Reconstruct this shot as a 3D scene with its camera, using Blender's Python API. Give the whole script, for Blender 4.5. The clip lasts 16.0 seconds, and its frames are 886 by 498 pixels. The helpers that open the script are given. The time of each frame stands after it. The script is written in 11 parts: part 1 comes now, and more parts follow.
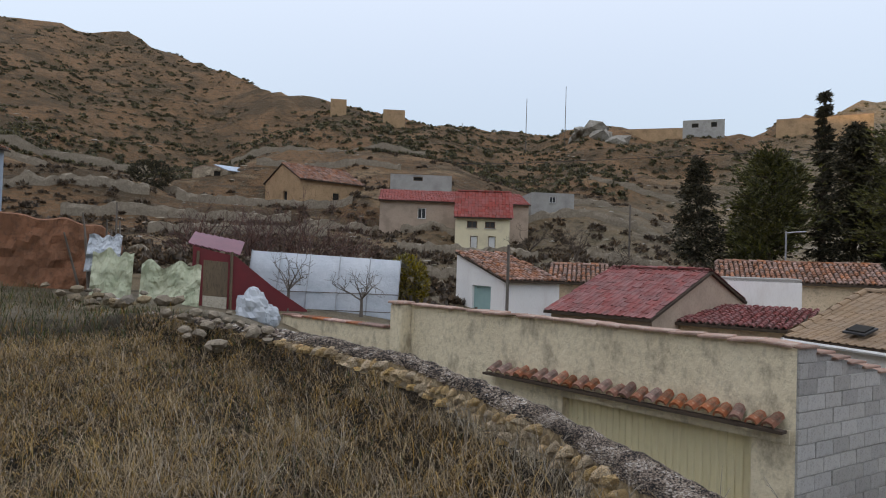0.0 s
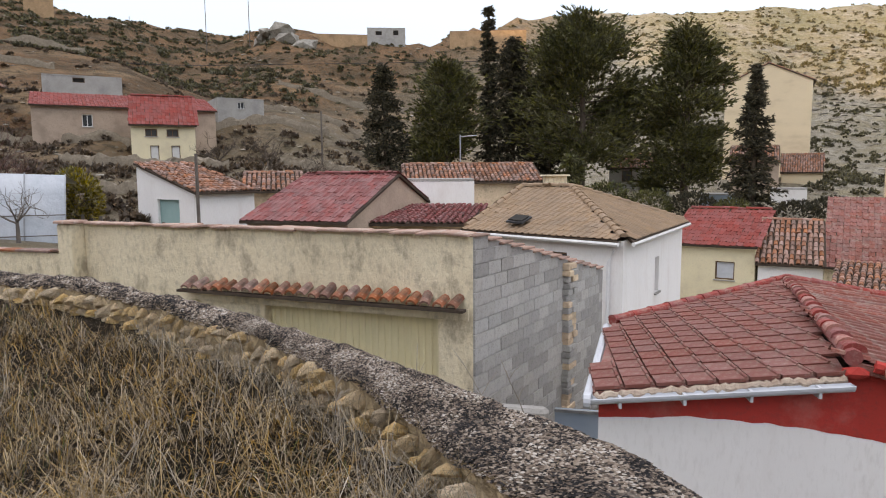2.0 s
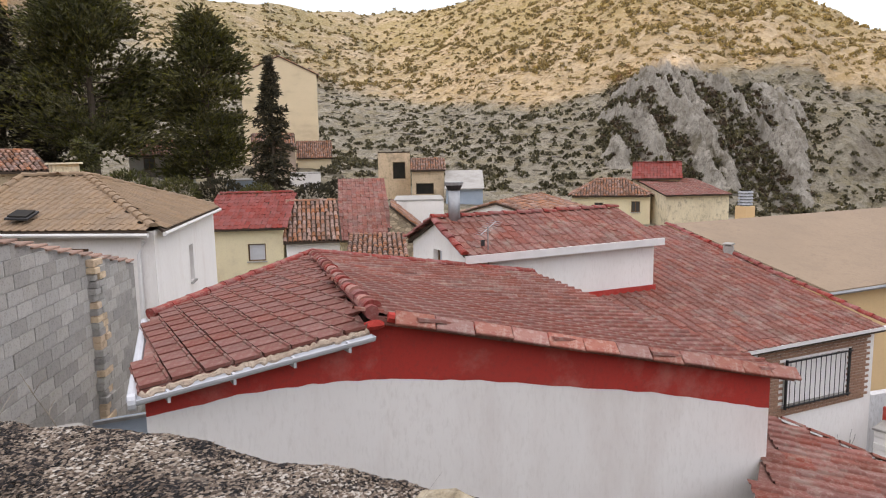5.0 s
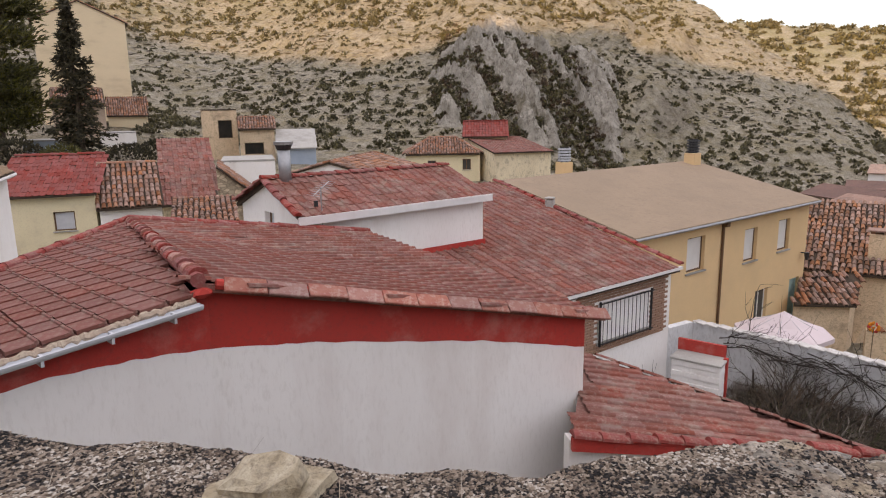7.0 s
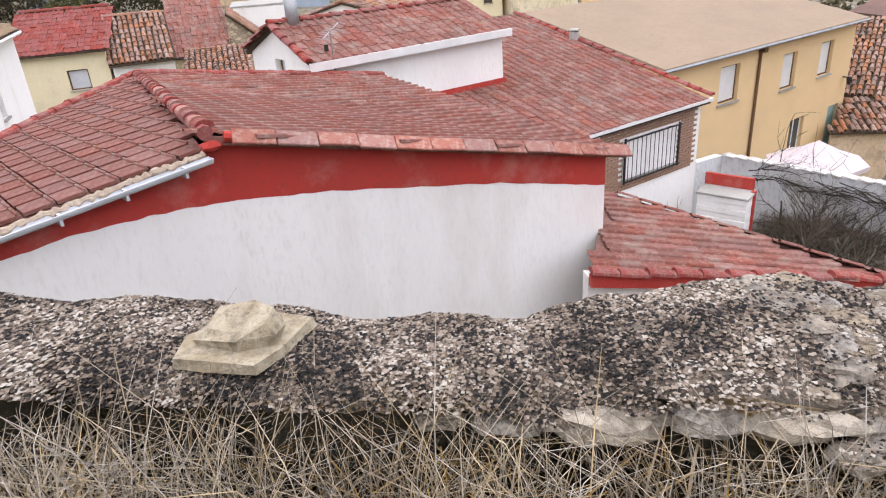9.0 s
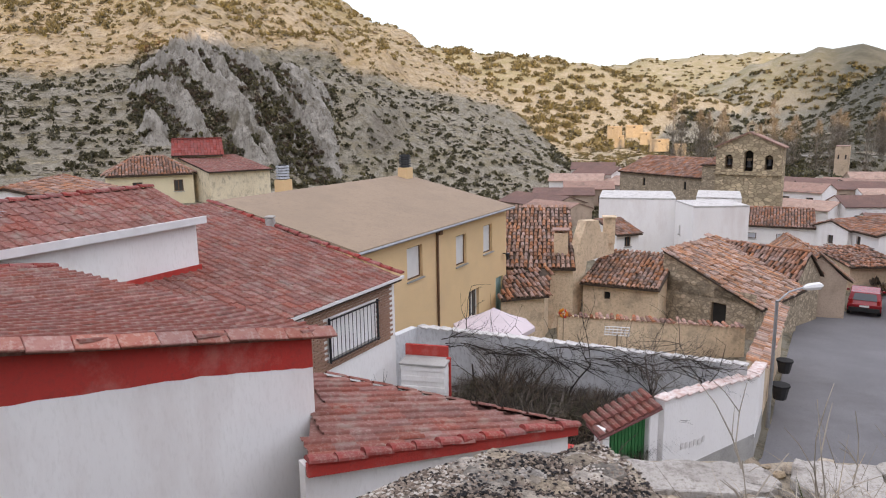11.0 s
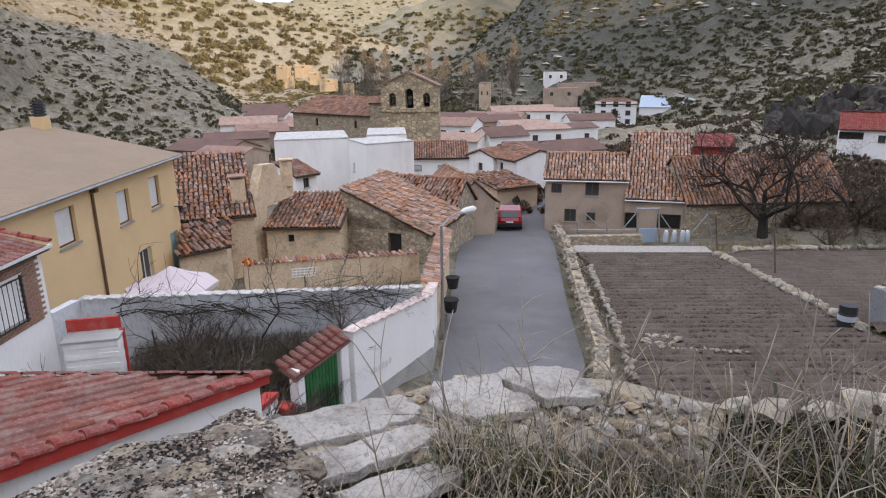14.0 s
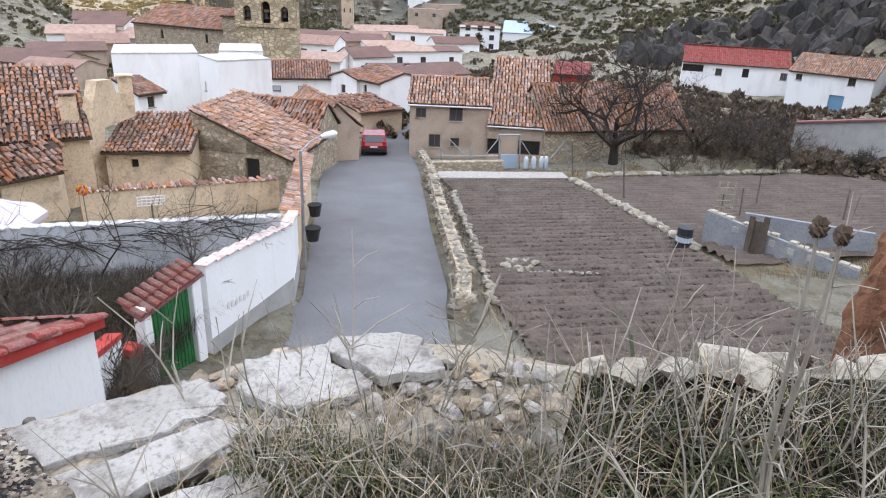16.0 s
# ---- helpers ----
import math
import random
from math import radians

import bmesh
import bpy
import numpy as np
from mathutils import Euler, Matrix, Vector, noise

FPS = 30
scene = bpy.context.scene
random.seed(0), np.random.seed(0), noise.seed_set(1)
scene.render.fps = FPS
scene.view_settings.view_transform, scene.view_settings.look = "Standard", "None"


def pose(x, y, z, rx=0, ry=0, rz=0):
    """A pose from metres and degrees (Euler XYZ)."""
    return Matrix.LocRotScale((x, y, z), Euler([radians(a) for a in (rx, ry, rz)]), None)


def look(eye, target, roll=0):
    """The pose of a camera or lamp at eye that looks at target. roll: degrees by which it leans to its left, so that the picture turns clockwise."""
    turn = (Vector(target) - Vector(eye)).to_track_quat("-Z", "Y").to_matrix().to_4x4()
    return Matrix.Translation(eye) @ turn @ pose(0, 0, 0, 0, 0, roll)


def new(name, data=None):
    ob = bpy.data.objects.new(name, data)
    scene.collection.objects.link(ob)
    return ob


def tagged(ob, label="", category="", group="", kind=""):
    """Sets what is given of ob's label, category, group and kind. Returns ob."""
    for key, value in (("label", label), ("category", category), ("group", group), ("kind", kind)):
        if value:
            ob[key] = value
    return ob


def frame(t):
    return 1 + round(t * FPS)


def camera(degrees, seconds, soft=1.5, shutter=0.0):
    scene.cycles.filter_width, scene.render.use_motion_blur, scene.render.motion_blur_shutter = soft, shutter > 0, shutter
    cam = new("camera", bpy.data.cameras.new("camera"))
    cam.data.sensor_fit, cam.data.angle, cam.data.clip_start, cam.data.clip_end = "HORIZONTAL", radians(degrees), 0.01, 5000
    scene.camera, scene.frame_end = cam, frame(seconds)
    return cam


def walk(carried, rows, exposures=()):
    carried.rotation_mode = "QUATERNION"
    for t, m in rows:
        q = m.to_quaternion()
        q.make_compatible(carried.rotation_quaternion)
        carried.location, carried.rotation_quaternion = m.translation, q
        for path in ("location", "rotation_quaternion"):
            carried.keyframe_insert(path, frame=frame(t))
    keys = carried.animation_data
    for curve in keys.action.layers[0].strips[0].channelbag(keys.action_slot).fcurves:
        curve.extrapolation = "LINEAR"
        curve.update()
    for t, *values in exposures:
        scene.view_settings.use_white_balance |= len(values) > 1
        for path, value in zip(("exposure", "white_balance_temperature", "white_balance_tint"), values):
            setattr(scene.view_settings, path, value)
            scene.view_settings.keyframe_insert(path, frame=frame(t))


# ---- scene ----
cam = camera(66.9, 16.0, soft=1.1)
# seconds, x, y, z, yaw, pitch, roll
ROWS = [
    (0.0, -0.087, -0.094, 1.587, 40.63, 1.16, -1.83),
    (0.5, -0.083, -0.093, 1.580, 34.29, 0.96, -2.51),
    (1.0, -0.095, -0.072, 1.560, 27.67, -0.74, -2.82),
    (1.5, -0.120, -0.050, 1.555, 22.88, -3.64, -2.27),
    (2.0, -0.130, -0.017, 1.533, 15.04, -6.31, 0.41),
    (2.5, -0.069, -0.020, 1.535, 6.50, -6.05, 1.01),
    (3.0, -0.026, -0.021, 1.524, 1.89, -6.73, 1.99),
    (3.5, -0.037, -0.029, 1.528, -4.09, -5.44, 1.52),
    (4.0, -0.121, -0.019, 1.518, -9.86, -7.02, 1.73),
    (4.5, -0.135, 0.009, 1.502, -18.69, -5.89, 1.41),
    (4.7, -0.157, 0.021, 1.489, -20.76, -6.89, 1.30),
    (6.8, -0.118, -0.037, 1.474, -37.96, -9.05, 0.54),
    (7.0, -0.118, -0.035, 1.491, -37.68, -11.62, 0.90),
    (7.5, -0.128, -0.008, 1.453, -36.11, -18.88, 2.42),
    (8.0, -0.105, -0.002, 1.453, -27.53, -20.70, 3.19),
    (8.5, -0.040, -0.011, 1.457, -27.85, -21.26, 4.05),
    (9.0, 0.058, -0.030, 1.437, -36.18, -24.74, 3.86),
    (9.5, 0.104, -0.057, 1.452, -44.01, -18.80, 3.14),
    (10.0, 0.104, 0.005, 1.453, -51.43, -15.22, 3.26),
    (10.2, 0.090, 0.002, 1.472, -52.80, -13.41, 3.02),
    (12.3, 0.197, 0.074, 1.457, -75.14, -12.63, 0.82),
    (12.5, 0.212, 0.052, 1.451, -76.53, -13.42, 1.44),
    (13.0, 0.216, -0.031, 1.465, -80.06, -14.26, 2.16),
    (13.5, 0.229, -0.089, 1.469, -82.44, -14.96, 0.76),
    (14.0, 0.290, -0.096, 1.464, -88.12, -15.85, 0.90),
    (14.5, 0.336, -0.075, 1.464, -93.85, -16.70, 0.94),
    (15.0, 0.414, -0.036, 1.442, -99.74, -18.16, 2.22),
    (15.5, 0.515, -0.076, 1.426, -102.05, -20.86, 2.22),
    (16.0, 0.667, -0.223, 1.417, -99.06, -22.12, -2.21),
]
EXPOSURES = [(0.0, 2.55, 10800, 14), (1.0, 2.7, 11000, 15), (1.8, 3.1, 11700, 17), (4.5, 3.2, 12700, 19), (7.0, 2.9, 12900, 23), (7.5, 3.6, 12000, 21), (9.0, 3.68, 11800, 20), (10.0, 3.45, 11400, 20), (12.5, 2.78, 10800, 20), (14.0, 2.98, 10100, 18), (14.5, 3.04, 9800, 17), (16.0, 3.62, 9700, 14)]
walk(cam, [(t, pose(x, y, z, 90 + pitch, roll, yaw)) for t, x, y, z, yaw, pitch, roll in ROWS], EXPOSURES)

# ---- world, sun ----
SUN_AZ, SUN_EL = 232.0, 8.2
world = bpy.data.worlds.new("world")
scene.world = world
world.use_nodes = True
wn = world.node_tree.nodes
sky = wn.new("ShaderNodeTexSky")
sky.sky_type, sky.sun_disc = "NISHITA", False
sky.sun_elevation, sky.sun_rotation = radians(SUN_EL + 6.3), radians(SUN_AZ)
sky.air_density, sky.dust_density, sky.ozone_density = 1.0, 0.3, 1.6
wn["Background"].inputs["Strength"].default_value = 0.15
veil = wn.new("ShaderNodeMix")
veil.data_type = "RGBA"
veil.inputs[0].default_value = 0.92
# thin high haze, brighter towards the zenith
way = wn.new("ShaderNodeTexCoord")
parts_of_way = wn.new("ShaderNodeSeparateXYZ")
climb = wn.new("ShaderNodeMapRange")
climb.inputs["From Min"].default_value, climb.inputs["From Max"].default_value = 0.0, 1.0
climb.inputs["To Min"].default_value, climb.inputs["To Max"].default_value = 0.0, 1.0
haze = wn.new("ShaderNodeMix")
haze.data_type = "RGBA"
haze.inputs[6].default_value = (0.20, 0.42, 0.90, 1.0)
haze.inputs[7].default_value = (1.27, 1.70, 2.62, 1.0)
world.node_tree.links.new(way.outputs["Generated"], parts_of_way.inputs[0])
world.node_tree.links.new(parts_of_way.outputs["Z"], climb.inputs["Value"])
world.node_tree.links.new(climb.outputs[0], haze.inputs[0])
world.node_tree.links.new(haze.outputs[2], veil.inputs[7])
world.node_tree.links.new(sky.outputs[0], veil.inputs[6])
world.node_tree.links.new(veil.outputs[2], wn["Background"].inputs["Color"])
sun_data = bpy.data.lights.new("sun", "SUN")
sun_data.energy, sun_data.angle, sun_data.color = 0.58, radians(0.6), (1.0, 0.89, 0.70)
sun = new("sun", sun_data)
sun_way = Vector((math.sin(radians(SUN_AZ)) * math.cos(radians(SUN_EL)), math.cos(radians(SUN_AZ)) * math.cos(radians(SUN_EL)), math.sin(radians(SUN_EL))))
sun.matrix_world = look(sun_way * 300, (0, 0, 0))

# ---- materials ----
def rgb(c):
    return (c[0], c[1], c[2], 1.0)


def mat(name, a, b, scale=4.0, c=None, fine=40.0, rough=0.85, bump=0.3, bump_scale=None, metal=0.0, vary=0.0, stain=None, stain_scale=0.7, stain_amount=0.5, stretch=(1, 1, 1), island=True, spec=0.3, cells=0.0, joint=(0.1, 0.08, 0.06), flat=1.0):
    """Two colours mixed by broad noise, a third by fine noise, stains of their own shape, grain as relief, and piece-to-piece variation."""
    m = bpy.data.materials.new(name)
    m.use_nodes = True
    nt = m.node_tree
    n, l = nt.nodes, nt.links
    p = n["Principled BSDF"]
    p.inputs["Roughness"].default_value, p.inputs["Metallic"].default_value = rough, metal
    p.inputs["Specular IOR Level"].default_value = spec
    co = n.new("ShaderNodeTexCoord")
    mp = n.new("ShaderNodeMapping")
    mp.inputs["Scale"].default_value = stretch
    l.new(co.outputs["Object"], mp.inputs["Vector"])

    def tex(s, detail=6.0, r=0.6):
        t = n.new("ShaderNodeTexNoise")
        t.inputs["Scale"].default_value, t.inputs["Detail"].default_value, t.inputs["Roughness"].default_value = s, detail, r
        l.new(mp.outputs[0], t.inputs["Vector"])
        return t

    def ramp(src, lo, hi):
        r = n.new("ShaderNodeMapRange")
        r.inputs["From Min"].default_value, r.inputs["From Max"].default_value = lo, hi
        l.new(src, r.inputs["Value"])
        return r.outputs[0]

    def mix(f, x, y):
        k = n.new("ShaderNodeMix")
        k.data_type = "RGBA"
        for sock, v in ((k.inputs[0], f), (k.inputs[6], x), (k.inputs[7], y)):
            if hasattr(v, "is_output"):
                l.new(v, sock)
            else:
                sock.default_value = v
        return k.outputs[2]

    col = mix(ramp(tex(scale).outputs["Fac"], 0.35, 0.65), rgb(a), rgb(b))
    ft = tex(fine, 4.0, 0.7)
    if c:
        col = mix(ramp(ft.outputs["Fac"], 0.5, 0.72), col, rgb(c))
    if cells:
        cm = n.new("ShaderNodeMapping")
        cm.inputs["Scale"].default_value = (cells, cells, cells * flat)
        l.new(co.outputs["Object"], cm.inputs["Vector"])
        vo, ve = n.new("ShaderNodeTexVoronoi"), n.new("ShaderNodeTexVoronoi")
        ve.feature = "DISTANCE_TO_EDGE"
        for t_ in (vo, ve):
            t_.inputs["Scale"].default_value = 1.0
            l.new(cm.outputs[0], t_.inputs["Vector"])
        hv = n.new("ShaderNodeHueSaturation")
        l.new(ramp(vo.outputs["Color"], -0.6, 1.1), hv.inputs["Value"])
        l.new(col, hv.inputs["Color"])
        col = mix(ramp(ve.outputs["Distance"], 0.02, 0.12), rgb(joint), hv.outputs[0])
    if stain:
        st = tex(stain_scale, 8.0, 0.65)
        f = n.new("ShaderNodeMath")
        f.operation = "MULTIPLY"
        l.new(ramp(st.outputs["Fac"], 0.52, 0.68), f.inputs[0])
        f.inputs[1].default_value = stain_amount
        col = mix(f.outputs[0], col, rgb(stain))
    if vary:
        if island:
            g = n.new("ShaderNodeNewGeometry")
            src = g.outputs["Random Per Island"]
        else:
            g = n.new("ShaderNodeObjectInfo")
            src = g.outputs["Random"]
        hs = n.new("ShaderNodeHueSaturation")
        mr = n.new("ShaderNodeMapRange")
        mr.inputs["To Min"].default_value, mr.inputs["To Max"].default_value = 1 - vary, 1 + vary
        l.new(src, mr.inputs["Value"])
        l.new(mr.outputs[0], hs.inputs["Value"])
        ml = n.new("ShaderNodeMath")
        ml.operation = "MULTIPLY"
        ml.inputs[1].default_value = 7.31
        l.new(src, ml.inputs[0])
        fr = n.new("ShaderNodeMath")
        fr.operation = "FRACT"
        l.new(ml.outputs[0], fr.inputs[0])
        ms = n.new("ShaderNodeMapRange")
        ms.inputs["To Min"].default_value, ms.inputs["To Max"].default_value = 1 - vary, 1 + vary * 0.6
        l.new(fr.outputs[0], ms.inputs["Value"])
        l.new(ms.outputs[0], hs.inputs["Saturation"])
        l.new(col, hs.inputs["Color"])
        col = hs.outputs[0]
    l.new(col, p.inputs["Base Color"])
    if bump:
        bt = tex(bump_scale or fine, 6.0, 0.65)
        bp = n.new("ShaderNodeBump")
        bp.inputs["Strength"].default_value, bp.inputs["Distance"].default_value = bump, 0.5 / (bump_scale or fine)
        l.new(bt.outputs["Fac"], bp.inputs["Height"])
        l.new(bp.outputs[0], p.inputs["Normal"])
    return m


def glass(name, tint):
    m = mat(name, tint, tint, rough=0.08, bump=0, spec=0.6)
    return m


M = {}
M["plaster_white"] = mat("plaster_white", (0.87, 0.845, 0.82), (0.83, 0.80, 0.775), 0.8, (0.78, 0.75, 0.72), 25, 0.9, 0.10, bump_scale=60, stain=(0.64, 0.55, 0.51), stain_scale=0.7, stain_amount=0.40, stretch=(1, 1, 0.3))
M["plaster_red"] = mat("plaster_red", (0.54, 0.046, 0.036), (0.47, 0.048, 0.038), 1.2, (0.39, 0.048, 0.040), 18, 0.8, 0.3, stain=(0.60, 0.25, 0.21), stain_scale=1.6, stain_amount=0.4)
M["plaster_cream"] = mat("plaster_cream", (0.82, 0.70, 0.51), (0.74, 0.62, 0.44), 0.9, (0.57, 0.475, 0.33), 11, 0.92, 1.0, bump_scale=13, stain=(0.30, 0.235, 0.16), stain_scale=2.8, stain_amount=0.75, stretch=(1, 1, 0.6))
M["plaster_yellow"] = mat("plaster_yellow", (0.80, 0.69, 0.47), (0.74, 0.63, 0.43), 0.7, (0.66, 0.56, 0.385), 20, 0.9, 0.2, stain=(0.52, 0.43, 0.31), stain_amount=0.4)
M["plaster_tan"] = mat("plaster_tan", (0.78, 0.53, 0.30), (0.73, 0.495, 0.28), 0.5, (0.68, 0.455, 0.26), 25, 0.9, 0.15, stain=(0.62, 0.43, 0.26), stain_amount=0.3)
M["plaster_pale"] = mat("plaster_pale", (0.80, 0.64, 0.44), (0.74, 0.59, 0.40), 0.3, (0.74, 0.59, 0.40), 9, 0.95, 0.3, stain=(0.60, 0.46, 0.31), stain_scale=0.3, stain_amount=0.5, stretch=(1, 1, 2.5))
M["plaster_old"] = mat("plaster_old", (0.77, 0.58, 0.405), (0.65, 0.48, 0.33), 0.9, (0.45, 0.33, 0.225), 9, 0.95, 0.9, bump_scale=12, stain=(0.32, 0.23, 0.16), stain_scale=1.3, stain_amount=0.65)
M["plaster_pink"] = mat("plaster_pink", (0.50, 0.37, 0.285), (0.42, 0.31, 0.24), 0.7, (0.35, 0.26, 0.2), 12, 0.95, 0.5, stain=(0.26, 0.195, 0.15), stain_amount=0.6)
M["adobe"] = mat("adobe", (0.68, 0.50, 0.36), (0.56, 0.41, 0.29), 0.8, (0.40, 0.28, 0.19), 8, 0.95, 0.9, bump_scale=9, stain=(0.27, 0.19, 0.14), stain_amount=0.6)
M["red_earth"] = mat("red_earth", (0.30, 0.125, 0.07), (0.21, 0.095, 0.055), 1.5, (0.14, 0.07, 0.045), 9, 0.95, 0.9, bump_scale=8)
M["rubble"] = mat("rubble", (0.76, 0.605, 0.44), (0.62, 0.485, 0.35), 3.0, (0.42, 0.325, 0.235), 9, 0.95, 1.0, bump_scale=8, stain=(0.36, 0.28, 0.205), stain_scale=0.7, stain_amount=0.5, cells=3.6, flat=1.7, joint=(0.26, 0.20, 0.145))
M["ashlar"] = mat("ashlar", (0.38, 0.31, 0.23), (0.31, 0.25, 0.185), 1.2, (0.25, 0.19, 0.12), 6, 0.95, 0.6, bump_scale=8, vary=0.18)
M["concrete_block"] = mat("concrete_block", (0.43, 0.405, 0.375), (0.345, 0.328, 0.305), 2.0, (0.235, 0.225, 0.21), 20, 0.95, 0.8, vary=0.2, island=False, stain=(0.54, 0.495, 0.435), stain_scale=4.5, stain_amount=0.7)
M["sandy_bed"] = mat("sandy_bed", (0.42, 0.345, 0.26), (0.29, 0.235, 0.175), 7.0, (0.15, 0.12, 0.095), 55, 0.95, 1.0, bump_scale=45, stain=(0.09, 0.075, 0.062), stain_scale=11, stain_amount=0.7)
M["mortar"] = mat("mortar", (0.38, 0.36, 0.335), (0.29, 0.275, 0.26), 2.2, (0.20, 0.19, 0.18), 24, 0.95, 0.9, stain=(0.46, 0.425, 0.38), stain_scale=2.5, stain_amount=0.6)
M["concrete"] = mat("concrete", (0.42, 0.40, 0.37), (0.35, 0.335, 0.31), 1.5, (0.27, 0.26, 0.25), 30, 0.95, 0.5, stain=(0.2, 0.19, 0.18), stain_amount=0.5)
M["slab"] = mat("slab", (0.46, 0.42, 0.38), (0.36, 0.325, 0.29), 5.0, (0.20, 0.175, 0.15), 60, 0.95, 1.0, bump_scale=45, stain=(0.13, 0.105, 0.085), stain_scale=9, stain_amount=0.8)
M["gravel_mortar"] = mat("gravel_mortar", (0.17, 0.135, 0.108), (0.085, 0.068, 0.057), 6.0, (0.03, 0.026, 0.024), 90, 0.95, 1.0, bump_scale=90, stain=(0.26, 0.205, 0.155), stain_scale=9, stain_amount=0.6)
M["stone"] = mat("stone", (0.50, 0.40, 0.27), (0.42, 0.33, 0.23), 6, (0.30, 0.24, 0.17), 30, 0.95, 0.8, bump_scale=25, vary=0.28, stain=(0.62, 0.55, 0.45), stain_scale=6, stain_amount=0.5)
M["pale_stone"] = mat("pale_stone", (0.62, 0.55, 0.45), (0.52, 0.45, 0.36), 8, (0.35, 0.29, 0.22), 35, 0.95, 0.8, bump_scale=30, stain=(0.25, 0.21, 0.16), stain_scale=9, stain_amount=0.7)
M["tile_red"] = mat("tile_red", (0.255, 0.074, 0.056), (0.20, 0.074, 0.057), 0.8, (0.31, 0.18, 0.15), 16, 0.85, 0.5, bump_scale=40, vary=0.15, stain=(0.29, 0.20, 0.165), stain_scale=2.6, stain_amount=0.8)
M["tile_brightred"] = mat("tile_brightred", (0.27, 0.045, 0.035), (0.23, 0.045, 0.036), 0.7, (0.19, 0.05, 0.04), 10, 0.8, 0.3, vary=0.12)
M["tile_darkred"] = mat("tile_darkred", (0.26, 0.075, 0.07), (0.22, 0.07, 0.065), 0.8, (0.19, 0.08, 0.07), 10, 0.75, 0.3, vary=0.18)
M["tile_tan"] = mat("tile_tan", (0.31, 0.20, 0.125), (0.26, 0.172, 0.11), 0.8, (0.22, 0.15, 0.10), 10, 0.8, 0.3, vary=0.07, stain=(0.20, 0.14, 0.10), stain_scale=0.5, stain_amount=0.6)
M["tile_brown"] = mat("tile_brown", (0.32, 0.226, 0.158), (0.285, 0.203, 0.143), 0.5, (0.26, 0.185, 0.132), 6, 0.9, 0.4, bump_scale=9, stain=(0.25, 0.18, 0.13), stain_scale=0.8, stain_amount=0.5)
M["tile_old"] = mat("tile_old", (0.35, 0.155, 0.098), (0.255, 0.118, 0.080), 1.0, (0.35, 0.235, 0.175), 9, 0.9, 0.5, bump_scale=25, vary=0.34, stain=(0.105, 0.075, 0.062), stain_scale=0.8, stain_amount=0.65)
M["tile_pale"] = mat("tile_pale", (0.43, 0.225, 0.148), (0.325, 0.16, 0.107), 1.5, (0.46, 0.355, 0.28), 9, 0.9, 0.5, bump_scale=25, vary=0.36, stain=(0.16, 0.105, 0.08), stain_scale=1.0, stain_amount=0.55)
M["tile_dark"] = mat("tile_dark", (0.36, 0.165, 0.10), (0.25, 0.12, 0.08), 1.0, (0.30, 0.20, 0.14), 9, 0.9, 0.5, bump_scale=25, vary=0.36, stain=(0.09, 0.065, 0.05), stain_scale=0.7, stain_amount=0.65)
M["tile_canopy"] = mat("tile_canopy", (0.38, 0.14, 0.08), (0.29, 0.11, 0.07), 5, (0.46, 0.31, 0.22), 18, 0.9, 0.5, vary=0.38, stain=(0.11, 0.08, 0.06), stain_scale=6, stain_amount=0.8, island=False)
# base under the tiles, its colour darkened for the shade between and beneath them
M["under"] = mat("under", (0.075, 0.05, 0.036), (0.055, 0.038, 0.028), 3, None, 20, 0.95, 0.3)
M["brick"] = mat("brick", (0.36, 0.18, 0.11), (0.31, 0.15, 0.09), 3, (0.25, 0.13, 0.09), 30, 0.9, 0.4, vary=0.22)
M["white_paint"] = mat("white_paint", (0.76, 0.75, 0.74), (0.68, 0.67, 0.66), 3, None, 30, 0.5, 0.05)
M["grey_plastic"] = mat("grey_plastic", (0.55, 0.57, 0.60), (0.48, 0.50, 0.53), 4, None, 30, 0.45, 0.05)
M["dark_metal"] = mat("dark_metal", (0.05, 0.05, 0.052), (0.035, 0.035, 0.037), 6, None, 50, 0.55, 0.1, metal=0.4)
M["metal_grey"] = mat("metal_grey", (0.40, 0.41, 0.42), (0.30, 0.31, 0.32), 5, None, 40, 0.45, 0.1, metal=0.7)
M["cream_metal"] = mat("cream_metal", (0.76, 0.66, 0.42), (0.70, 0.61, 0.39), 2, None, 30, 0.5, 0.05, stain=(0.50, 0.44, 0.29), stain_amount=0.4)
M["green_paint"] = mat("green_paint", (0.012, 0.17, 0.055), (0.01, 0.14, 0.045), 3, None, 30, 0.5, 0.1)
M["wood_old"] = mat("wood_old", (0.20, 0.14, 0.09), (0.14, 0.10, 0.07), 2, (0.09, 0.07, 0.05), 30, 0.9, 0.6, stretch=(1, 1, 0.2))
M["wood_brown"] = mat("wood_brown", (0.17, 0.09, 0.05), (0.13, 0.07, 0.04), 3, None, 30, 0.8, 0.3)
M["dark"] = mat("dark", (0.02, 0.018, 0.016), (0.03, 0.026, 0.022), 3, None, 20, 0.95, 0)
M["glass"] = glass("glass", (0.05, 0.055, 0.06))
M["shutter_white"] = mat("shutter_white", (0.72, 0.71, 0.69), (0.66, 0.65, 0.63), 3, None, 30, 0.6, 0.05)
M["asphalt"] = mat("asphalt", (0.175, 0.170, 0.172), (0.140, 0.136, 0.138), 0.4, (0.105, 0.101, 0.102), 25, 0.9, 0.6, bump_scale=30, stain=(0.118, 0.112, 0.112), stain_scale=0.3, stain_amount=0.8)
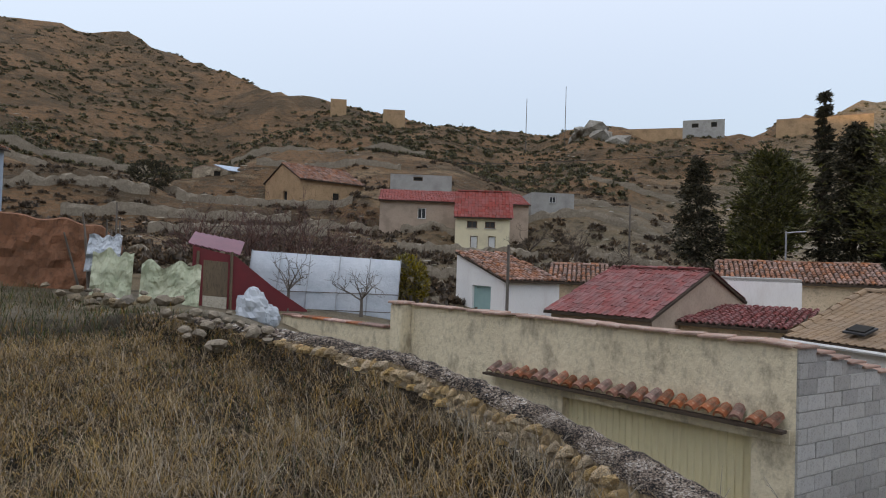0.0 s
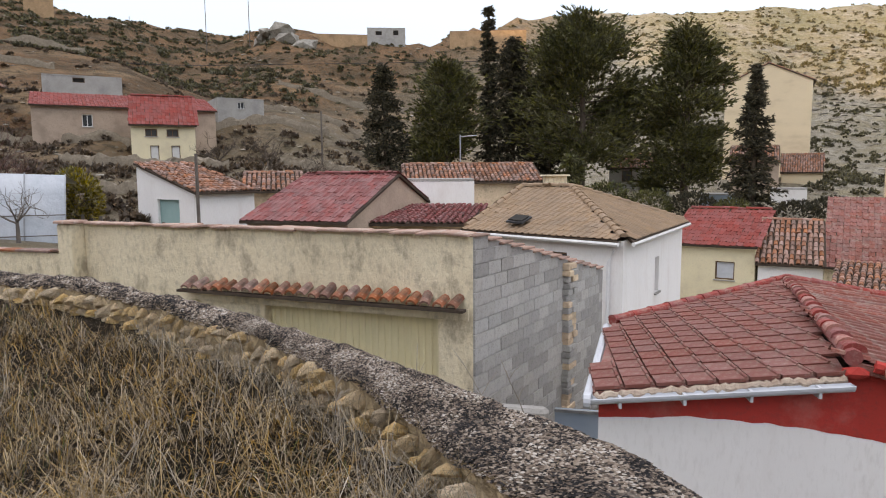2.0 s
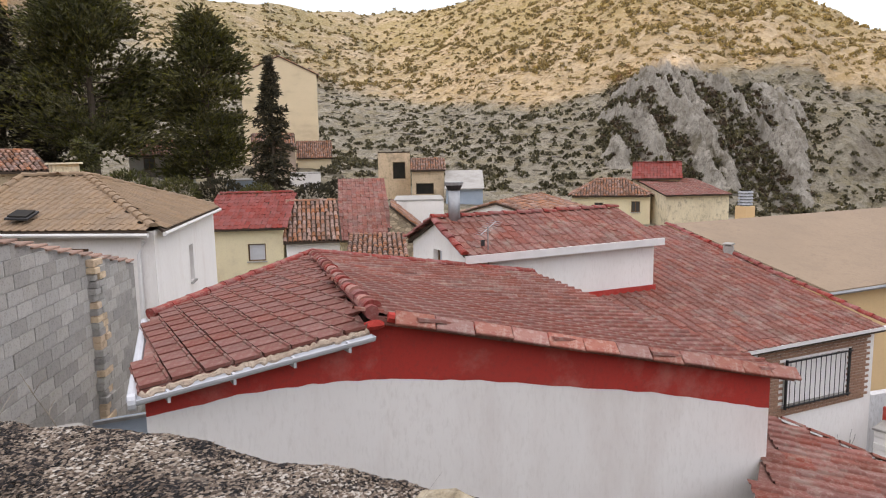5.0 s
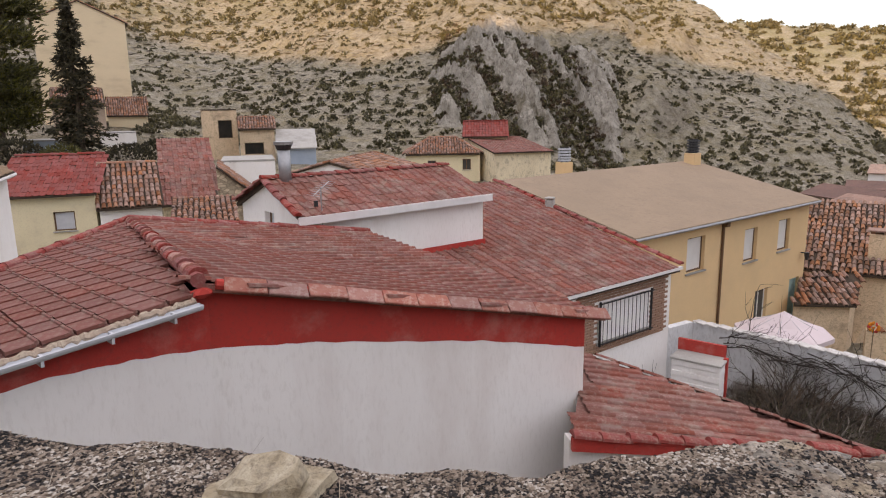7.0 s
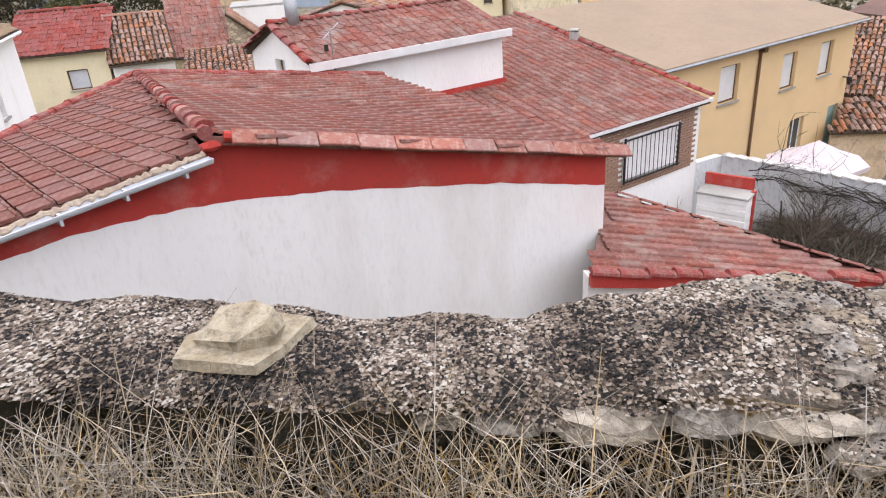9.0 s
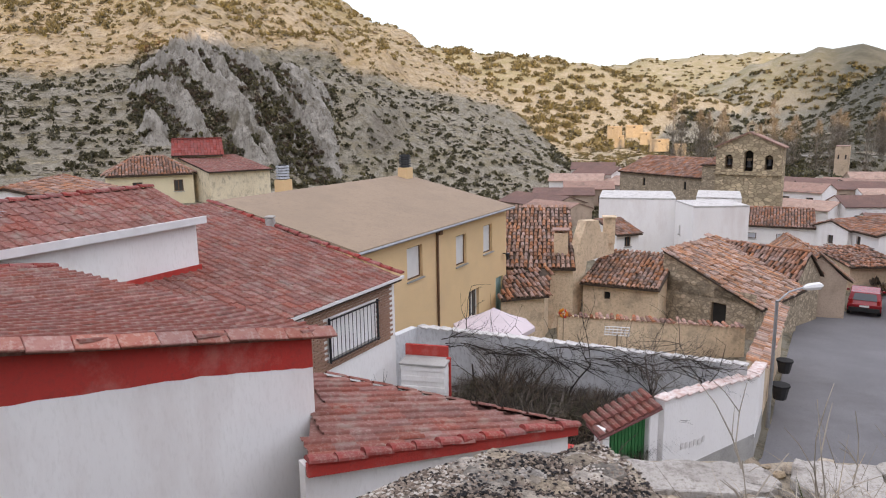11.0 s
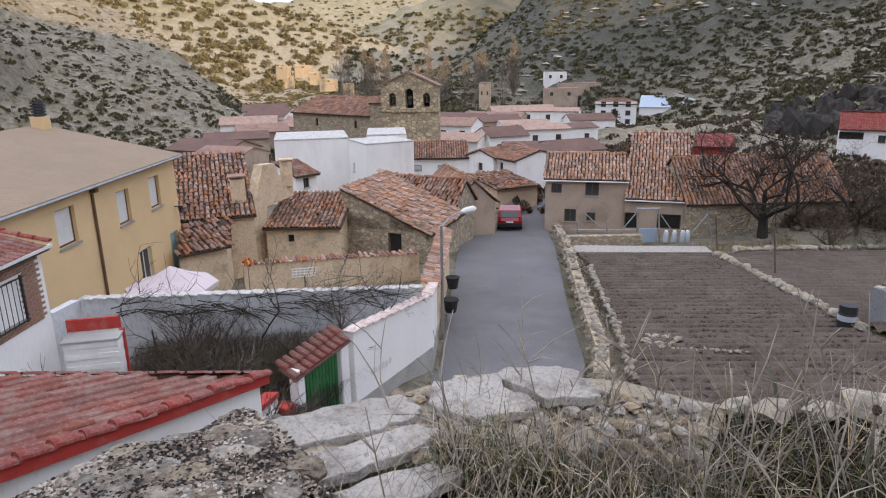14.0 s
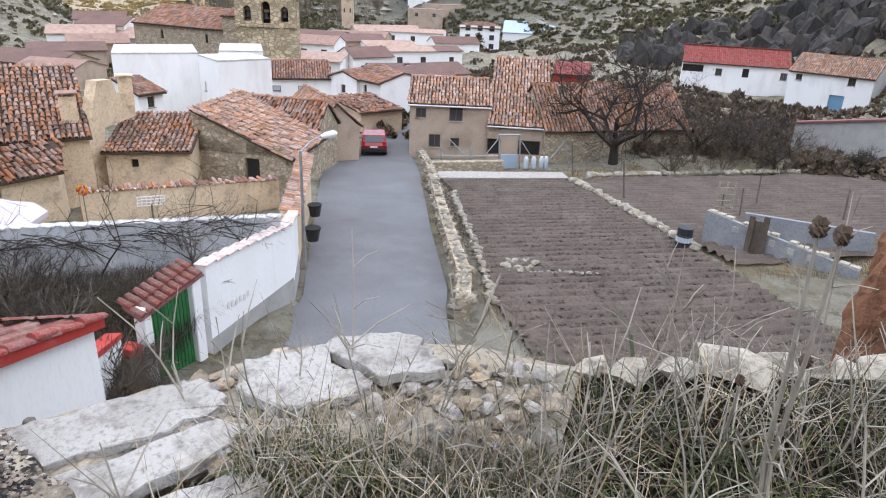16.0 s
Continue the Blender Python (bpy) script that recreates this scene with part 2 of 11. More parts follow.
M["soil"] = mat("soil", (0.140, 0.102, 0.082), (0.098, 0.073, 0.059), 0.9, (0.058, 0.044, 0.036), 9, 0.97, 1.0, bump_scale=8, stain=(0.18, 0.142, 0.118), stain_scale=0.5, stain_amount=0.5)
M["garden_brush"] = mat("garden_brush", (0.105, 0.072, 0.050), (0.050, 0.036, 0.027), 1.5, None, 20, 0.95, 0, vary=0.5)
M["straw"] = mat("straw", (0.272, 0.166, 0.071), (0.123, 0.076, 0.036), 0.7, None, 30, 0.9, 0, vary=0.5)
M["straw_bright"] = mat("straw_bright", (0.357, 0.230, 0.106), (0.187, 0.119, 0.055), 1.2, None, 30, 0.9, 0, vary=0.45)
M["straw_bleached"] = mat("straw_bleached", (0.440, 0.326, 0.198), (0.264, 0.189, 0.110), 2.0, None, 30, 0.9, 0, vary=0.4)
M["straw_pale"] = mat("straw_pale", (0.40, 0.315, 0.22), (0.155, 0.115, 0.078), 3.5, None, 30, 0.9, 0, vary=0.55)
M["grass_green"] = mat("grass_green", (0.070, 0.085, 0.024), (0.040, 0.050, 0.015), 1.5, None, 30, 0.85, 0, vary=0.4)
M["shrub"] = mat("shrub", (0.125, 0.110, 0.060), (0.160, 0.138, 0.076), 0.05, (0.09, 0.078, 0.045), 2, 0.95, 0.5, bump_scale=4, vary=0.5)
M["dead_shrub"] = mat("dead_shrub", (0.17, 0.115, 0.075), (0.10, 0.07, 0.05), 1.5, None, 20, 0.95, 0, vary=0.4)
M["pine"] = mat("pine", (0.088, 0.090, 0.030), (0.140, 0.130, 0.045), 0.35, None, 10, 0.8, 0, vary=0.5)
M["fir"] = mat("fir", (0.055, 0.049, 0.028), (0.082, 0.068, 0.040), 0.4, None, 10, 0.85, 0, vary=0.5)
M["bark"] = mat("bark", (0.14, 0.105, 0.08), (0.095, 0.072, 0.055), 3, (0.06, 0.045, 0.035), 20, 0.95, 0.8)
M["bark_grey"] = mat("bark_grey", (0.17, 0.14, 0.12), (0.12, 0.10, 0.085), 3, None, 20, 0.95, 0.6)
M["plastic_sheet"] = mat("plastic_sheet", (0.50, 0.53, 0.56), (0.40, 0.44, 0.48), 0.8, None, 8, 0.35, 0.3, bump_scale=3, stain=(0.28, 0.34, 0.38), stain_scale=1.0, stain_amount=0.5)
M["tarp_green"] = mat("tarp_green", (0.42, 0.46, 0.32), (0.50, 0.50, 0.36), 1.5, None, 8, 0.6, 0.5, bump_scale=4)
M["sheet_maroon"] = mat("sheet_maroon", (0.20, 0.028, 0.032), (0.16, 0.025, 0.03), 1.5, None, 20, 0.6, 0.1, stain=(0.12, 0.03, 0.03), stain_amount=0.5)
M["roof_maroon"] = mat("roof_maroon", (0.22, 0.065, 0.09), (0.17, 0.055, 0.075), 2.5, None, 20, 0.45, 0.1)
M["canvas"] = mat("canvas", (0.60, 0.50, 0.51), (0.55, 0.46, 0.47), 1, None, 30, 0.8, 0.1)
M["blue_paint"] = mat("blue_paint", (0.13, 0.30, 0.42), (0.11, 0.26, 0.37), 2, None, 20, 0.6, 0.1)
M["blue_sheet"] = mat("blue_sheet", (0.36, 0.44, 0.52), (0.30, 0.38, 0.46), 1, None, 20, 0.5, 0.1)
M["car_red"] = mat("car_red", (0.30, 0.008, 0.012), (0.28, 0.008, 0.012), 2, None, 30, 0.25, 0, spec=0.6)
M["rubber"] = mat("rubber", (0.02, 0.02, 0.02), (0.025, 0.025, 0.025), 5, None, 30, 0.8, 0.1)
M["lamp_red"] = mat("lamp_red", (0.5, 0.02, 0.01), (0.45, 0.02, 0.01), 5, None, 30, 0.3, 0)
M["orange"] = mat("orange", (0.70, 0.28, 0.02), (0.60, 0.12, 0.02), 6, None, 30, 0.6, 0)
M["cypress_bush"] = mat("cypress_bush", (0.20, 0.15, 0.035), (0.13, 0.11, 0.03), 1.0, None, 10, 0.9, 0, vary=0.4)
M["turquoise"] = mat("turquoise", (0.30, 0.46, 0.44), (0.26, 0.42, 0.40), 2, None, 20, 0.6, 0.1)


M["church_stone"] = mat("church_stone", (0.84, 0.66, 0.44), (0.71, 0.55, 0.365), 1.0, (0.54, 0.42, 0.28), 4, 0.95, 0.8, bump_scale=3, stain=(0.42, 0.31, 0.21), stain_scale=0.35, stain_amount=0.5, cells=1.6, flat=1.8, joint=(0.27, 0.20, 0.135))
M["edge_stone"] = mat("edge_stone", (0.50, 0.43, 0.35), (0.38, 0.32, 0.25), 8, (0.22, 0.18, 0.14), 35, 0.95, 0.9, bump_scale=30, stain=(0.12, 0.10, 0.08), stain_scale=9, stain_amount=0.8)
M["heap_stone"] = mat("heap_stone", (0.30, 0.23, 0.155), (0.21, 0.16, 0.11), 5, (0.14, 0.105, 0.075), 25, 0.95, 0.9, bump_scale=20, vary=0.3)
M["rubble_dark"] = mat("rubble_dark", (0.34, 0.27, 0.20), (0.20, 0.155, 0.118), 14, (0.08, 0.064, 0.052), 45, 0.95, 1.0, bump_scale=40, vary=0.55, stain=(0.45, 0.40, 0.34), stain_scale=12, stain_amount=0.6)
M["tan_mortar"] = mat("tan_mortar", (0.60, 0.43, 0.255), (0.46, 0.33, 0.195), 5, (0.25, 0.18, 0.11), 22, 0.95, 1.0, bump_scale=20, stain=(0.68, 0.54, 0.37), stain_scale=6, stain_amount=0.5, cells=9.0, flat=1.5, joint=(0.22, 0.155, 0.095))
M["coping_faded"] = mat("coping_faded", (0.68, 0.62, 0.585), (0.52, 0.33, 0.28), 5, (0.42, 0.17, 0.135), 12, 0.9, 0.5, vary=0.12)
M["plaster_dirty"] = mat("plaster_dirty", (0.62, 0.595, 0.57), (0.50, 0.475, 0.45), 2.5, (0.33, 0.30, 0.275), 16, 0.95, 0.6, stain=(0.24, 0.215, 0.19), stain_scale=2.2, stain_amount=0.7)
M["tile_far"] = mat("tile_far", (0.20, 0.080, 0.055), (0.145, 0.066, 0.048), 0.5, (0.12, 0.07, 0.055), 3, 0.9, 0.6, bump_scale=4, vary=0.35)
M["faded_mark"] = mat("faded_mark", (0.62, 0.58, 0.55), (0.70, 0.66, 0.63), 9, (0.76, 0.73, 0.70), 30, 0.9, 0.1)
M["dark_bark"] = mat("dark_bark", (0.055, 0.042, 0.034), (0.035, 0.028, 0.024), 3, None, 20, 0.95, 0.5)
M["eave_mortar"] = mat("eave_mortar", (0.52, 0.42, 0.33), (0.42, 0.30, 0.23), 8, (0.30, 0.22, 0.18), 40, 0.95, 0.6)
M["tan_stone"] = mat("tan_stone", (0.47, 0.40, 0.30), (0.33, 0.26, 0.175), 16, (0.20, 0.16, 0.115), 60, 0.95, 1.0, bump_scale=45, stain=(0.13, 0.105, 0.08), stain_scale=22, stain_amount=0.75)
M["limestone"] = mat("limestone", (0.37, 0.34, 0.295), (0.25, 0.225, 0.19), 0.5, (0.12, 0.10, 0.08), 1.6, 0.97, 1.0, bump_scale=1.5, stain=(0.15, 0.125, 0.085), stain_scale=0.25, stain_amount=0.7)
M["cliff_rock"] = mat("cliff_rock", (0.062, 0.053, 0.047), (0.036, 0.031, 0.028), 0.3, (0.10, 0.08, 0.064), 1.0, 0.97, 0.9, bump_scale=1.5, vary=0.4, stretch=(1, 1, 0.35))
M["scree"] = mat("scree", (0.31, 0.265, 0.205), (0.23, 0.195, 0.15), 0.5, None, 2, 0.97, 0.3, vary=0.35)
M["red_bush"] = mat("red_bush", (0.15, 0.075, 0.06), (0.11, 0.06, 0.05), 1.0, None, 10, 0.95, 0, vary=0.35)
M["yellow_bush"] = mat("yellow_bush", (0.30, 0.22, 0.04), (0.20, 0.16, 0.035), 1.5, None, 10, 0.9, 0, vary=0.5)
M["poplar"] = mat("poplar", (0.25, 0.20, 0.15), (0.20, 0.16, 0.12), 0.3, None, 10, 0.95, 0, vary=0.3)
M["lamp_red"] = mat("lamp_red", (0.40, 0.012, 0.01), (0.35, 0.01, 0.01), 3, None, 30, 0.3, 0)


def pebble_material(name):
    """Salt-and-pepper gravel: each stone takes one of a scale of blacks, browns and greys."""
    m = mat(name, (0.3, 0.25, 0.2), (0.2, 0.16, 0.14), 25, None, 120, 0.9, 0.4)
    n, l = m.node_tree.nodes, m.node_tree.links
    g = n.new("ShaderNodeNewGeometry")
    r = n.new("ShaderNodeValToRGB")
    co = n.new("ShaderNodeTexCoord")
    lichen = n.new("ShaderNodeTexNoise")
    lichen.inputs["Scale"].default_value, lichen.inputs["Detail"].default_value = 4.5, 5.0
    l.new(co.outputs["Object"], lichen.inputs["Vector"])
    away = n.new("ShaderNodeMapRange")
    away.inputs["From Min"].default_value, away.inputs["From Max"].default_value = 0.38, 0.62
    away.inputs["To Min"].default_value, away.inputs["To Max"].default_value = -0.30, 0.22
    l.new(lichen.outputs["Fac"], away.inputs["Value"])
    both = n.new("ShaderNodeMath")
    l.new(g.outputs["Random Per Island"], both.inputs[0])
    l.new(away.outputs[0], both.inputs[1])
    place = n.new("ShaderNodeSeparateXYZ")
    l.new(co.outputs["Object"], place.inputs[0])
    worn = n.new("ShaderNodeMapRange")
    worn.inputs["From Min"].default_value, worn.inputs["From Max"].default_value = 1.2, 1.9
    worn.inputs["To Min"].default_value, worn.inputs["To Max"].default_value = -0.03, 0.20
    l.new(place.outputs["X"], worn.inputs["Value"])
    paler = n.new("ShaderNodeMath")
    l.new(both.outputs[0], paler.inputs[0])
    l.new(worn.outputs[0], paler.inputs[1])
    l.new(paler.outputs[0], r.inputs[0])
    stops = [(0.0, (0.012, 0.011, 0.011)), (0.26, (0.032, 0.027, 0.026)), (0.40, (0.115, 0.08, 0.062)), (0.60, (0.22, 0.165, 0.128)), (0.84, (0.31, 0.245, 0.195)), (1.0, (0.46, 0.41, 0.36))]
    for k, (p, c) in enumerate(stops):
        e = r.color_ramp.elements[k] if k < 2 else r.color_ramp.elements.new(p)
        e.position, e.color = p, rgb(c)
    l.new(r.outputs[0], n["Principled BSDF"].inputs["Base Color"])
    return m


M["pebble"] = pebble_material("pebble")
M["rubble_crust"] = mat("rubble_crust", (0.30, 0.245, 0.19), (0.15, 0.122, 0.096), 22, (0.055, 0.046, 0.039), 75, 0.97, 1.0, bump_scale=70, vary=0.4, island=False, stain=(0.42, 0.35, 0.27), stain_scale=30, stain_amount=0.6)
M["wood_pale"] = mat("wood_pale", (0.36, 0.30, 0.235), (0.27, 0.225, 0.175), 6, None, 20, 0.9, 0.4, stain=(0.16, 0.13, 0.10), stain_scale=4, stain_amount=0.5)
M["earth_wall"] = mat("earth_wall", (0.50, 0.315, 0.185), (0.40, 0.25, 0.145), 0.8, (0.29, 0.18, 0.105), 7, 0.95, 0.9, bump_scale=8, stain=(0.20, 0.13, 0.08), stain_amount=0.6)
M["plaster_limed"] = mat("plaster_limed", (0.68, 0.68, 0.68), (0.56, 0.565, 0.57), 1.2, (0.44, 0.43, 0.42), 12, 0.95, 0.5, stain=(0.36, 0.33, 0.30), stain_scale=1.1, stain_amount=0.6, stretch=(1, 1, 0.5))
M["thistle"] = mat("thistle", (0.135, 0.070, 0.038), (0.085, 0.045, 0.026), 60, None, 20, 0.95, 0, vary=0.4)
M["litter"] = mat("litter", (0.105, 0.078, 0.050), (0.060, 0.046, 0.031), 3, None, 20, 0.97, 0, vary=0.4)
M["render_grey"] = mat("render_grey", (0.285, 0.29, 0.30), (0.225, 0.23, 0.24), 1.4, (0.16, 0.16, 0.165), 14, 0.95, 0.7, bump_scale=16, stain=(0.36, 0.34, 0.31), stain_scale=1.6, stain_amount=0.6)
# moss and earth, with the shade under the wall's lip put into the colour
M["moss_shade_wall"] = mat("moss_shade_wall", (0.030, 0.027, 0.016), (0.055, 0.043, 0.028), 14, (0.10, 0.078, 0.050), 60, 0.97, 1.0, bump_scale=40, stain=(0.015, 0.013, 0.009), stain_scale=9, stain_amount=0.7)


def hill_material(name):
    """Dry hillside: ochre grass, grey limestone in level bands and blocks, dark scrub; redder earth towards the west."""
    m = bpy.data.materials.new(name)
    m.use_nodes = True
    n, l = m.node_tree.nodes, m.node_tree.links
    p = n["Principled BSDF"]
    p.inputs["Roughness"].default_value, p.inputs["Specular IOR Level"].default_value = 0.97, 0.1
    co = n.new("ShaderNodeTexCoord")

    def tex(s, detail=8.0, r=0.6, st=(1, 1, 1)):
        mp = n.new("ShaderNodeMapping")
        mp.inputs["Scale"].default_value = st
        l.new(co.outputs["Object"], mp.inputs["Vector"])
        t = n.new("ShaderNodeTexNoise")
        t.inputs["Scale"].default_value, t.inputs["Detail"].default_value, t.inputs["Roughness"].default_value = s, detail, r
        l.new(mp.outputs[0], t.inputs["Vector"])
        return t.outputs["Fac"]

    def rng(src, lo, hi, a=0.0, b=1.0):
        r = n.new("ShaderNodeMapRange")
        r.inputs["From Min"].default_value, r.inputs["From Max"].default_value = lo, hi
        r.inputs["To Min"].default_value, r.inputs["To Max"].default_value = a, b
        l.new(src, r.inputs["Value"])
        return r.outputs[0]

    def mix(f, x, y):
        k = n.new("ShaderNodeMix")
        k.data_type = "RGBA"
        for sock, v in ((k.inputs[0], f), (k.inputs[6], x), (k.inputs[7], y)):
            if hasattr(v, "is_output"):
                l.new(v, sock)
            else:
                sock.default_value = rgb(v) if isinstance(v, tuple) else v
        return k.outputs[2]

    def mul(x, y):
        k = n.new("ShaderNodeMath")
        k.operation = "MULTIPLY"
        l.new(x, k.inputs[0])
        l.new(y, k.inputs[1])
        return k.outputs[0]

    sep = n.new("ShaderNodeSeparateXYZ")
    l.new(co.outputs["Object"], sep.inputs[0])
    west = rng(sep.outputs["X"], -5.0, -45.0)
    dry = mix(rng(tex(0.12), 0.38, 0.62), (0.40, 0.335, 0.225), (0.30, 0.25, 0.165))
    red = mix(rng(tex(0.10), 0.42, 0.58), (0.277, 0.150, 0.081), (0.126, 0.080, 0.047))
    col = mix(west, dry, red)
    col = mix(rng(tex(1.6, 4), 0.50, 0.70, 0.0, 0.5), col, mix(west, (0.21, 0.175, 0.125), (0.12, 0.09, 0.056)))
    rock = mix(rng(tex(0.6), 0.35, 0.65), (0.46, 0.405, 0.32), (0.31, 0.27, 0.21))
    rocky_e = rng(tex(0.30, 10, 0.72, (0.8, 0.8, 2.4)), 0.43, 0.52)
    rocky_w = rng(tex(0.22, 10, 0.70, (0.8, 0.8, 3.5)), 0.58, 0.64)
    kf = n.new("ShaderNodeMix")
    l.new(west, kf.inputs[0])
    l.new(rocky_e, kf.inputs[2])
    l.new(rocky_w, kf.inputs[3])
    west_rock = mix(rng(tex(0.5), 0.35, 0.65), (0.197, 0.141, 0.097), (0.126, 0.090, 0.062))
    col = mix(kf.outputs[0], col, mix(west, rock, west_rock))
    tan = mul(mul(west, rng(sep.outputs["Z"], 20.0, 12.0)), rng(tex(0.11, 8, 0.62, (0.7, 0.7, 3.0)), 0.52, 0.60, 0.0, 0.8))
    col = mix(tan, col, (0.370, 0.244, 0.147))
    high = mul(rng(sep.outputs["Z"], 18.0, 34.0), rng(tex(0.055, 8, 0.65), 0.40, 0.54, 0.0, 0.6))
    east = rng(sep.outputs["X"], -10.0, 20.0)
    col = mix(mul(high, east), col, (0.225, 0.20, 0.085))
    band = mul(rng(tex(0.16, 9, 0.68, (0.7, 0.7, 4.5)), 0.55, 0.62, 0.0, 0.75), west)
    col = mix(band, col, (0.065, 0.048, 0.032))
    col = mix(rng(tex(1.9, 6, 0.75), 0.52, 0.60, 0.0, 0.7), col, mix(west, (0.50, 0.445, 0.36), (0.21, 0.165, 0.118)))
    col = mix(rng(tex(0.95, 6, 0.75), 0.535, 0.585, 0.0, 0.6), col, mix(west, (0.125, 0.102, 0.060), (0.085, 0.066, 0.044)))
    scrub = rng(tex(0.42, 8, 0.65), 0.60, 0.66, 0.0, 0.45)
    col = mix(scrub, col, (0.10, 0.078, 0.05))
    geo = n.new("ShaderNodeNewGeometry")
    sn = n.new("ShaderNodeSeparateXYZ")
    l.new(geo.outputs["Normal"], sn.inputs[0])
    steep = rng(sn.outputs["Z"], 0.74, 0.55)
    cliff = mix(rng(tex(0.25, 10, 0.7, (1, 1, 0.35)), 0.40, 0.60), (0.33, 0.285, 0.23), (0.12, 0.095, 0.075))
    col = mix(steep, col, cliff)
    # far eastern slopes: scrub colour, darkened to stand for the hill's shade
    far_east = mul(rng(sep.outputs["X"], 150.0, 230.0), rng(sep.outputs["Y"], 60.0, -30.0))
    shaded_scrub = mix(rng(tex(0.05, 8, 0.7), 0.40, 0.60), (0.072, 0.075, 0.062), (0.118, 0.115, 0.094))
    col = mix(rng(far_east, 0.0, 1.0, 0.0, 0.92), col, shaded_scrub)
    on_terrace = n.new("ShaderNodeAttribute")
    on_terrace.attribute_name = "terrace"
    # dark soil, taken near black to stand for shade between the blades
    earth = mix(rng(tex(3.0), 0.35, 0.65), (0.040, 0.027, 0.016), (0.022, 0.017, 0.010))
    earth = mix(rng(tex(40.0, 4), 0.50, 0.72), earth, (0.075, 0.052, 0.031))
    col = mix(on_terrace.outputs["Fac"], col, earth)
    l.new(col, p.inputs["Base Color"])
    bp = n.new("ShaderNodeBump")
    bp.inputs["Strength"].default_value, bp.inputs["Distance"].default_value = 1.0, 1.4
    l.new(tex(0.8, 10, 0.72, (1, 1, 1.6)), bp.inputs["Height"])
    l.new(bp.outputs[0], p.inputs["Normal"])
    return m


M["hill"] = hill_material("hill")

# ---- building helpers ----
rnd = random.Random(7)
nrs = np.random.RandomState(11)


class Bits:
    """Gathers vertices and faces for one mesh."""

    def __init__(self):
        self.v, self.f = [], []

    def add(self, verts, faces):
        k = len(self.v)
        self.v.extend([tuple(p) for p in verts])
        self.f.extend([tuple(i + k for i in f) for f in faces])
        return self

    def poly(self, *pts):
        return self.add(pts, [tuple(range(len(pts)))])

    def prism(self, ring, up):
        """A closed ring of points pushed along the vector up."""
        n = len(ring)
        up = Vector(up)
        top = [Vector(p) + up for p in ring]
        return self.add(list(ring) + top, [tuple(reversed(range(n))), tuple(range(n, 2 * n))] + [(i, (i + 1) % n, n + (i + 1) % n, n + i) for i in range(n)])

    def box(self, x, y, z, sx, sy, sz, yaw=0.0, bevel=0.0):
        """A box that stands on z, its middle over (x, y), turned by yaw degrees; bevel rounds its upright edges and its top."""
        m = pose(x, y, z, 0, 0, yaw)
        hx, hy = sx / 2, sy / 2
        if bevel <= 0:
            ring = [(-hx, -hy), (hx, -hy), (hx, hy), (-hx, hy)]
            return self.prism([m @ Vector((a, b, 0)) for a, b in ring], (0, 0, sz))
        b = min(bevel, hx * 0.9, hy * 0.9, sz * 0.9)
        ring = [(-hx + b, -hy), (hx - b, -hy), (hx, -hy + b), (hx, hy - b), (hx - b, hy), (-hx + b, hy), (-hx, hy - b), (-hx, -hy + b)]
        lo = [m @ Vector((p, q, 0)) for p, q in ring]
        mid = [m @ Vector((p, q, sz - b)) for p, q in ring]
        sc = ((hx - b) / hx, (hy - b) / hy)
        top = [m @ Vector((p * sc[0], q * sc[1], sz)) for p, q in ring]
        f = [tuple(reversed(range(8))), tuple(range(16, 24))]
        for i in range(8):
            j = (i + 1) % 8
            f += [(i, j, 8 + j, 8 + i), (8 + i, 8 + j, 16 + j, 16 + i)]
        return self.add(lo + mid + top, f)

    def tube(self, pts, radii, sides=6, cap=True):
        """A tapering tube along points."""
        pts = [Vector(p) for p in pts]
        if not hasattr(radii, "__len__"):
            radii = [radii] * len(pts)
        verts, faces = [], []
        for i, p in enumerate(pts):
            d = (pts[min(i + 1, len(pts) - 1)] - pts[max(i - 1, 0)]).normalized()
            a = d.orthogonal().normalized() if abs(d.z) > 0.95 else d.cross(Vector((0, 0, 1))).normalized()
            b = d.cross(a)
            for k in range(sides):
                t = 2 * math.pi * k / sides
                verts.append(p + (a * math.cos(t) + b * math.sin(t)) * radii[i])
        for i in range(len(pts) - 1):
            for k in range(sides):
                j = (k + 1) % sides
                faces.append((i * sides + k, i * sides + j, (i + 1) * sides + j, (i + 1) * sides + k))
        if cap:
            faces += [tuple(reversed(range(sides))), tuple(range((len(pts) - 1) * sides, len(pts) * sides))]
        return self.add(verts, faces)

    def lump(self, p, r, squash=(1, 1, 1), rough=0.25, seed=0, yaw=0.0):
        """A rough stone: a twelve-cornered ball with its corners shifted."""
        rr = random.Random(seed)
        g = (1 + 5 ** 0.5) / 2
        base = [(-1, g, 0), (1, g, 0), (-1, -g, 0), (1, -g, 0), (0, -1, g), (0, 1, g), (0, -1, -g), (0, 1, -g), (g, 0, -1), (g, 0, 1), (-g, 0, -1), (-g, 0, 1)]
        fc = [(0, 11, 5), (0, 5, 1), (0, 1, 7), (0, 7, 10), (0, 10, 11), (1, 5, 9), (5, 11, 4), (11, 10, 2), (10, 7, 6), (7, 1, 8), (3, 9, 4), (3, 4, 2), (3, 2, 6), (3, 6, 8), (3, 8, 9), (4, 9, 5), (2, 4, 11), (6, 2, 10), (8, 6, 7), (9, 8, 1)]
        c, s = math.cos(yaw), math.sin(yaw)
        vs = []
        for x, y, z in base:
            k = r / 1.902 * (1 + rr.uniform(-rough, rough))
            x, y, z = x * k * squash[0], y * k * squash[1], z * k * squash[2]
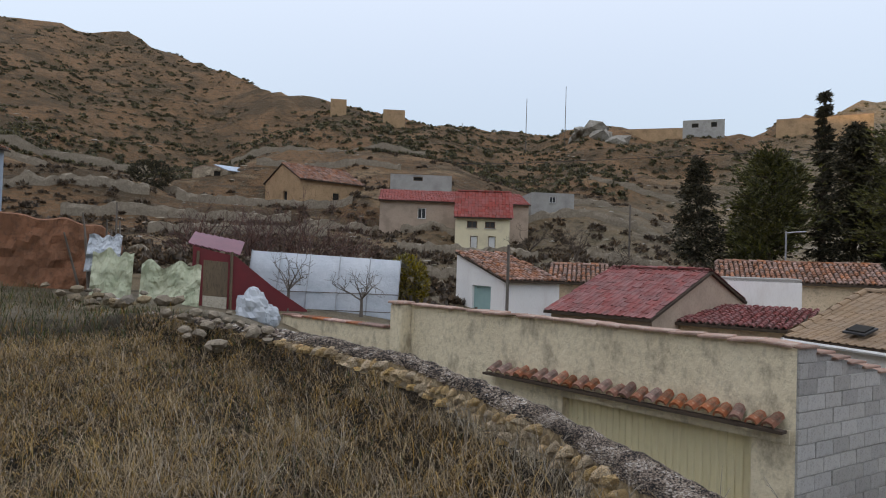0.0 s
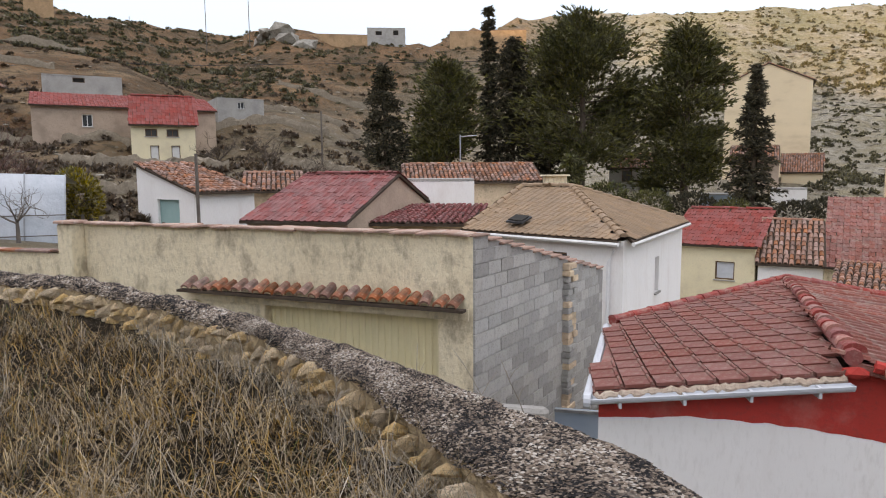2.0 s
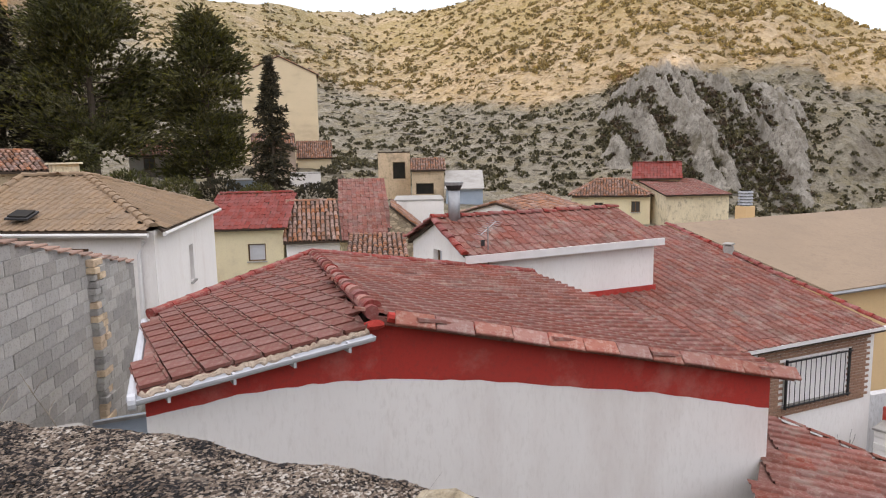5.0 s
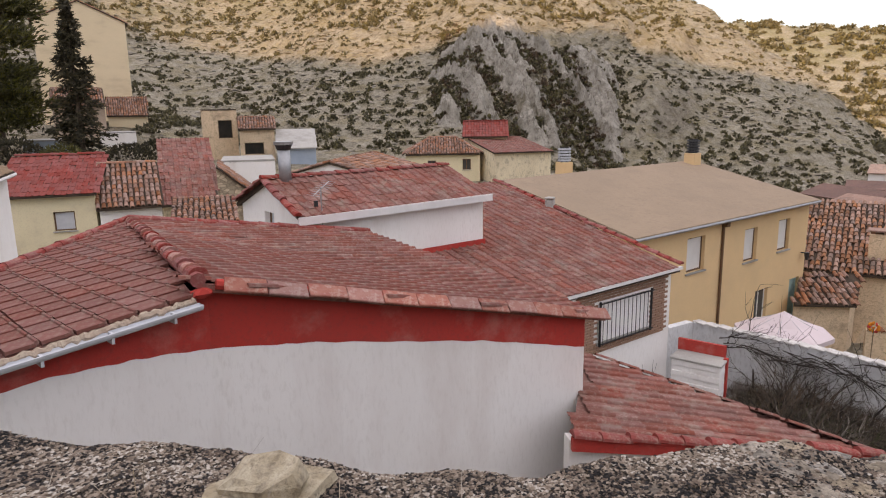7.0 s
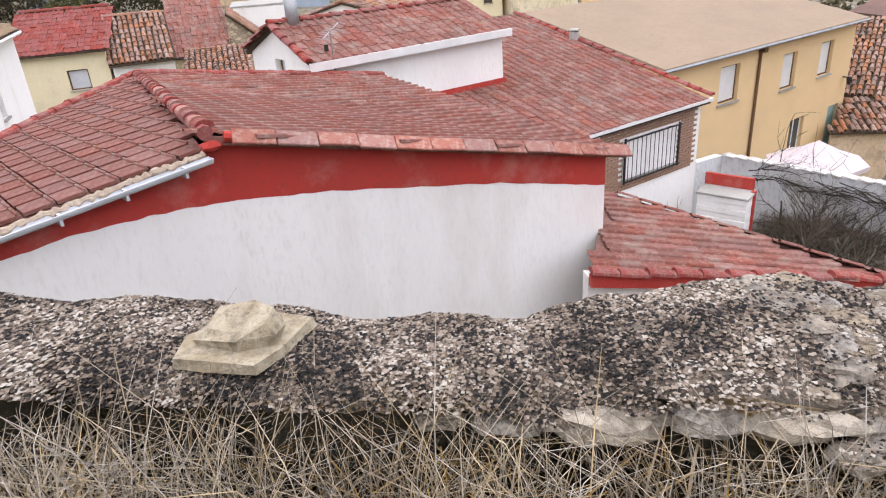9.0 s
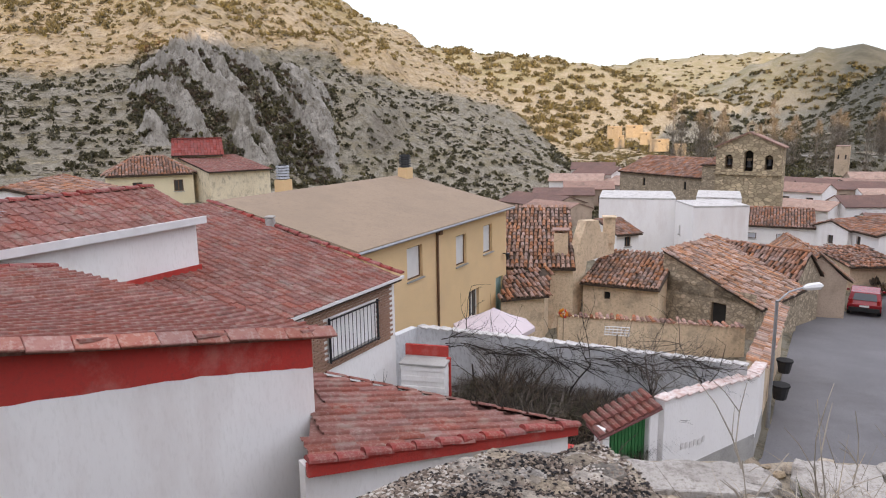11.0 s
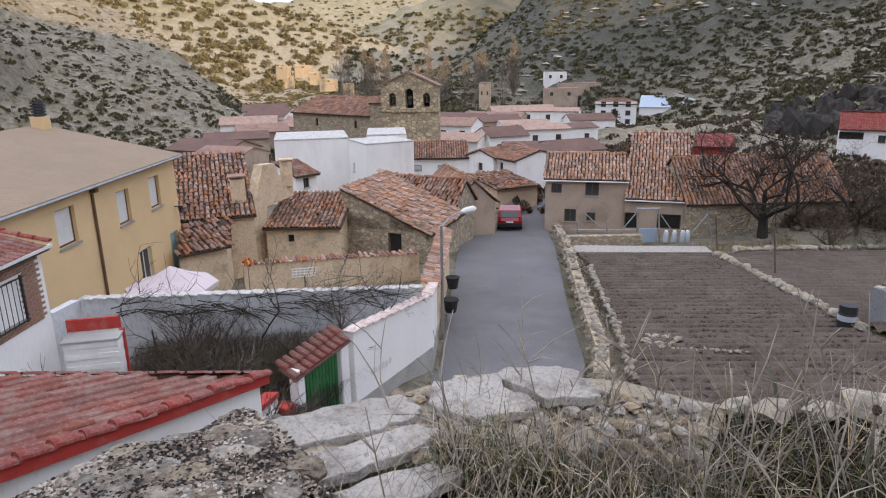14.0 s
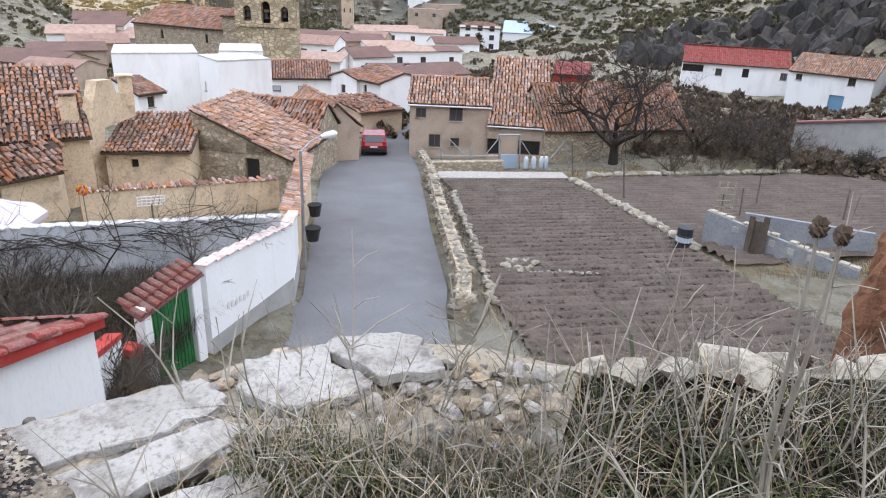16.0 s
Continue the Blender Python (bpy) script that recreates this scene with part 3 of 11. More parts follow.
            vs.append((p[0] + x * c - y * s, p[1] + x * s + y * c, p[2] + z))
        return self.add(vs, fc)

    def boulder(self, p, r, squash=(1, 1, 1), rough=0.3, seed=0, yaw=0.0):
        """A weathered stone: a ball broken up by noise at two scales."""
        rings, around = 9, 14
        c, s = math.cos(yaw), math.sin(yaw)
        vs = []
        for k in range(rings + 1):
            f = math.pi * k / rings
            for j in range(around if 0 < k < rings else 1):
                a = 6.2832 * j / around
                d = Vector((math.sin(f) * math.cos(a), math.sin(f) * math.sin(a), math.cos(f)))
                w = 1 + rough * noise.noise(d * 1.4 + Vector((seed * 3.1, 0, 0))) * 1.6 + rough * 0.5 * noise.noise(d * 4.0 + Vector((0, seed * 2.3, 0)))
                x, y, z = d.x * r * w * squash[0], d.y * r * w * squash[1], max(-0.6, min(0.75, d.z * w)) * r * squash[2]
                vs.append((p[0] + x * c - y * s, p[1] + x * s + y * c, p[2] + z))
        last = len(vs) - 1
        fs = [(0, 1 + j, 1 + (j + 1) % around) for j in range(around)] + [(last, last - around + (j + 1) % around, last - around + j) for j in range(around)]
        for k in range(rings - 2):
            fs += [(1 + k * around + j, 1 + (k + 1) * around + j, 1 + (k + 1) * around + (j + 1) % around, 1 + k * around + (j + 1) % around) for j in range(around)]
        return self.add(vs, fs)

    def mesh(self, name, material, smooth=False):
        me = bpy.data.meshes.new(name)
        me.from_pydata([tuple(p) for p in self.v], [], self.f)
        me.materials.append(material)
        if smooth:
            me.polygons.foreach_set("use_smooth", [True] * len(me.polygons))
        me.update()
        return me


def thing(name, x, y, z, label, category, group="", kind=""):
    """An empty at the base of a thing, to hold its parts."""
    ob = new(name)
    ob.location = (x, y, z)
    ob.empty_display_size = 0.2
    return tagged(ob, label, category, group, kind)


def part(name, bits, material, parent=None, label="", smooth=False, kind=""):
    """Links bits, given in world metres, as one mesh under a thing or a part."""
    ob = new(name, bits.mesh(name, material, smooth))
    if parent is not None:
        ob.parent = parent
        if parent.type == "EMPTY":
            ob.matrix_parent_inverse = Matrix.Translation(-parent.location)
    return tagged(ob, label, kind=kind)


def single(name, bits, material, label, category, smooth=False, group="", kind=""):
    return tagged(part(name, bits, material, None, label, smooth), "", category, group, kind)


def numpy_mesh(name, verts, faces, material, smooth=False):
    """A large mesh from arrays; faces all of one size."""
    me = bpy.data.meshes.new(name)
    verts, faces = np.asarray(verts, np.float32), np.asarray(faces, np.int32)
    k = faces.shape[1]
    me.vertices.add(len(verts))
    me.vertices.foreach_set("co", verts.ravel())
    me.loops.add(faces.size)
    me.loops.foreach_set("vertex_index", faces.ravel())
    me.polygons.add(len(faces))
    me.polygons.foreach_set("loop_start", np.arange(len(faces), dtype=np.int32) * k)
    me.update(calc_edges=True)
    me.materials.append(material)
    me.polygons.foreach_set("use_smooth", [smooth] * len(faces))
    me.validate()
    return me


# ---- roof tiles ----
def barrel_form(w, l):
    """A curved clay tile: an arch, wider and higher at its lower end, with a thick lower lip."""
    vs, fs = [], []
    for (y, r, lift) in ((0.0, w * 0.42, 0.022), (l * 1.12, w * 0.34, 0.0)):
        for k in range(5):
            t = math.pi * k / 4
            vs.append((r * math.cos(t), y, lift + r * math.sin(t) * 0.95))
    for k in range(4):
        fs.append((k, k + 1, 6 + k, 5 + k))
    for k in range(5):
        t = math.pi * k / 4
        vs.append((w * 0.33 * math.cos(t), 0.0, 0.004 + w * 0.33 * math.sin(t) * 0.95))
    for k in range(4):
        fs.append((k, 10 + k, 11 + k, k + 1))
    return np.array(vs), np.array(fs)


def mixed_form(w, l):
    """A flat-and-roll interlocking tile with a thick lower edge."""
    prof = [(-0.5, 0.010), (-0.42, 0.044), (-0.30, 0.054), (-0.16, 0.042), (-0.06, 0.008), (0.5, 0.010)]
    n = len(prof)
    vs = [(a * w * 1.02, 0.0, h * 0.75 + 0.012) for a, h in prof] + [(a * w * 1.02, l * 1.06, h * 0.75) for a, h in prof] + [(a * w * 1.02, 0.0, h * 0.3) for a, h in prof]
    fs = [(k, k + 1, n + k + 1, n + k) for k in range(n - 1)] + [(k, 2 * n + k, 2 * n + k + 1, k + 1) for k in range(n - 1)]
    return np.array(vs), np.array(fs)


def slate_form(w, l):
    """A flat tile with a raised rib along one side and a groove along the other."""
    prof = [(-0.5, -0.03), (-0.44, -0.03), (-0.425, 0.014), (0.38, 0.014), (0.41, 0.030), (0.49, 0.030)]
    n = len(prof)
    vs = [(a * w, 0.0, h + 0.012) for a, h in prof] + [(a * w, l * 1.04, h) for a, h in prof] + [(a * w, 0.0, h - 0.02) for a, h in prof]
    fs = [(k, k + 1, n + k + 1, n + k) for k in range(n - 1)] + [(k, 2 * n + k, 2 * n + k + 1, k + 1) for k in range(n - 1)]
    return np.array(vs), np.array(fs)


def inside(pts, poly):
    """Which 2D points lie in a polygon."""
    res = np.zeros(len(pts), bool)
    n = len(poly)
    for i in range(n):
        (x0, y0), (x1, y1) = poly[i], poly[(i + 1) % n]
        cond = (y0 > pts[:, 1]) != (y1 > pts[:, 1])
        with np.errstate(divide="ignore", invalid="ignore"):
            xc = (x1 - x0) * (pts[:, 1] - y0) / (y1 - y0 if y1 != y0 else 1e-9) + x0
        res ^= cond & (pts[:, 0] < xc)
    return res


def tiles(parent, corners, w, l, form, material, jitter=0.01, gaps=0.0, pieces=0, near=None, piece_material=None, name="roof_tile", across=None):
    """Tiles over a roof face: corners in order, the first two along its lower edge. The pieces nearest to a point are objects of their own, the rest one mesh."""
    c = [Vector(p) for p in corners]
    o = c[0]
    u = (c[1] - c[0]).normalized() if across is None else Vector(across).normalized()
    nrm = Vector((0, 0, 0))
    for i in range(1, len(c) - 1):
        nrm += (c[i] - c[0]).cross(c[i + 1] - c[0])
    nrm.normalize()
    if nrm.z < 0:
        nrm = -nrm
    u = (u - nrm * u.dot(nrm)).normalized()
    v = nrm.cross(u).normalized()
    flat = [((p - o).dot(u), (p - o).dot(v)) for p in c]
    lo_u, hi_u, lo_v, hi_v = min(a for a, b in flat), max(a for a, b in flat), min(b for a, b in flat), max(b for a, b in flat)
    cols, rows = int((hi_u - lo_u) / w) + 1, int((hi_v - lo_v) / l) + 1
    uu, vv = np.meshgrid(lo_u + (np.arange(cols) + 0.5) * w, lo_v + np.arange(rows) * l, indexing="ij")
    uv = np.stack([uu.ravel(), vv.ravel()], 1)
    uv = uv[inside(uv + [0, l * 0.5], flat)]
    if gaps:
        uv = uv[nrs.rand(len(uv)) > gaps]
    if len(uv) == 0:
        return
    vs, fs = form(w, l)
    U, V, N, O = (np.array(q) for q in (u, v, nrm, o))
    off = nrs.randn(len(uv), 3) * [jitter, jitter, jitter * 0.5]
    place = O + uv[:, :1] * U + uv[:, 1:] * V + off[:, :1] * U + off[:, 1:2] * V + off[:, 2:] * N
    turns = [np.array([u, v, nrm])]
    which = np.zeros(len(uv), int)
    if len(c) == 4:
        turns = []
        for k, (a, b_, d_) in enumerate(((c[0], c[1], c[2]), (c[0], c[2], c[3]))):
            m_ = (b_ - a).cross(d_ - a)
            e_ = c[2] - c[0]
            side_ = e_.x * (place[:, 1] - c[0].y) - e_.y * (place[:, 0] - c[0].x)
            ref = e_.x * (c[1].y - c[0].y) - e_.y * (c[1].x - c[0].x)
            here = (side_ * ref >= 0) if k == 0 else (side_ * ref < 0)
            zt_ = a.z - (m_.x * (place[:, 0] - a.x) + m_.y * (place[:, 1] - a.y)) / m_.z
            place[here, 2] = zt_[here] + off[here, 2]
            which[here] = k
            m_ = m_.normalized() * (1 if m_.z > 0 else -1)
            uk = (u - m_ * u.dot(m_)).normalized()
            turns.append(np.array([uk, m_.cross(uk), m_]))
    turns = np.array(turns)
    order = np.arange(len(uv))
    if pieces:
        order = np.argsort(((place - np.array(near)) ** 2).sum(1))
        b = Bits().add([tuple(p) for p in vs], [tuple(f) for f in fs])
        me = b.mesh(name, piece_material or material, False)
        inv = Matrix.Translation(-parent.location) if parent.type == "EMPTY" else Matrix()
        for k in order[:pieces]:
            ob = new(name, me)
            ob.parent = parent
            ob.matrix_parent_inverse = inv
            ob.matrix_basis = Matrix.Translation(place[k]) @ Matrix(turns[which[k]].T.tolist()).to_4x4() @ pose(0, 0, 0, 0, 0, nrs.randn() * jitter * 60)
        order = order[pieces:]
    if len(order) == 0:
        return
    tw = nrs.randn(len(order)) * jitter * 1.0
    ct, st = np.cos(tw)[:, None, None], np.sin(tw)[:, None, None]
    x, y, z = vs[None, :, :1], vs[None, :, 1:2], vs[None, :, 2:]
    W_ = turns[which[order]]
    P = place[order][:, None, :] + (x * ct - y * st) * W_[:, None, 0] + (x * st + y * ct) * W_[:, None, 1] + z * W_[:, None, 2]
    F = (fs[None] + (np.arange(len(order)) * len(vs))[:, None, None]).reshape(-1, fs.shape[1])
    ob = new("roof_tiles", numpy_mesh("roof_tiles", P.reshape(-1, 3), F, material))
    ob.parent = parent
    if parent.type == "EMPTY":
        ob.matrix_parent_inverse = Matrix.Translation(-parent.location)
    tagged(ob, kind="stuff")


def caps(parent, p, q, material, r=0.12, l=0.38, name="ridge_cap", jitter=0.012):
    """Half-round cap tiles along a line, one mesh."""
    p, q = Vector(p), Vector(q)
    d = q - p
    n = max(1, int(d.length / l))
    d.normalize()
    a = d.cross(Vector((0, 0, 1))).normalized()
    up = a.cross(d)
    b = Bits()
    for i in range(n):
        s = p + d * (i * (q - p).length / n)
        s = s + a * rnd.gauss(0, jitter) + up * rnd.gauss(0, jitter)
        e = (q - p).length / n * 1.12
        vs = []
        for t0, rr, lift in ((0, r * 1.08, 0.02), (e, r * 0.92, 0.0)):
            for k in range(6):
                t = math.pi * k / 5
                vs.append(s + d * t0 + a * (rr * math.cos(t)) + up * (rr * math.sin(t) * 0.8 + lift - 0.02))
        b.add(vs, [(k, k + 1, 7 + k, 6 + k) for k in range(5)] + [tuple(range(6)), tuple(range(11, 5, -1))])
    return part(name, b, material, parent, kind="stuff")


def cap_pieces(parent, p, q, material, r=0.12, l=0.38, name="ridge_cap", jitter=0.012, gap_every=0, other=None):
    """Half-round cap tiles along a line, each an object of its own on one shared mesh."""
    p, q = Vector(p), Vector(q)
    d = (q - p)
    n = max(1, int(d.length / l))
    e = d.length / n
    d.normalize()
    a = d.cross(Vector((0, 0, 1))).normalized()
    up = a.cross(d)
    vs = []
    for t0, rr, lift in ((0, r * 1.1, 0.02), (e * 1.1, r * 0.9, 0.0)):
        for k in range(7):
            t = math.pi * k / 6
            vs.append((rr * math.cos(t), t0, rr * math.sin(t) * 0.8 + lift - 0.02))
    b = Bits().add(vs, [(k, k + 1, 8 + k, 7 + k) for k in range(6)] + [tuple(range(7)), tuple(range(13, 6, -1))])
    forms = [b.mesh(name, m) for m in ([material] + ([other] if other else []))]
    turn = Matrix((a, d, up)).transposed().to_4x4()
    for i in range(n):
        ob = new(name, forms[i % len(forms)])
        ob.parent = parent
        ob.matrix_parent_inverse = Matrix.Translation(-parent.location) if parent.type == "EMPTY" else Matrix()
        ob.matrix_basis = Matrix.Translation(p + d * (i * e) + a * rnd.gauss(0, jitter) + up * rnd.gauss(0, jitter)) @ turn @ pose(0, 0, 0, rnd.gauss(0, 1.2), 0, rnd.gauss(0, 2))


# ---- houses ----
def wall_face(bits, p, q, zb, zt, holes, depth=0.16):
    """An upright wall face from p to q with openings (start, end along it, sill, head), each with its reveals."""
    p, q = Vector((p[0], p[1])), Vector((q[0], q[1]))
    L = (q - p).length
    d = (q - p) / L
    n = Vector((d.y, -d.x))

    def at(s, z, inn=0.0):
        a = p + d * s - n * inn
        return (a.x, a.y, z)

    ss = sorted({0.0, L, *[h[0] for h in holes], *[h[1] for h in holes]})
    zs = sorted({zb, zt, *[h[2] for h in holes], *[h[3] for h in holes]})
    for i in range(len(ss) - 1):
        for j in range(len(zs) - 1):
            sm, zm = (ss[i] + ss[i + 1]) / 2, (zs[j] + zs[j + 1]) / 2
            if any(h[0] < sm < h[1] and h[2] < zm < h[3] for h in holes):
                continue
            bits.poly(at(ss[i], zs[j]), at(ss[i + 1], zs[j]), at(ss[i + 1], zs[j + 1]), at(ss[i], zs[j + 1]))
    for a, b, z0, z1 in holes:
        bits.poly(at(a, z0), at(b, z0), at(b, z0, depth), at(a, z0, depth))
        bits.poly(at(a, z1, depth), at(b, z1, depth), at(b, z1), at(a, z1))
        bits.poly(at(a, z0, depth), at(a, z1, depth), at(a, z1), at(a, z0))
        bits.poly(at(b, z0), at(b, z1), at(b, z1, depth), at(b, z0, depth))


def opening(parent, p, q, hole, kind, depth=0.16):
    """What fills an opening of a wall from p to q: a window, shutter, door or dark gap."""
    p, q = Vector((p[0], p[1])), Vector((q[0], q[1]))
    d = (q - p).normalized()
    n = Vector((d.y, -d.x))
    a, b, z0, z1 = hole
    mid = p + d * ((a + b) / 2) - n * (depth - 0.012)
    yaw = math.degrees(math.atan2(d.y, d.x))
    w, h = b - a, z1 - z0
    t = min(0.06, w * 0.09)
    names = {"window": ("window", "wood_brown", "glass"), "white_window": ("window", "white_paint", "glass"), "shutter": ("window", "wood_brown", "shutter_white"), "gap": ("opening", "wood_old", "dark"), "door": ("door", "wood_old", "wood_brown"),
             "blue_door": ("door", "blue_paint", "blue_paint"), "grey_shutter": ("window", "wood_brown", "grey_plastic"), "turquoise": ("window", "turquoise", "turquoise")}
    nm, fm, pm = names[kind]
    fr = Bits()
    for s, ww, zz, hh in ((-w / 2 + t / 2, t, z0, h), (w / 2 - t / 2, t, z0, h), (0, w - 2 * t, z0, t), (0, w - 2 * t, z1 - t, t)):
        c = mid + d * s
        fr.box(c.x, c.y, zz, ww, 0.05, hh, yaw)
    win = part(nm, fr, M[fm], parent)
    if kind in ("window", "white_window"):
        c = mid
        part("mullion", Bits().box(c.x, c.y, z0 + t, t * 0.8, 0.045, h - 2 * t, yaw), M[fm], win)
    pane = Bits()
    c = mid - n * 0.005
    pane.box(c.x, c.y, z0 + t * 0.5, w - t, 0.015, h - t, yaw)
    part({"gap": "shade", "door": "leaf", "blue_door": "leaf", "shutter": "shutter", "grey_shutter": "shutter", "turquoise": "shutter"}.get(kind, "pane"), pane, M[pm], win)
    if kind in ("shutter",):
        sl = Bits()
        k = int(h / 0.09)
        for i in range(k):
            e = mid + n * 0.006
            sl.box(e.x, e.y, z0 + t + i * (h - 2 * t) / k, w - 2 * t, 0.012, (h - 2 * t) / k * 0.8, yaw)
        part("louvre", sl, M[pm], win)
    if kind != "gap" and "door" not in kind:
        e = p + d * ((a + b) / 2) + n * 0.02
        part("sill", Bits().box(e.x, e.y, z0 - 0.05, w + 0.12, 0.10, 0.05, yaw), M["concrete"], win)
    return win


def split_prism(b, ring, up):
    """A slab whose faces are split along the diagonal from the first to the third corner."""
    n = len(ring)
    top = [Vector(p) + Vector((0, 0, up)) for p in ring]
    fc = [(i, (i + 1) % n, n + (i + 1) % n, n + i) for i in range(n)]
    fc += [(n, n + 1, n + 2), (0, 2, 1)] + ([(n, n + 2, n + 3), (0, 3, 2)] if n == 4 else [])
    return b.add(list(ring) + top, fc)


def roof_slab(parent, corners, material, thick=0.10, name="roof"):
    b = Bits()
    split_prism(b, [Vector(p) - Vector((0, 0, thick + 0.01)) for p in corners], thick - 0.012)
    return part(name, b, material, parent)


def house(name, label, c, zb, ze, zr=None, form="gable", wall="plaster_white", roof="tile_old", tile=(0.23, 0.36), kind="barrel", over=0.3, holes=(), category="house", gaps=0.0, jitter=0.014, pieces=0, near=None, cap=True, ridge=None, eaves=None, smooth_roof=False, group=""):
    """A house on four corners, anticlockwise from its front left. form: gable (ridge along the front), cross (ridge front to back), hip, shed (rises to the back), left or right (rises to that side), flat.
    holes: (side 0 to 3, middle along the side 0 to 1, sill above the base, width, height, kind)."""
    c = [Vector((a, b)) for a, b in c]
    zr = ze if zr is None else zr
    mid = sum(c, Vector((0, 0))) / 4
    home = thing(name, mid.x, mid.y, zb, label, category, group)
    walls = Bits()
    done = []
    for i in range(4):
        p, q = c[i], c[(i + 1) % 4]
        L = (q - p).length
        hs = []
        for side, s, sill, w, h, k in holes:
            if side == i:
                hole = (s * L - w / 2, s * L + w / 2, zb + sill, zb + sill + h)
                hs.append(hole)
                done.append((p, q, hole, k))
        wall_face(walls, p, q, zb - 2.2, ze, hs)

    def P(v, z):
        return (v.x, v.y, z)

    m = [(c[i] + c[(i + 1) % 4]) / 2 for i in range(4)]
    faces, lines = [], []
    if form == "gable":
        a, b = m[3], m[1]
        walls.poly(P(c[3], ze), P(c[0], ze), P(a, zr))
        walls.poly(P(c[1], ze), P(c[2], ze), P(b, zr))
        faces = [[P(c[0], ze), P(c[1], ze), P(b, zr), P(a, zr)], [P(c[2], ze), P(c[3], ze), P(a, zr), P(b, zr)]]
        lines = [(P(a, zr), P(b, zr))]
    elif form == "cross":
        a, b = m[0], m[2]
        walls.poly(P(c[0], ze), P(c[1], ze), P(a, zr))
        walls.poly(P(c[2], ze), P(c[3], ze), P(b, zr))
        faces = [[P(c[1], ze), P(c[2], ze), P(b, zr), P(a, zr)], [P(c[3], ze), P(c[0], ze), P(a, zr), P(b, zr)]]
        lines = [(P(a, zr), P(b, zr))]
    elif form == "hip":
        a, b = (m[3] * 0.68 + m[1] * 0.32, m[1] * 0.68 + m[3] * 0.32) if ridge is None else (Vector(ridge[0]), Vector(ridge[1]))
        faces = [[P(c[0], ze), P(c[1], ze), P(b, zr), P(a, zr)], [P(c[1], ze), P(c[2], ze), P(b, zr)], [P(c[2], ze), P(c[3], ze), P(a, zr), P(b, zr)], [P(c[3], ze), P(c[0], ze), P(a, zr)]]
        lines = [(P(a, zr), P(b, zr)), (P(c[0], ze), P(a, zr)), (P(c[1], ze), P(b, zr)), (P(c[2], ze), P(b, zr)), (P(c[3], ze), P(a, zr))]
    elif form in ("shed", "left", "right"):
        k = {"shed": 0, "left": 1, "right": 3}[form]
        d = [c[(k + i) % 4] for i in range(4)]
        walls.poly(P(d[1], ze), P(d[2], ze), P(d[2], zr))
        walls.poly(P(d[3], ze), P(d[0], ze), P(d[3], zr))
        walls.poly(P(d[2], ze), P(d[3], ze), P(d[3], zr), P(d[2], zr))
        faces = [[P(d[0], ze), P(d[1], ze), P(d[2], zr), P(d[3], zr)]]
    else:
        faces = [[P(c[i], ze) for i in range(4)]]
    part("wall", walls, M[wall], home)
    for p, q, hole, k in done:
        opening(home, p, q, hole, k)
    if form == "flat":
        roof_slab(home, [(p[0], p[1], p[2] + 0.1) for p in faces[0]], M[roof], 0.14)
        return home
    for f in faces:
        ctr = sum((Vector(p) for p in f), Vector()) / len(f)
        grown = []
        lowz = min(p[2] for p in f)
        run = max((Vector(p).xy - ctr.xy).length for p in f)
        slope = (max(p[2] for p in f) - lowz) / max(0.5, run)
        for p in f:
            v = Vector(p)
            out = (v.xy - ctr.xy)
            hip = form == "hip"
            if v.z < lowz + 0.01:
                e1 = (Vector(f[1]) - Vector(f[0])).xy.normalized()
                nn = Vector((e1.y, -e1.x))
                if nn.dot(ctr.xy - Vector(f[0]).xy) > 0:
                    nn = -nn
                side = 0 if hip else (1 if out.dot(e1) > 0 else -1)
                w = v.xy + nn * over + e1 * (side * over * 0.4)
                grown.append((w.x, w.y, v.z - slope * over * 0.6))
            else:
                e1 = (Vector(f[1]) - Vector(f[0])).xy.normalized()
                side = 0 if hip or len(f) == 3 else (1 if out.dot(e1) > 0 else -1)
                w = v.xy + e1 * (side * over * 0.4)
                grown.append((w.x, w.y, v.z + 0.02))
        grown = [(a, b, z + 0.06) for a, b, z in grown]
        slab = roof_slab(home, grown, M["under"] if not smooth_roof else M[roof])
        if not smooth_roof:
            tiles(home, grown, tile[0], tile[1], barrel_form if kind == "barrel" else mixed_form, M[roof], jitter, gaps, pieces if f is faces[0] else 0, near)
        if eaves:
            a, b = Vector(grown[0]), Vector(grown[1])
            g = Bits().tube([a - Vector((0, 0, 0.10)), b - Vector((0, 0, 0.10))], 0.055, 6)
            part("gutter", g, M[eaves], home)
    if cap and not smooth_roof:
        for a, b in lines:
            caps(home, Vector(a) + Vector((0, 0, 0.10)), Vector(b) + Vector((0, 0, 0.10)), M[roof], tile[0] * 0.5, jitter=jitter * 0.8)
    return home


def chimney(name, label, x, y, z, w, h, material="plaster_old", pot=True, yaw=0.0, d=None):
    t = thing(name, x, y, z, label, "chimney")
    part("shaft", Bits().box(x, y, z, w, d or w, h, yaw, 0.02), M[material], t)
    part("cap", Bits().box(x, y, z + h + (0.12 if pot else 0), w * 1.25, (d or w) * 1.25, 0.06, yaw, 0.02), M["tile_old" if pot else material], t)
    if pot:
        m = pose(x, y, 0, 0, 0, yaw)
        for i in (-1, 1):
            for j in (-1, 1):
                c = m @ Vector((i * w * 0.36, j * (d or w) * 0.36, 0))
                part("cap_brick", Bits().box(c.x, c.y, z + h, w * 0.22, (d or w) * 0.22, 0.12, yaw), M["brick"], t)
    return t

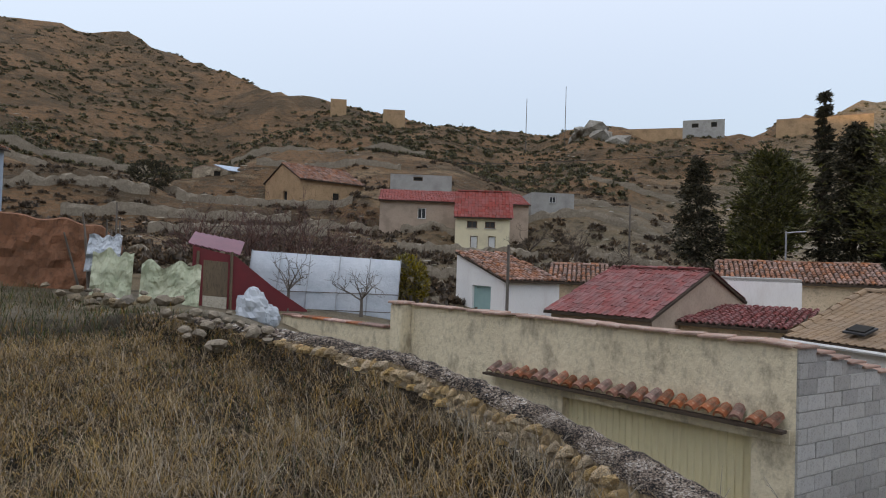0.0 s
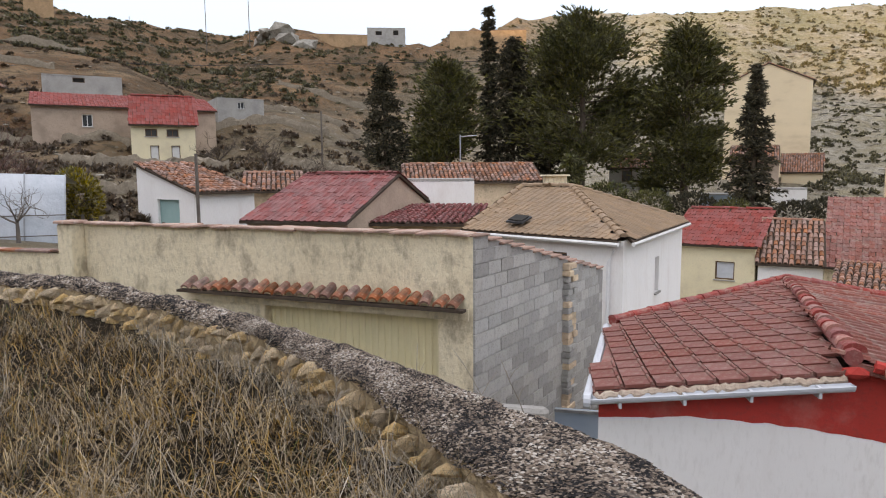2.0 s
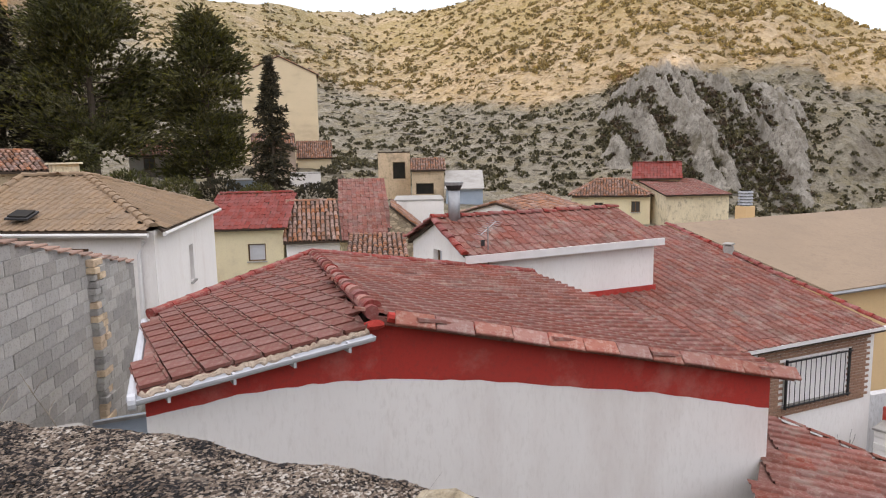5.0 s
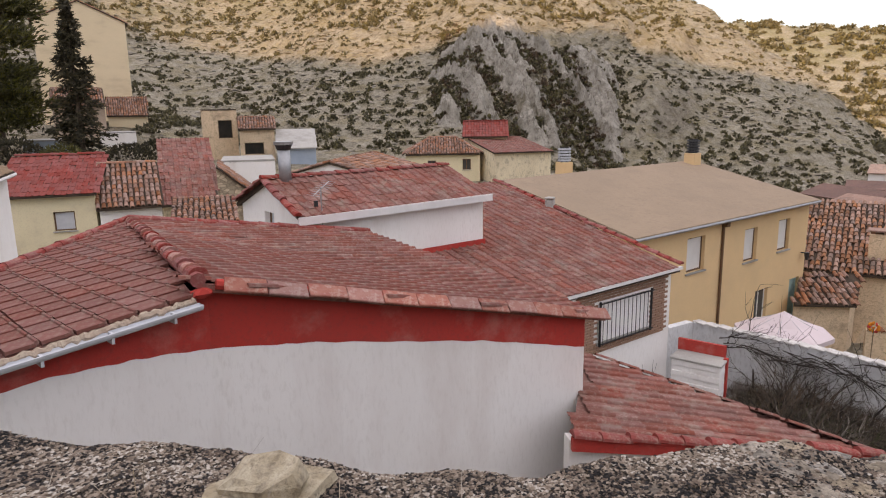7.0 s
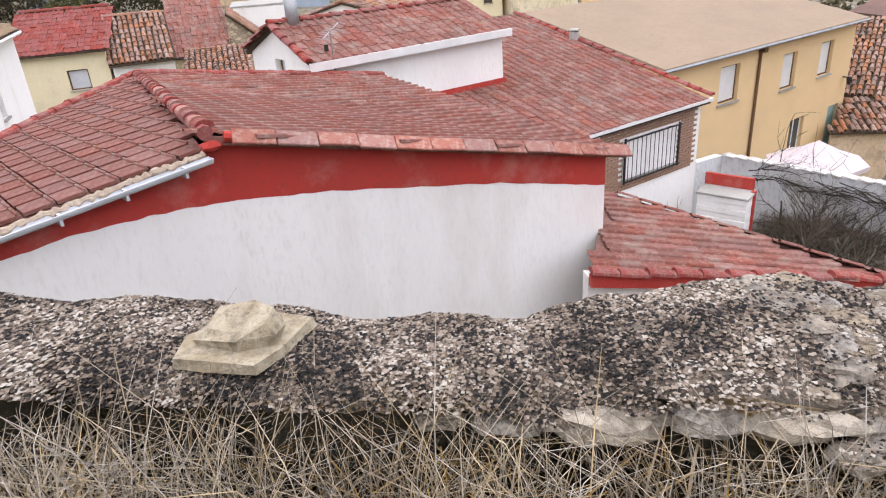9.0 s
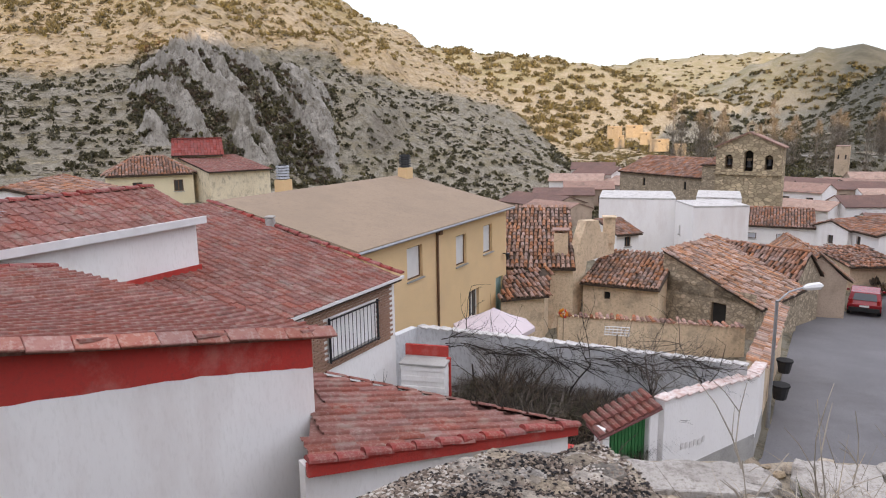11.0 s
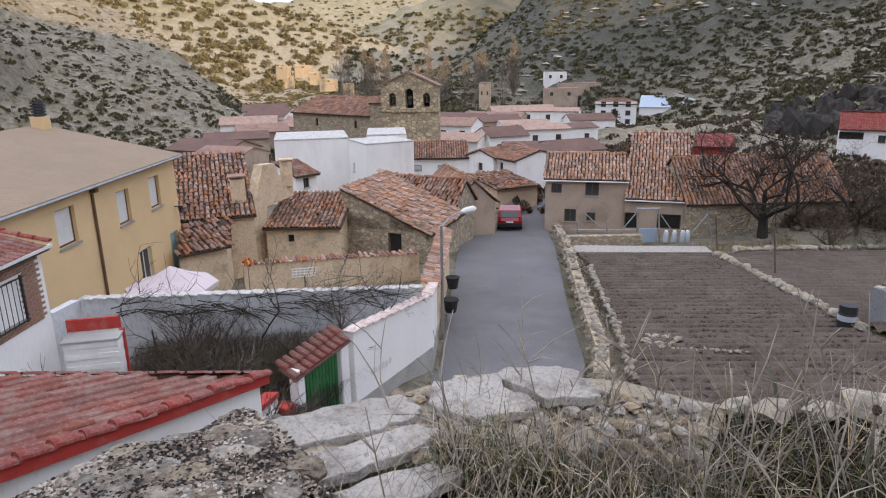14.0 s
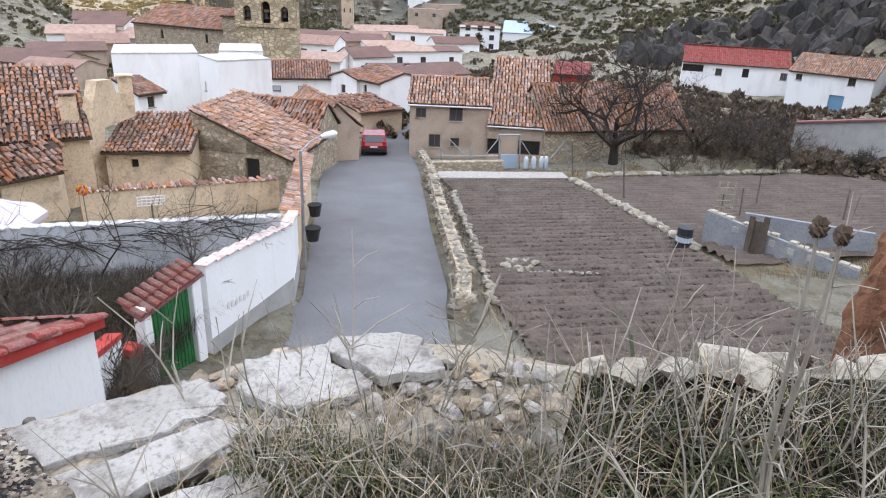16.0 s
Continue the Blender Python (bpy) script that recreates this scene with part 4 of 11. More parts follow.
# ---- ground ----
LOW = np.array([(14.5, 0, -7.15), (14, 3.0, -7.2), (12.5, 2.0, -7.05), (11, 2.3, -6.9), (14.5, 1.6, -7.25), (14, 6, -6.2), (12, 5, -6.1), (18.6, 0, -7.6), (23, -5, -8.0), (30, -6, -8.7), (40, -7, -9.7), (47, -5, -10.4), (60, -5, -10.4), (80, -5, -11.5), (20, -15, -7.8), (39, -16, -9.7), (42, -40, -9.9), (25, -25, -8.2), (8, -8, -6.5), (2, -12, -5.0),
                (80, -52, -11.9), (31, 4, -8.9), (33, 10, -8.8), (17, 6, -6.1), (22, 12, -8.2), (12, 6, -5.4), (60, 25, -10), (95, 15, -11), (120, -10, -15), (170, -40, -16.5), (130, -60, -13)])
HIGH = np.array([(4, 8, -3.4), (-2, 10, -3.2), (-5, 9, -3.0), (-9.5, 9, -1.0), (-16, 11, 0.0), (-13, 6, 0.75), (-16, 24, -0.7), (-3, 22, -4.6), (3, 33, -4.8), (10, 36, -5.0), (-5, 60, 0.4), (9, 56, -1.3), (22, 58, -2.5), (38, 44, -4.4), (15, 85, 0.8),
                 (-31, 40, 2.2), (-40, 40, 3.7), (-52, 42, 6.4), (-79, 45, 10.9), (-57, 42, 6.5), (-60, 36, 6.6), (-45, 30, 4.0), (-36, 26, 2.2), (-35, 55, 6.2), (-25, 12, 1.4), (-70, 25, 9.2), (-20, 4, 1.8)])
CONTROL = np.concatenate([LOW, HIGH])
# azimuth, foot of the slope, distance of the ridge, height of the ridge
# ridges from -140 to -115 are unseen, added to keep the sun off the village
RIDGES = [(-180, 10, 130, 30), (-140, 12, 150, 52), (-128, 12, 150, 55), (-115, 20, 170, 50), (-100, 20, 200, 62), (-85, 50, 260, 80), (-76, 70, 270, 81), (-67, 88, 260, 77.5), (-62, 92, 240, 66), (-56, 76, 180, 44.5), (-49, 58, 165, 38.5), (-42, 50, 160, 34), (-35, 60, 180, 36), (-30, 60, 160, 33.5),
          (-19, 70, 165, 33), (-12, 75, 200, 44), (-4, 80, 260, 61)]
RIDGES += [(8, 85, 280, 61), (17, 90, 330, 68), (22, 85, 300, 66), (26, 75, 260, 61), (38, 70, 240, 72), (48, 75, 225, 54), (55, 85, 210, 34), (57, 90, 205, 30), (60, 95, 190, 20.5), (63, 95, 185, 13), (66, 100, 182, 7.5), (69.7, 105, 180, -3), (71.5, 115, 175, -10), (75, 125, 180, -15),
           (84, 200, 400, -17), (90, 210, 430, 2), (96.5, 210, 420, 46), (108, 170, 400, 60), (122, 130, 350, 50), (130, 100, 300, 38), (137, 40, 200, 36), (160, 20, 150, 30), (180, 10, 130, 30)]
RIDGES = np.array(RIDGES)
FAR = np.array([(-180, 0, 0, 0), (30, 0, 0, 0), (50, 72, 0, 0), (60, 78, 0, 0), (66, 70, 50, 0), (73, 58, 120, 0), (78, 40, 136, 10), (82, 24, 140, 42), (86, 0, 140, 70), (92, 0, 110, 83), (94, 0, 60, 74), (102, 0, 0, 50), (120, 0, 0, 0), (180, 0, 0, 0)])
EDGE = [(-40, 6.4), (-14.0, 6.1), (-11.5, 5.7), (-8.7, 5.9), (-6.5, 5.85), (-4.9, 5.45), (-3.7, 4.95), (-2.5, 4.45), (-1.65, 3.95), (-0.85, 3.4), (-0.4, 3.0), (0.0, 2.6), (0.25, 2.25), (0.5, 1.98), (0.77, 1.7), (1.0, 1.47), (1.22, 1.25), (1.42, 1.1), (1.65, 0.95), (1.85, 0.78),
        (2.1, 0.5), (2.25, 0.1), (2.36, -0.3), (2.33, -0.7), (2.22, -1.2), (2.05, -1.9), (1.8, -2.8), (1.5, -4.0), (1.0, -6.0), (0.2, -8.5), (-1, -13), (-40, -20)]


def out_of_terrace(x, y):
    """Signed distance beyond the terrace's edge."""
    x, y = np.asarray(x, float), np.asarray(y, float)
    d = np.full(x.shape, 1e9)
    for (x0, y0), (x1, y1) in zip(EDGE[:-1], EDGE[1:]):
        ex, ey = x1 - x0, y1 - y0
        t = np.clip(((x - x0) * ex + (y - y0) * ey) / (ex * ex + ey * ey), 0, 1)
        d = np.minimum(d, np.hypot(x - x0 - t * ex, y - y0 - t * ey))
    ins = inside(np.stack([x.ravel(), y.ravel()], 1), EDGE).reshape(x.shape)
    return np.where(ins, -d, d)


def street_plane(x):
    return -7.05 - 0.0985 * (x - 14)


def smooth(e0, e1, v):
    t = np.clip((v - e0) / (e1 - e0), 0, 1)
    return t * t * (3 - 2 * t)


def height(x, y):
    """The ground's height, without its fine relief."""
    x, y = np.asarray(x, float), np.asarray(y, float)
    num, den = np.zeros(x.shape), np.zeros(x.shape)
    for a, b, z in CONTROL:
        w = 1 / (((x - a) ** 2 + (y - b) ** 2) + 4.0) ** 1.6
        num, den = num + w * z, den + w
    vill = num / den
    flat = smooth(11, 14, x) * smooth(52, 46, x) * np.where(x < 39, smooth(-38, -35, y), smooth(-19, -16.5, y)) * smooth(1.6, 0.4, y)
    vill = vill * (1 - flat) + (street_plane(x) - 0.06) * flat
    az, r = np.degrees(np.arctan2(x, y)), np.hypot(x, y)
    foot, top, zt = (np.interp(az, RIDGES[:, 0], RIDGES[:, k]) for k in (1, 2, 3))
    s = (r - foot) / (top - foot)
    up = np.clip(s, 0, 1) ** 1.15
    z = vill * (1 - up) + zt * up
    z = np.where(s > 1, zt - (r - top) * 0.22, z)
    far = np.full(x.shape, -18.0)
    for k, dist in ((1, 700.0), (2, 1600.0), (3, 900.0)):
        h = np.interp(az, FAR[:, 0], FAR[:, k])
        far = np.maximum(far, np.where(h > 0, h - 0.28 * np.abs(r - dist), -18))
    z = np.where(r > 120, np.maximum(z, far), z)
    z = np.maximum(z, np.where(r > 100, -18.0, -1e9))
    crag = smooth(36, 41, az) * smooth(60, 54, az) * smooth(85, 105, r) * smooth(185, 150, r)
    z = z + crag * 3.0
    d = out_of_terrace(x, y)
    terr = 0.02 + 0.05 * smooth(-2.0, -9.0, x) * np.abs(x + 2) * 0.6 + 0.10 * smooth(0.0, -2.0, y) + 0.27 * smooth(-1.5, -0.75, d) * smooth(-14, -11, x)
    k = smooth(0.0, 4.5, d) ** 0.75
    near = terr * (1 - k) + np.minimum(z, terr) * k
    keep = smooth(30, 17, r)
    return np.where(d < 4.5, near * keep + z * (1 - keep), z)


def relief(x, y, z):
    """Fine relief for single places."""
    r = math.hypot(x, y)
    if r < 7:
        return noise.fractal((x * 1.3, y * 1.3, 3.1), 1.0, 2.0, 4) * 0.035
    az = math.degrees(math.atan2(x, y))
    if r < 60:
        return noise.fractal((x * 0.25, y * 0.25, 1.7), 1.0, 2.0, 4) * 0.12 * min(1, (r - 7) / 20) * (0.15 if 10 < x < 55 and -20 < y < 12 else 1)
    k = min(1.0, (r - 60) / 60)
    amp = 0.9 * k
    h = noise.fractal((x * 0.07, y * 0.07, 0.3), 0.9, 2.1, 6) * 1.6 * amp * (1 + r / 250)
    led = noise.fractal((x * 0.03, y * 0.03, z * 0.25), 0.8, 2.2, 4)
    h += abs(led) * 1.6 * amp
    if 36 < az < 60 and 80 < r < 190:
        c = min(1, (az - 36) / 5, (60 - az) / 5, (r - 80) / 20, (190 - r) / 35)
        h += (1 - abs(noise.fractal((x * 0.075, y * 0.075, 5.5), 0.7, 2.3, 6)) * 2.2) * 3.0 * c
    return h


azs = np.concatenate([np.arange(-95, 141, 0.9), np.arange(141, 265, 4.0)])
rs = np.concatenate([[0.002], np.arange(0.25, 7.0, 0.22), 7.0 * 1.042 ** np.arange(0, 146)])
A, R = np.meshgrid(np.radians(azs), rs, indexing="ij")
gx, gy = R * np.sin(A), R * np.cos(A)
gz = height(gx, gy)
flatz = gz.ravel()
extra = np.array([relief(a, b, c) for a, b, c in zip(gx.ravel(), gy.ravel(), flatz)])
gz = (flatz + extra).reshape(gz.shape)
na, nr = gx.shape
verts = np.concatenate([np.stack([gx.ravel(), gy.ravel(), gz.ravel()], 1), [[0, 0, 0.02]]])
i, j = np.meshgrid(np.arange(na), np.arange(nr - 1), indexing="ij")
i2 = (i + 1) % na
faces = np.stack([i * nr + j, i * nr + j + 1, i2 * nr + j + 1, i2 * nr + j], -1).reshape(-1, 4)
ground_mesh = numpy_mesh("ground", verts, faces, M["hill"], True)
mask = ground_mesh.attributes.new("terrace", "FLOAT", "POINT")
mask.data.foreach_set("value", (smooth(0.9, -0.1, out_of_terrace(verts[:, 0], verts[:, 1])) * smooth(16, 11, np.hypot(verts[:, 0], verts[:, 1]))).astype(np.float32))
ground = new("ground", ground_mesh)
tagged(ground, "dry grassy hillsides of ochre earth and grey limestone round a village", "ground", kind="structure")


def ground_at(x, y):
    """Heights of the ground's mesh at many places."""
    a, r = np.degrees(np.arctan2(x, y)), np.hypot(x, y)
    a = np.where(a < -95, a + 360, a)
    fi, fj = np.interp(a, azs, np.arange(len(azs))), np.interp(r, rs, np.arange(len(rs)))
    i0, j0 = np.minimum(fi.astype(int), len(azs) - 2), np.minimum(fj.astype(int), len(rs) - 2)
    u, v = fi - i0, fj - j0
    return gz[i0, j0] * (1 - u) * (1 - v) + gz[i0 + 1, j0] * u * (1 - v) + gz[i0, j0 + 1] * (1 - u) * v + gz[i0 + 1, j0 + 1] * u * v


def on_ground(x, y):
    z = float(height(np.array([x]), np.array([y]))[0])
    return z + relief(x, y, z)

# ---- houses ----
house("yellow_house", "narrow pale yellow house with a red tiled roof", [(-32.78, 37.55), (-29.68, 40.15), (-33.38, 44.85), (-36.58, 42.25)], 2.3, 5.11, 7.19, "gable", "plaster_yellow", "tile_brightred", (0.26, 0.4), "mixed", holes=[(0, 0.31, 1.95, 0.75, 0.5, "window"), (0, 0.64, 1.95, 0.75, 0.5, "window"), (0, 0.35, 0.25, 0.55, 1.1, "shutter"), (0, 0.68, 0.25, 0.55, 1.1, "shutter")])
house("long_barn", "long low stone barn with a red tiled roof", [(-41.28, 37.65), (-32.58, 46.65), (-36.18, 50.15), (-44.88, 41.15)], 3.7, 6.64, 7.99, "shed", "plaster_pink", "tile_brightred", (0.26, 0.4), "mixed", holes=[(0, 0.28, 1.5, 0.7, 0.9, "white_window")])
house("grey_barn", "grey rendered barn with a flat roof", [(-46.6, 43.7), (-42.4, 47.8), (-46.6, 52.1), (-50.8, 48.0)], 7.7, 9.81, None, "flat", "concrete", "concrete", holes=[(0, 0.45, 1.6, 0.9, 0.4, "gap")])
house("grey_hut", "grey block hut with one white window", [(-35.3, 50.9), (-32.6, 53.9), (-36.3, 57.3), (-39.0, 54.3)], 6.5, 8.24, None, "flat", "concrete", "concrete", holes=[(0, 0.5, 0.9, 0.6, 0.6, "white_window")])
house("adobe_barn", "old ochre adobe barn with a sagging tiled roof", [(-53.5, 38.3), (-52.8, 45.7), (-59.7, 46.4), (-60.5, 39.0)], 6.6, 9.25, 10.98, "gable", "earth_wall", "tile_old", gaps=0.03, jitter=0.03, holes=[(0, 0.56, 0.2, 0.8, 1.4, "gap"), (3, 0.6, 0.2, 0.8, 1.4, "gap")])
house("stone_pen", "low stone animal pen on the slope", [(-79.3, 41.9), (-78.8, 45.0), (-82.7, 45.7), (-83.3, 42.6)], 11.1, 12.84, None, "flat", "rubble", "tile_old", holes=[(0, 0.6, 0.5, 0.9, 0.8, "gap")])
house("tin_shed", "stone shed with a pale blue sheet roof", [(-77.0, 44.1), (-76.7, 48.5), (-80.7, 48.7), (-81.0, 44.4)], 11.1, 12.38, 13.43, "shed", "rubble", "blue_sheet", smooth_roof=True)
house("ridge_ruin", "roofless adobe ruin on the ridge", [(-118.3, 91.9), (-116.1, 94.6), (-119.3, 97.1), (-121.4, 94.4)], 33.8, 36.99, None, "flat", "earth_wall", "earth_wall")
house("ridge_tower", "square roofless adobe tower on the ridge", [(-110.8, 100.8), (-107.5, 104.4), (-111.1, 107.8), (-114.5, 104.2)], 30.4, 35.35, None, "flat", "earth_wall", "earth_wall", holes=[(3, 0.5, 2.0, 1.0, 1.2, "gap")])
house("ridge_house", "small concrete house on the ridge", [(-60.0, 143.0), (-52.1, 146.1), (-54.7, 152.6), (-62.6, 149.5)], 30.5, 34.25, None, "flat", "concrete", "concrete", holes=[(0, 0.3, 2.2, 1.4, 0.9, "gap"), (0, 0.75, 2.2, 1.2, 1.1, "gap")])
house("ridge_outhouse", "long low adobe outbuilding on the ridge", [(-72.7, 136.9), (-60.0, 143.0), (-63.0, 149.3), (-75.7, 143.2)], 29.8, 32.68, None, "flat", "earth_wall", "tile_old")
house("ridge_barn", "long low stone barn on the ridge", [(-45.4, 158.8), (-27.6, 162.9), (-29.1, 169.7), (-47.0, 165.6)], 31.7, 35.61, None, "flat", "earth_wall", "tile_old")
house("barn_dark", "low barn with a dark barrel-tiled roof", [(-17.88, 27.65), (-15.48, 29.05), (-18.08, 33.35), (-20.38, 31.95)], -2.0, 0.86, 1.64, "gable", "plaster_old", "tile_old")
house("red_roof_house", "low house with a dark red tiled roof", [(-12.88, 20.15), (-9.08, 20.05), (-8.78, 28.55), (-12.58, 28.65)], -4.0, 0.08, 1.52, "gable", "plaster_pink", "tile_darkred", (0.25, 0.38), "mixed")
house("parapet_house", "white flat-fronted house with a stained parapet", [(-9.78, 27.35), (-6.88, 28.25), (-8.28, 32.95), (-11.18, 32.05)], -4.0, 1.29, None, "flat", "plaster_white", "concrete")
house("back_house", "house with an old tiled roof behind the parapet", [(-12.08, 33.85), (-5.18, 36.65), (-7.08, 41.35), (-13.98, 38.55)], -4.0, 1.14, 2.06, "gable", "plaster_old", "tile_old")
house("lean_to", "small lean-to with a dark barrel-tiled roof", [(-9.78, 21.85), (-5.58, 22.35), (-5.98, 26.35), (-10.18, 25.85)], -4.0, -0.15, 0.24, "shed", "plaster_old", "tile_darkred", (0.22, 0.34))
house("cream_house", "pale cream house with a bright red tiled roof", [(1.42, 34.05), (5.02, 32.95), (7.42, 40.55), (3.72, 41.75)], -6.0, -1.75, -0.38, "gable", "plaster_yellow", "tile_brightred", (0.26, 0.4), "mixed", holes=[(0, 0.66, 2.6, 0.85, 0.85, "grey_shutter")])
house("old_tile_house", "white house with an old barrel-tiled roof", [(5.12, 32.75), (7.62, 32.25), (8.72, 38.15), (6.22, 38.65)], -6.0, -2.39, -0.80, "gable", "plaster_white", "tile_old", holes=[(0, 0.5, 2.5, 0.5, 0.4, "window")])
house("steep_red_house", "house with a faded red tiled roof", [(8.12, 34.15), (10.52, 33.55), (12.32, 40.35), (9.92, 40.95)], -6.0, -2.66, 0.04, "shed", "plaster_cream", "tile_red", (0.26, 0.4), "mixed")
house("low_tile_shed", "low shed with brown barrel tiles", [(7.12, 28.25), (9.42, 27.55), (10.52, 31.45), (8.22, 32.15)], -6.0, -2.87, -2.31, "shed", "plaster_cream", "tile_old")
house("tumbled_shed", "outhouse with a collapsed barrel-tiled roof", [(10.92, 34.45), (12.32, 34.05), (13.52, 37.85), (12.22, 38.25)], -6.0, -2.43, -1.15, "left", "rubble", "tile_old", gaps=0.06, jitter=0.05)
house("low_white_house", "low white house behind the roofs", [(13.7, 42.3), (16.8, 41.2), (18.5, 45.9), (15.4, 47.0)], -6.0, -1.41, None, "flat", "plaster_white", "concrete")
house("tall_building", "tall bare ochre building with a low gable", [(8.9, 85.9), (17.8, 84.6), (19.1, 93.5), (10.2, 94.8)], 0.9, 11.70, 13.81, "cross", "plaster_pale", "tile_old")
house("tall_annexe", "ochre house with an old tiled roof", [(13.7, 77.2), (17.4, 76.5), (18.6, 82.4), (14.9, 83.1)], -1.9, 1.59, 3.34, "gable", "plaster_pale", "tile_old", holes=[(0, 0.3, 1.5, 0.6, 0.8, "window")])
house("middle_annexe", "pink-beige house between the trees", [(8.4, 73.9), (12.8, 73.3), (13.6, 79.3), (9.2, 79.9)], -1.3, 2.59, 4.20, "gable", "plaster_pink", "tile_old", holes=[(0, 0.4, 2.4, 0.7, 0.9, "window")])
house("white_shed", "low white shed with a blue door", [(11.5, 69.5), (14.5, 68.9), (15.2, 72.9), (12.3, 73.4)], -1.8, -0.02, None, "flat", "plaster_white", "concrete")
house("blue_hut", "low hut with pale blue boards", [(4.6, 60.2), (7.6, 59.9), (7.9, 63.9), (5.0, 64.2)], -1.7, -0.28, None, "flat", "blue_sheet", "concrete")
house("ochre_ruin", "roofless ochre adobe ruin", [(18.5, 61.7), (21.4, 60.8), (22.9, 65.6), (20.0, 66.5)], -1.5, 1.89, None, "flat", "plaster_old", "under", holes=[(0, 0.65, 0.9, 1.2, 1.6, "gap")])
house("ochre_house", "ochre house with an old tiled roof and dark doorway", [(20.2, 57.0), (22.9, 56.0), (24.6, 60.7), (21.9, 61.7)], -2.4, 0.27, 1.17, "gable", "plaster_old", "tile_old", holes=[(0, 0.4, 0.5, 1.6, 1.0, "gap")])
house("round_shed", "grey blue rendered shed with a slate-grey roof", [(22.0, 53.1), (24.9, 51.9), (26.9, 56.4), (24.0, 57.7)], -2.7, -1.24, 0.09, "shed", "blue_sheet", "concrete", smooth_roof=True)
house("white_villa", "white house among the pines", [(-3.0, 64.2), (2.3, 64.3), (2.2, 70.3), (-3.1, 70.2)], -0.1, 2.01, 3.25, "hip", "plaster_white", "tile_old", holes=[(0, 0.3, 0.9, 0.9, 1.0, "window"), (0, 0.75, 0.9, 0.7, 1.0, "window")])
house("white_gable_house", "white gabled house with a brown tiled roof", [(14.7, 34.5), (18.5, 30.4), (24.4, 35.7), (20.7, 39.8)], -6.0, -1.93, -1.14, "cross", "plaster_white", "tile_old")
house("village_house", "cream house with a hipped barrel-tile roof", [(32.1, 47.2), (37.1, 43.4), (41.3, 49.0), (36.4, 52.7)], -4.0, -2.04, -0.85, "hip", "plaster_yellow", "tile_old", holes=[(0, 0.35, 0.6, 0.7, 0.8, "window"), (0, 0.82, 0.6, 0.7, 0.9, "window")])
house("village_upper_house", "upper storey with a red tiled roof", [(38.7, 47.2), (41.6, 44.7), (44.3, 47.7), (41.3, 50.3)], -3.0, -0.75, 0.45, "gable", "plaster_cream", "tile_brightred", (0.26, 0.4), "mixed")
house("village_white_house", "pale house with a red roof", [(36.8, 41.0), (41.5, 39.2), (44.0, 45.7), (39.3, 47.5)], -4.9, -1.9, -0.95, "shed", "plaster_cream", "tile_red", (0.26, 0.4), "mixed")
house("ochre_villa", "two-storey ochre house with a plain brown roof", [(16.4, 12.3), (28.6, 12.5), (28.4, 23.5), (16.3, 23.3)], -8.4, -2.29, -1.02, "gable", "plaster_tan", "tile_brown", (0.30, 0.40), "mixed", smooth_roof=True, over=0.35, jitter=0.003, eaves="metal_grey", holes=[(0, 0.31, 4.4, 1.1, 1.2, "shutter"), (0, 0.615, 4.2, 0.95, 1.25, "shutter"), (0, 0.83, 4.25, 0.95, 1.25, "shutter"), (0, 0.71, 1.55, 1.0, 1.35, "white_window"), (0, 0.935, 0.9, 0.85, 2.0, "turquoise"), (0, 0.47, 0.9, 0.8, 0.8, "window")])
house("adobe_house", "old adobe house with a barrel-tiled roof", [(30.3, 13.6), (31.6, 10.2), (37.2, 12.4), (35.9, 15.8)], -8.8, -5.56, -3.42, "shed", "plaster_old", "tile_dark", jitter=0.02)
house("adobe_outhouse", "collapsing adobe outhouse with a few rows of old tiles", [(26.9, 12.0), (28.4, 10.5), (30.3, 11.0), (28.8, 12.6)], -8.6, -6.25, -5.55, "shed", "plaster_old", "tile_old", gaps=0.06, jitter=0.04)
house("adobe_lean_to", "lean-to of the adobe house with a dark barrel-tiled roof", [(32.7, 10.0), (32.8, 6.3), (37.8, 6.4), (37.7, 10.1)], -8.9, -6.56, -5.82, "shed", "plaster_old", "tile_dark", jitter=0.02, holes=[(0, 0.33, 1.55, 0.32, 0.4, "gap")])
house("small_white_house", "small white house with a brown tiled roof", [(45.7, 11.7), (47.0, 10.5), (50.5, 14.1), (49.1, 15.4)], -7.7, -6.17, -5.53, "gable", "plaster_white", "tile_old", holes=[(0, 0.5, 0.6, 0.5, 0.7, "window")])
house("white_block", "large white house with a plain parapet", [(53.1, 15.1), (54.4, 9.4), (60.2, 10.8), (58.9, 16.5)], -9.1, -4.58, None, "flat", "plaster_white", "plaster_dirty")
house("white_wing", "white wing with one small window", [(54.2, 9.4), (50.7, 7.5), (52.6, 4.0), (56.1, 5.9)], -8.8, -4.68, None, "flat", "plaster_white", "plaster_dirty", holes=[(0, 0.3, 1.7, 0.35, 0.7, "grey_shutter")])
house("white_tall", "tall white house by the church", [(59.6, 8.7), (60.0, 5.2), (65.9, 5.9), (65.5, 9.4)], -8.8, -4.95, None, "flat", "plaster_white", "plaster_dirty", holes=[(0, 0.4, 1.8, 0.5, 0.8, "grey_shutter")])
house("white_row_house", "white house with a brown barrel-tiled roof", [(61.9, 6.4), (62.2, -0.2), (69.2, 0.2), (68.9, 6.8)], -10.2, -7.37, -6.29, "gable", "plaster_white", "tile_old", holes=[(0, 0.3, 1.7, 0.7, 0.5, "grey_shutter"), (0, 0.62, 1.7, 0.5, 0.5, "grey_shutter")])
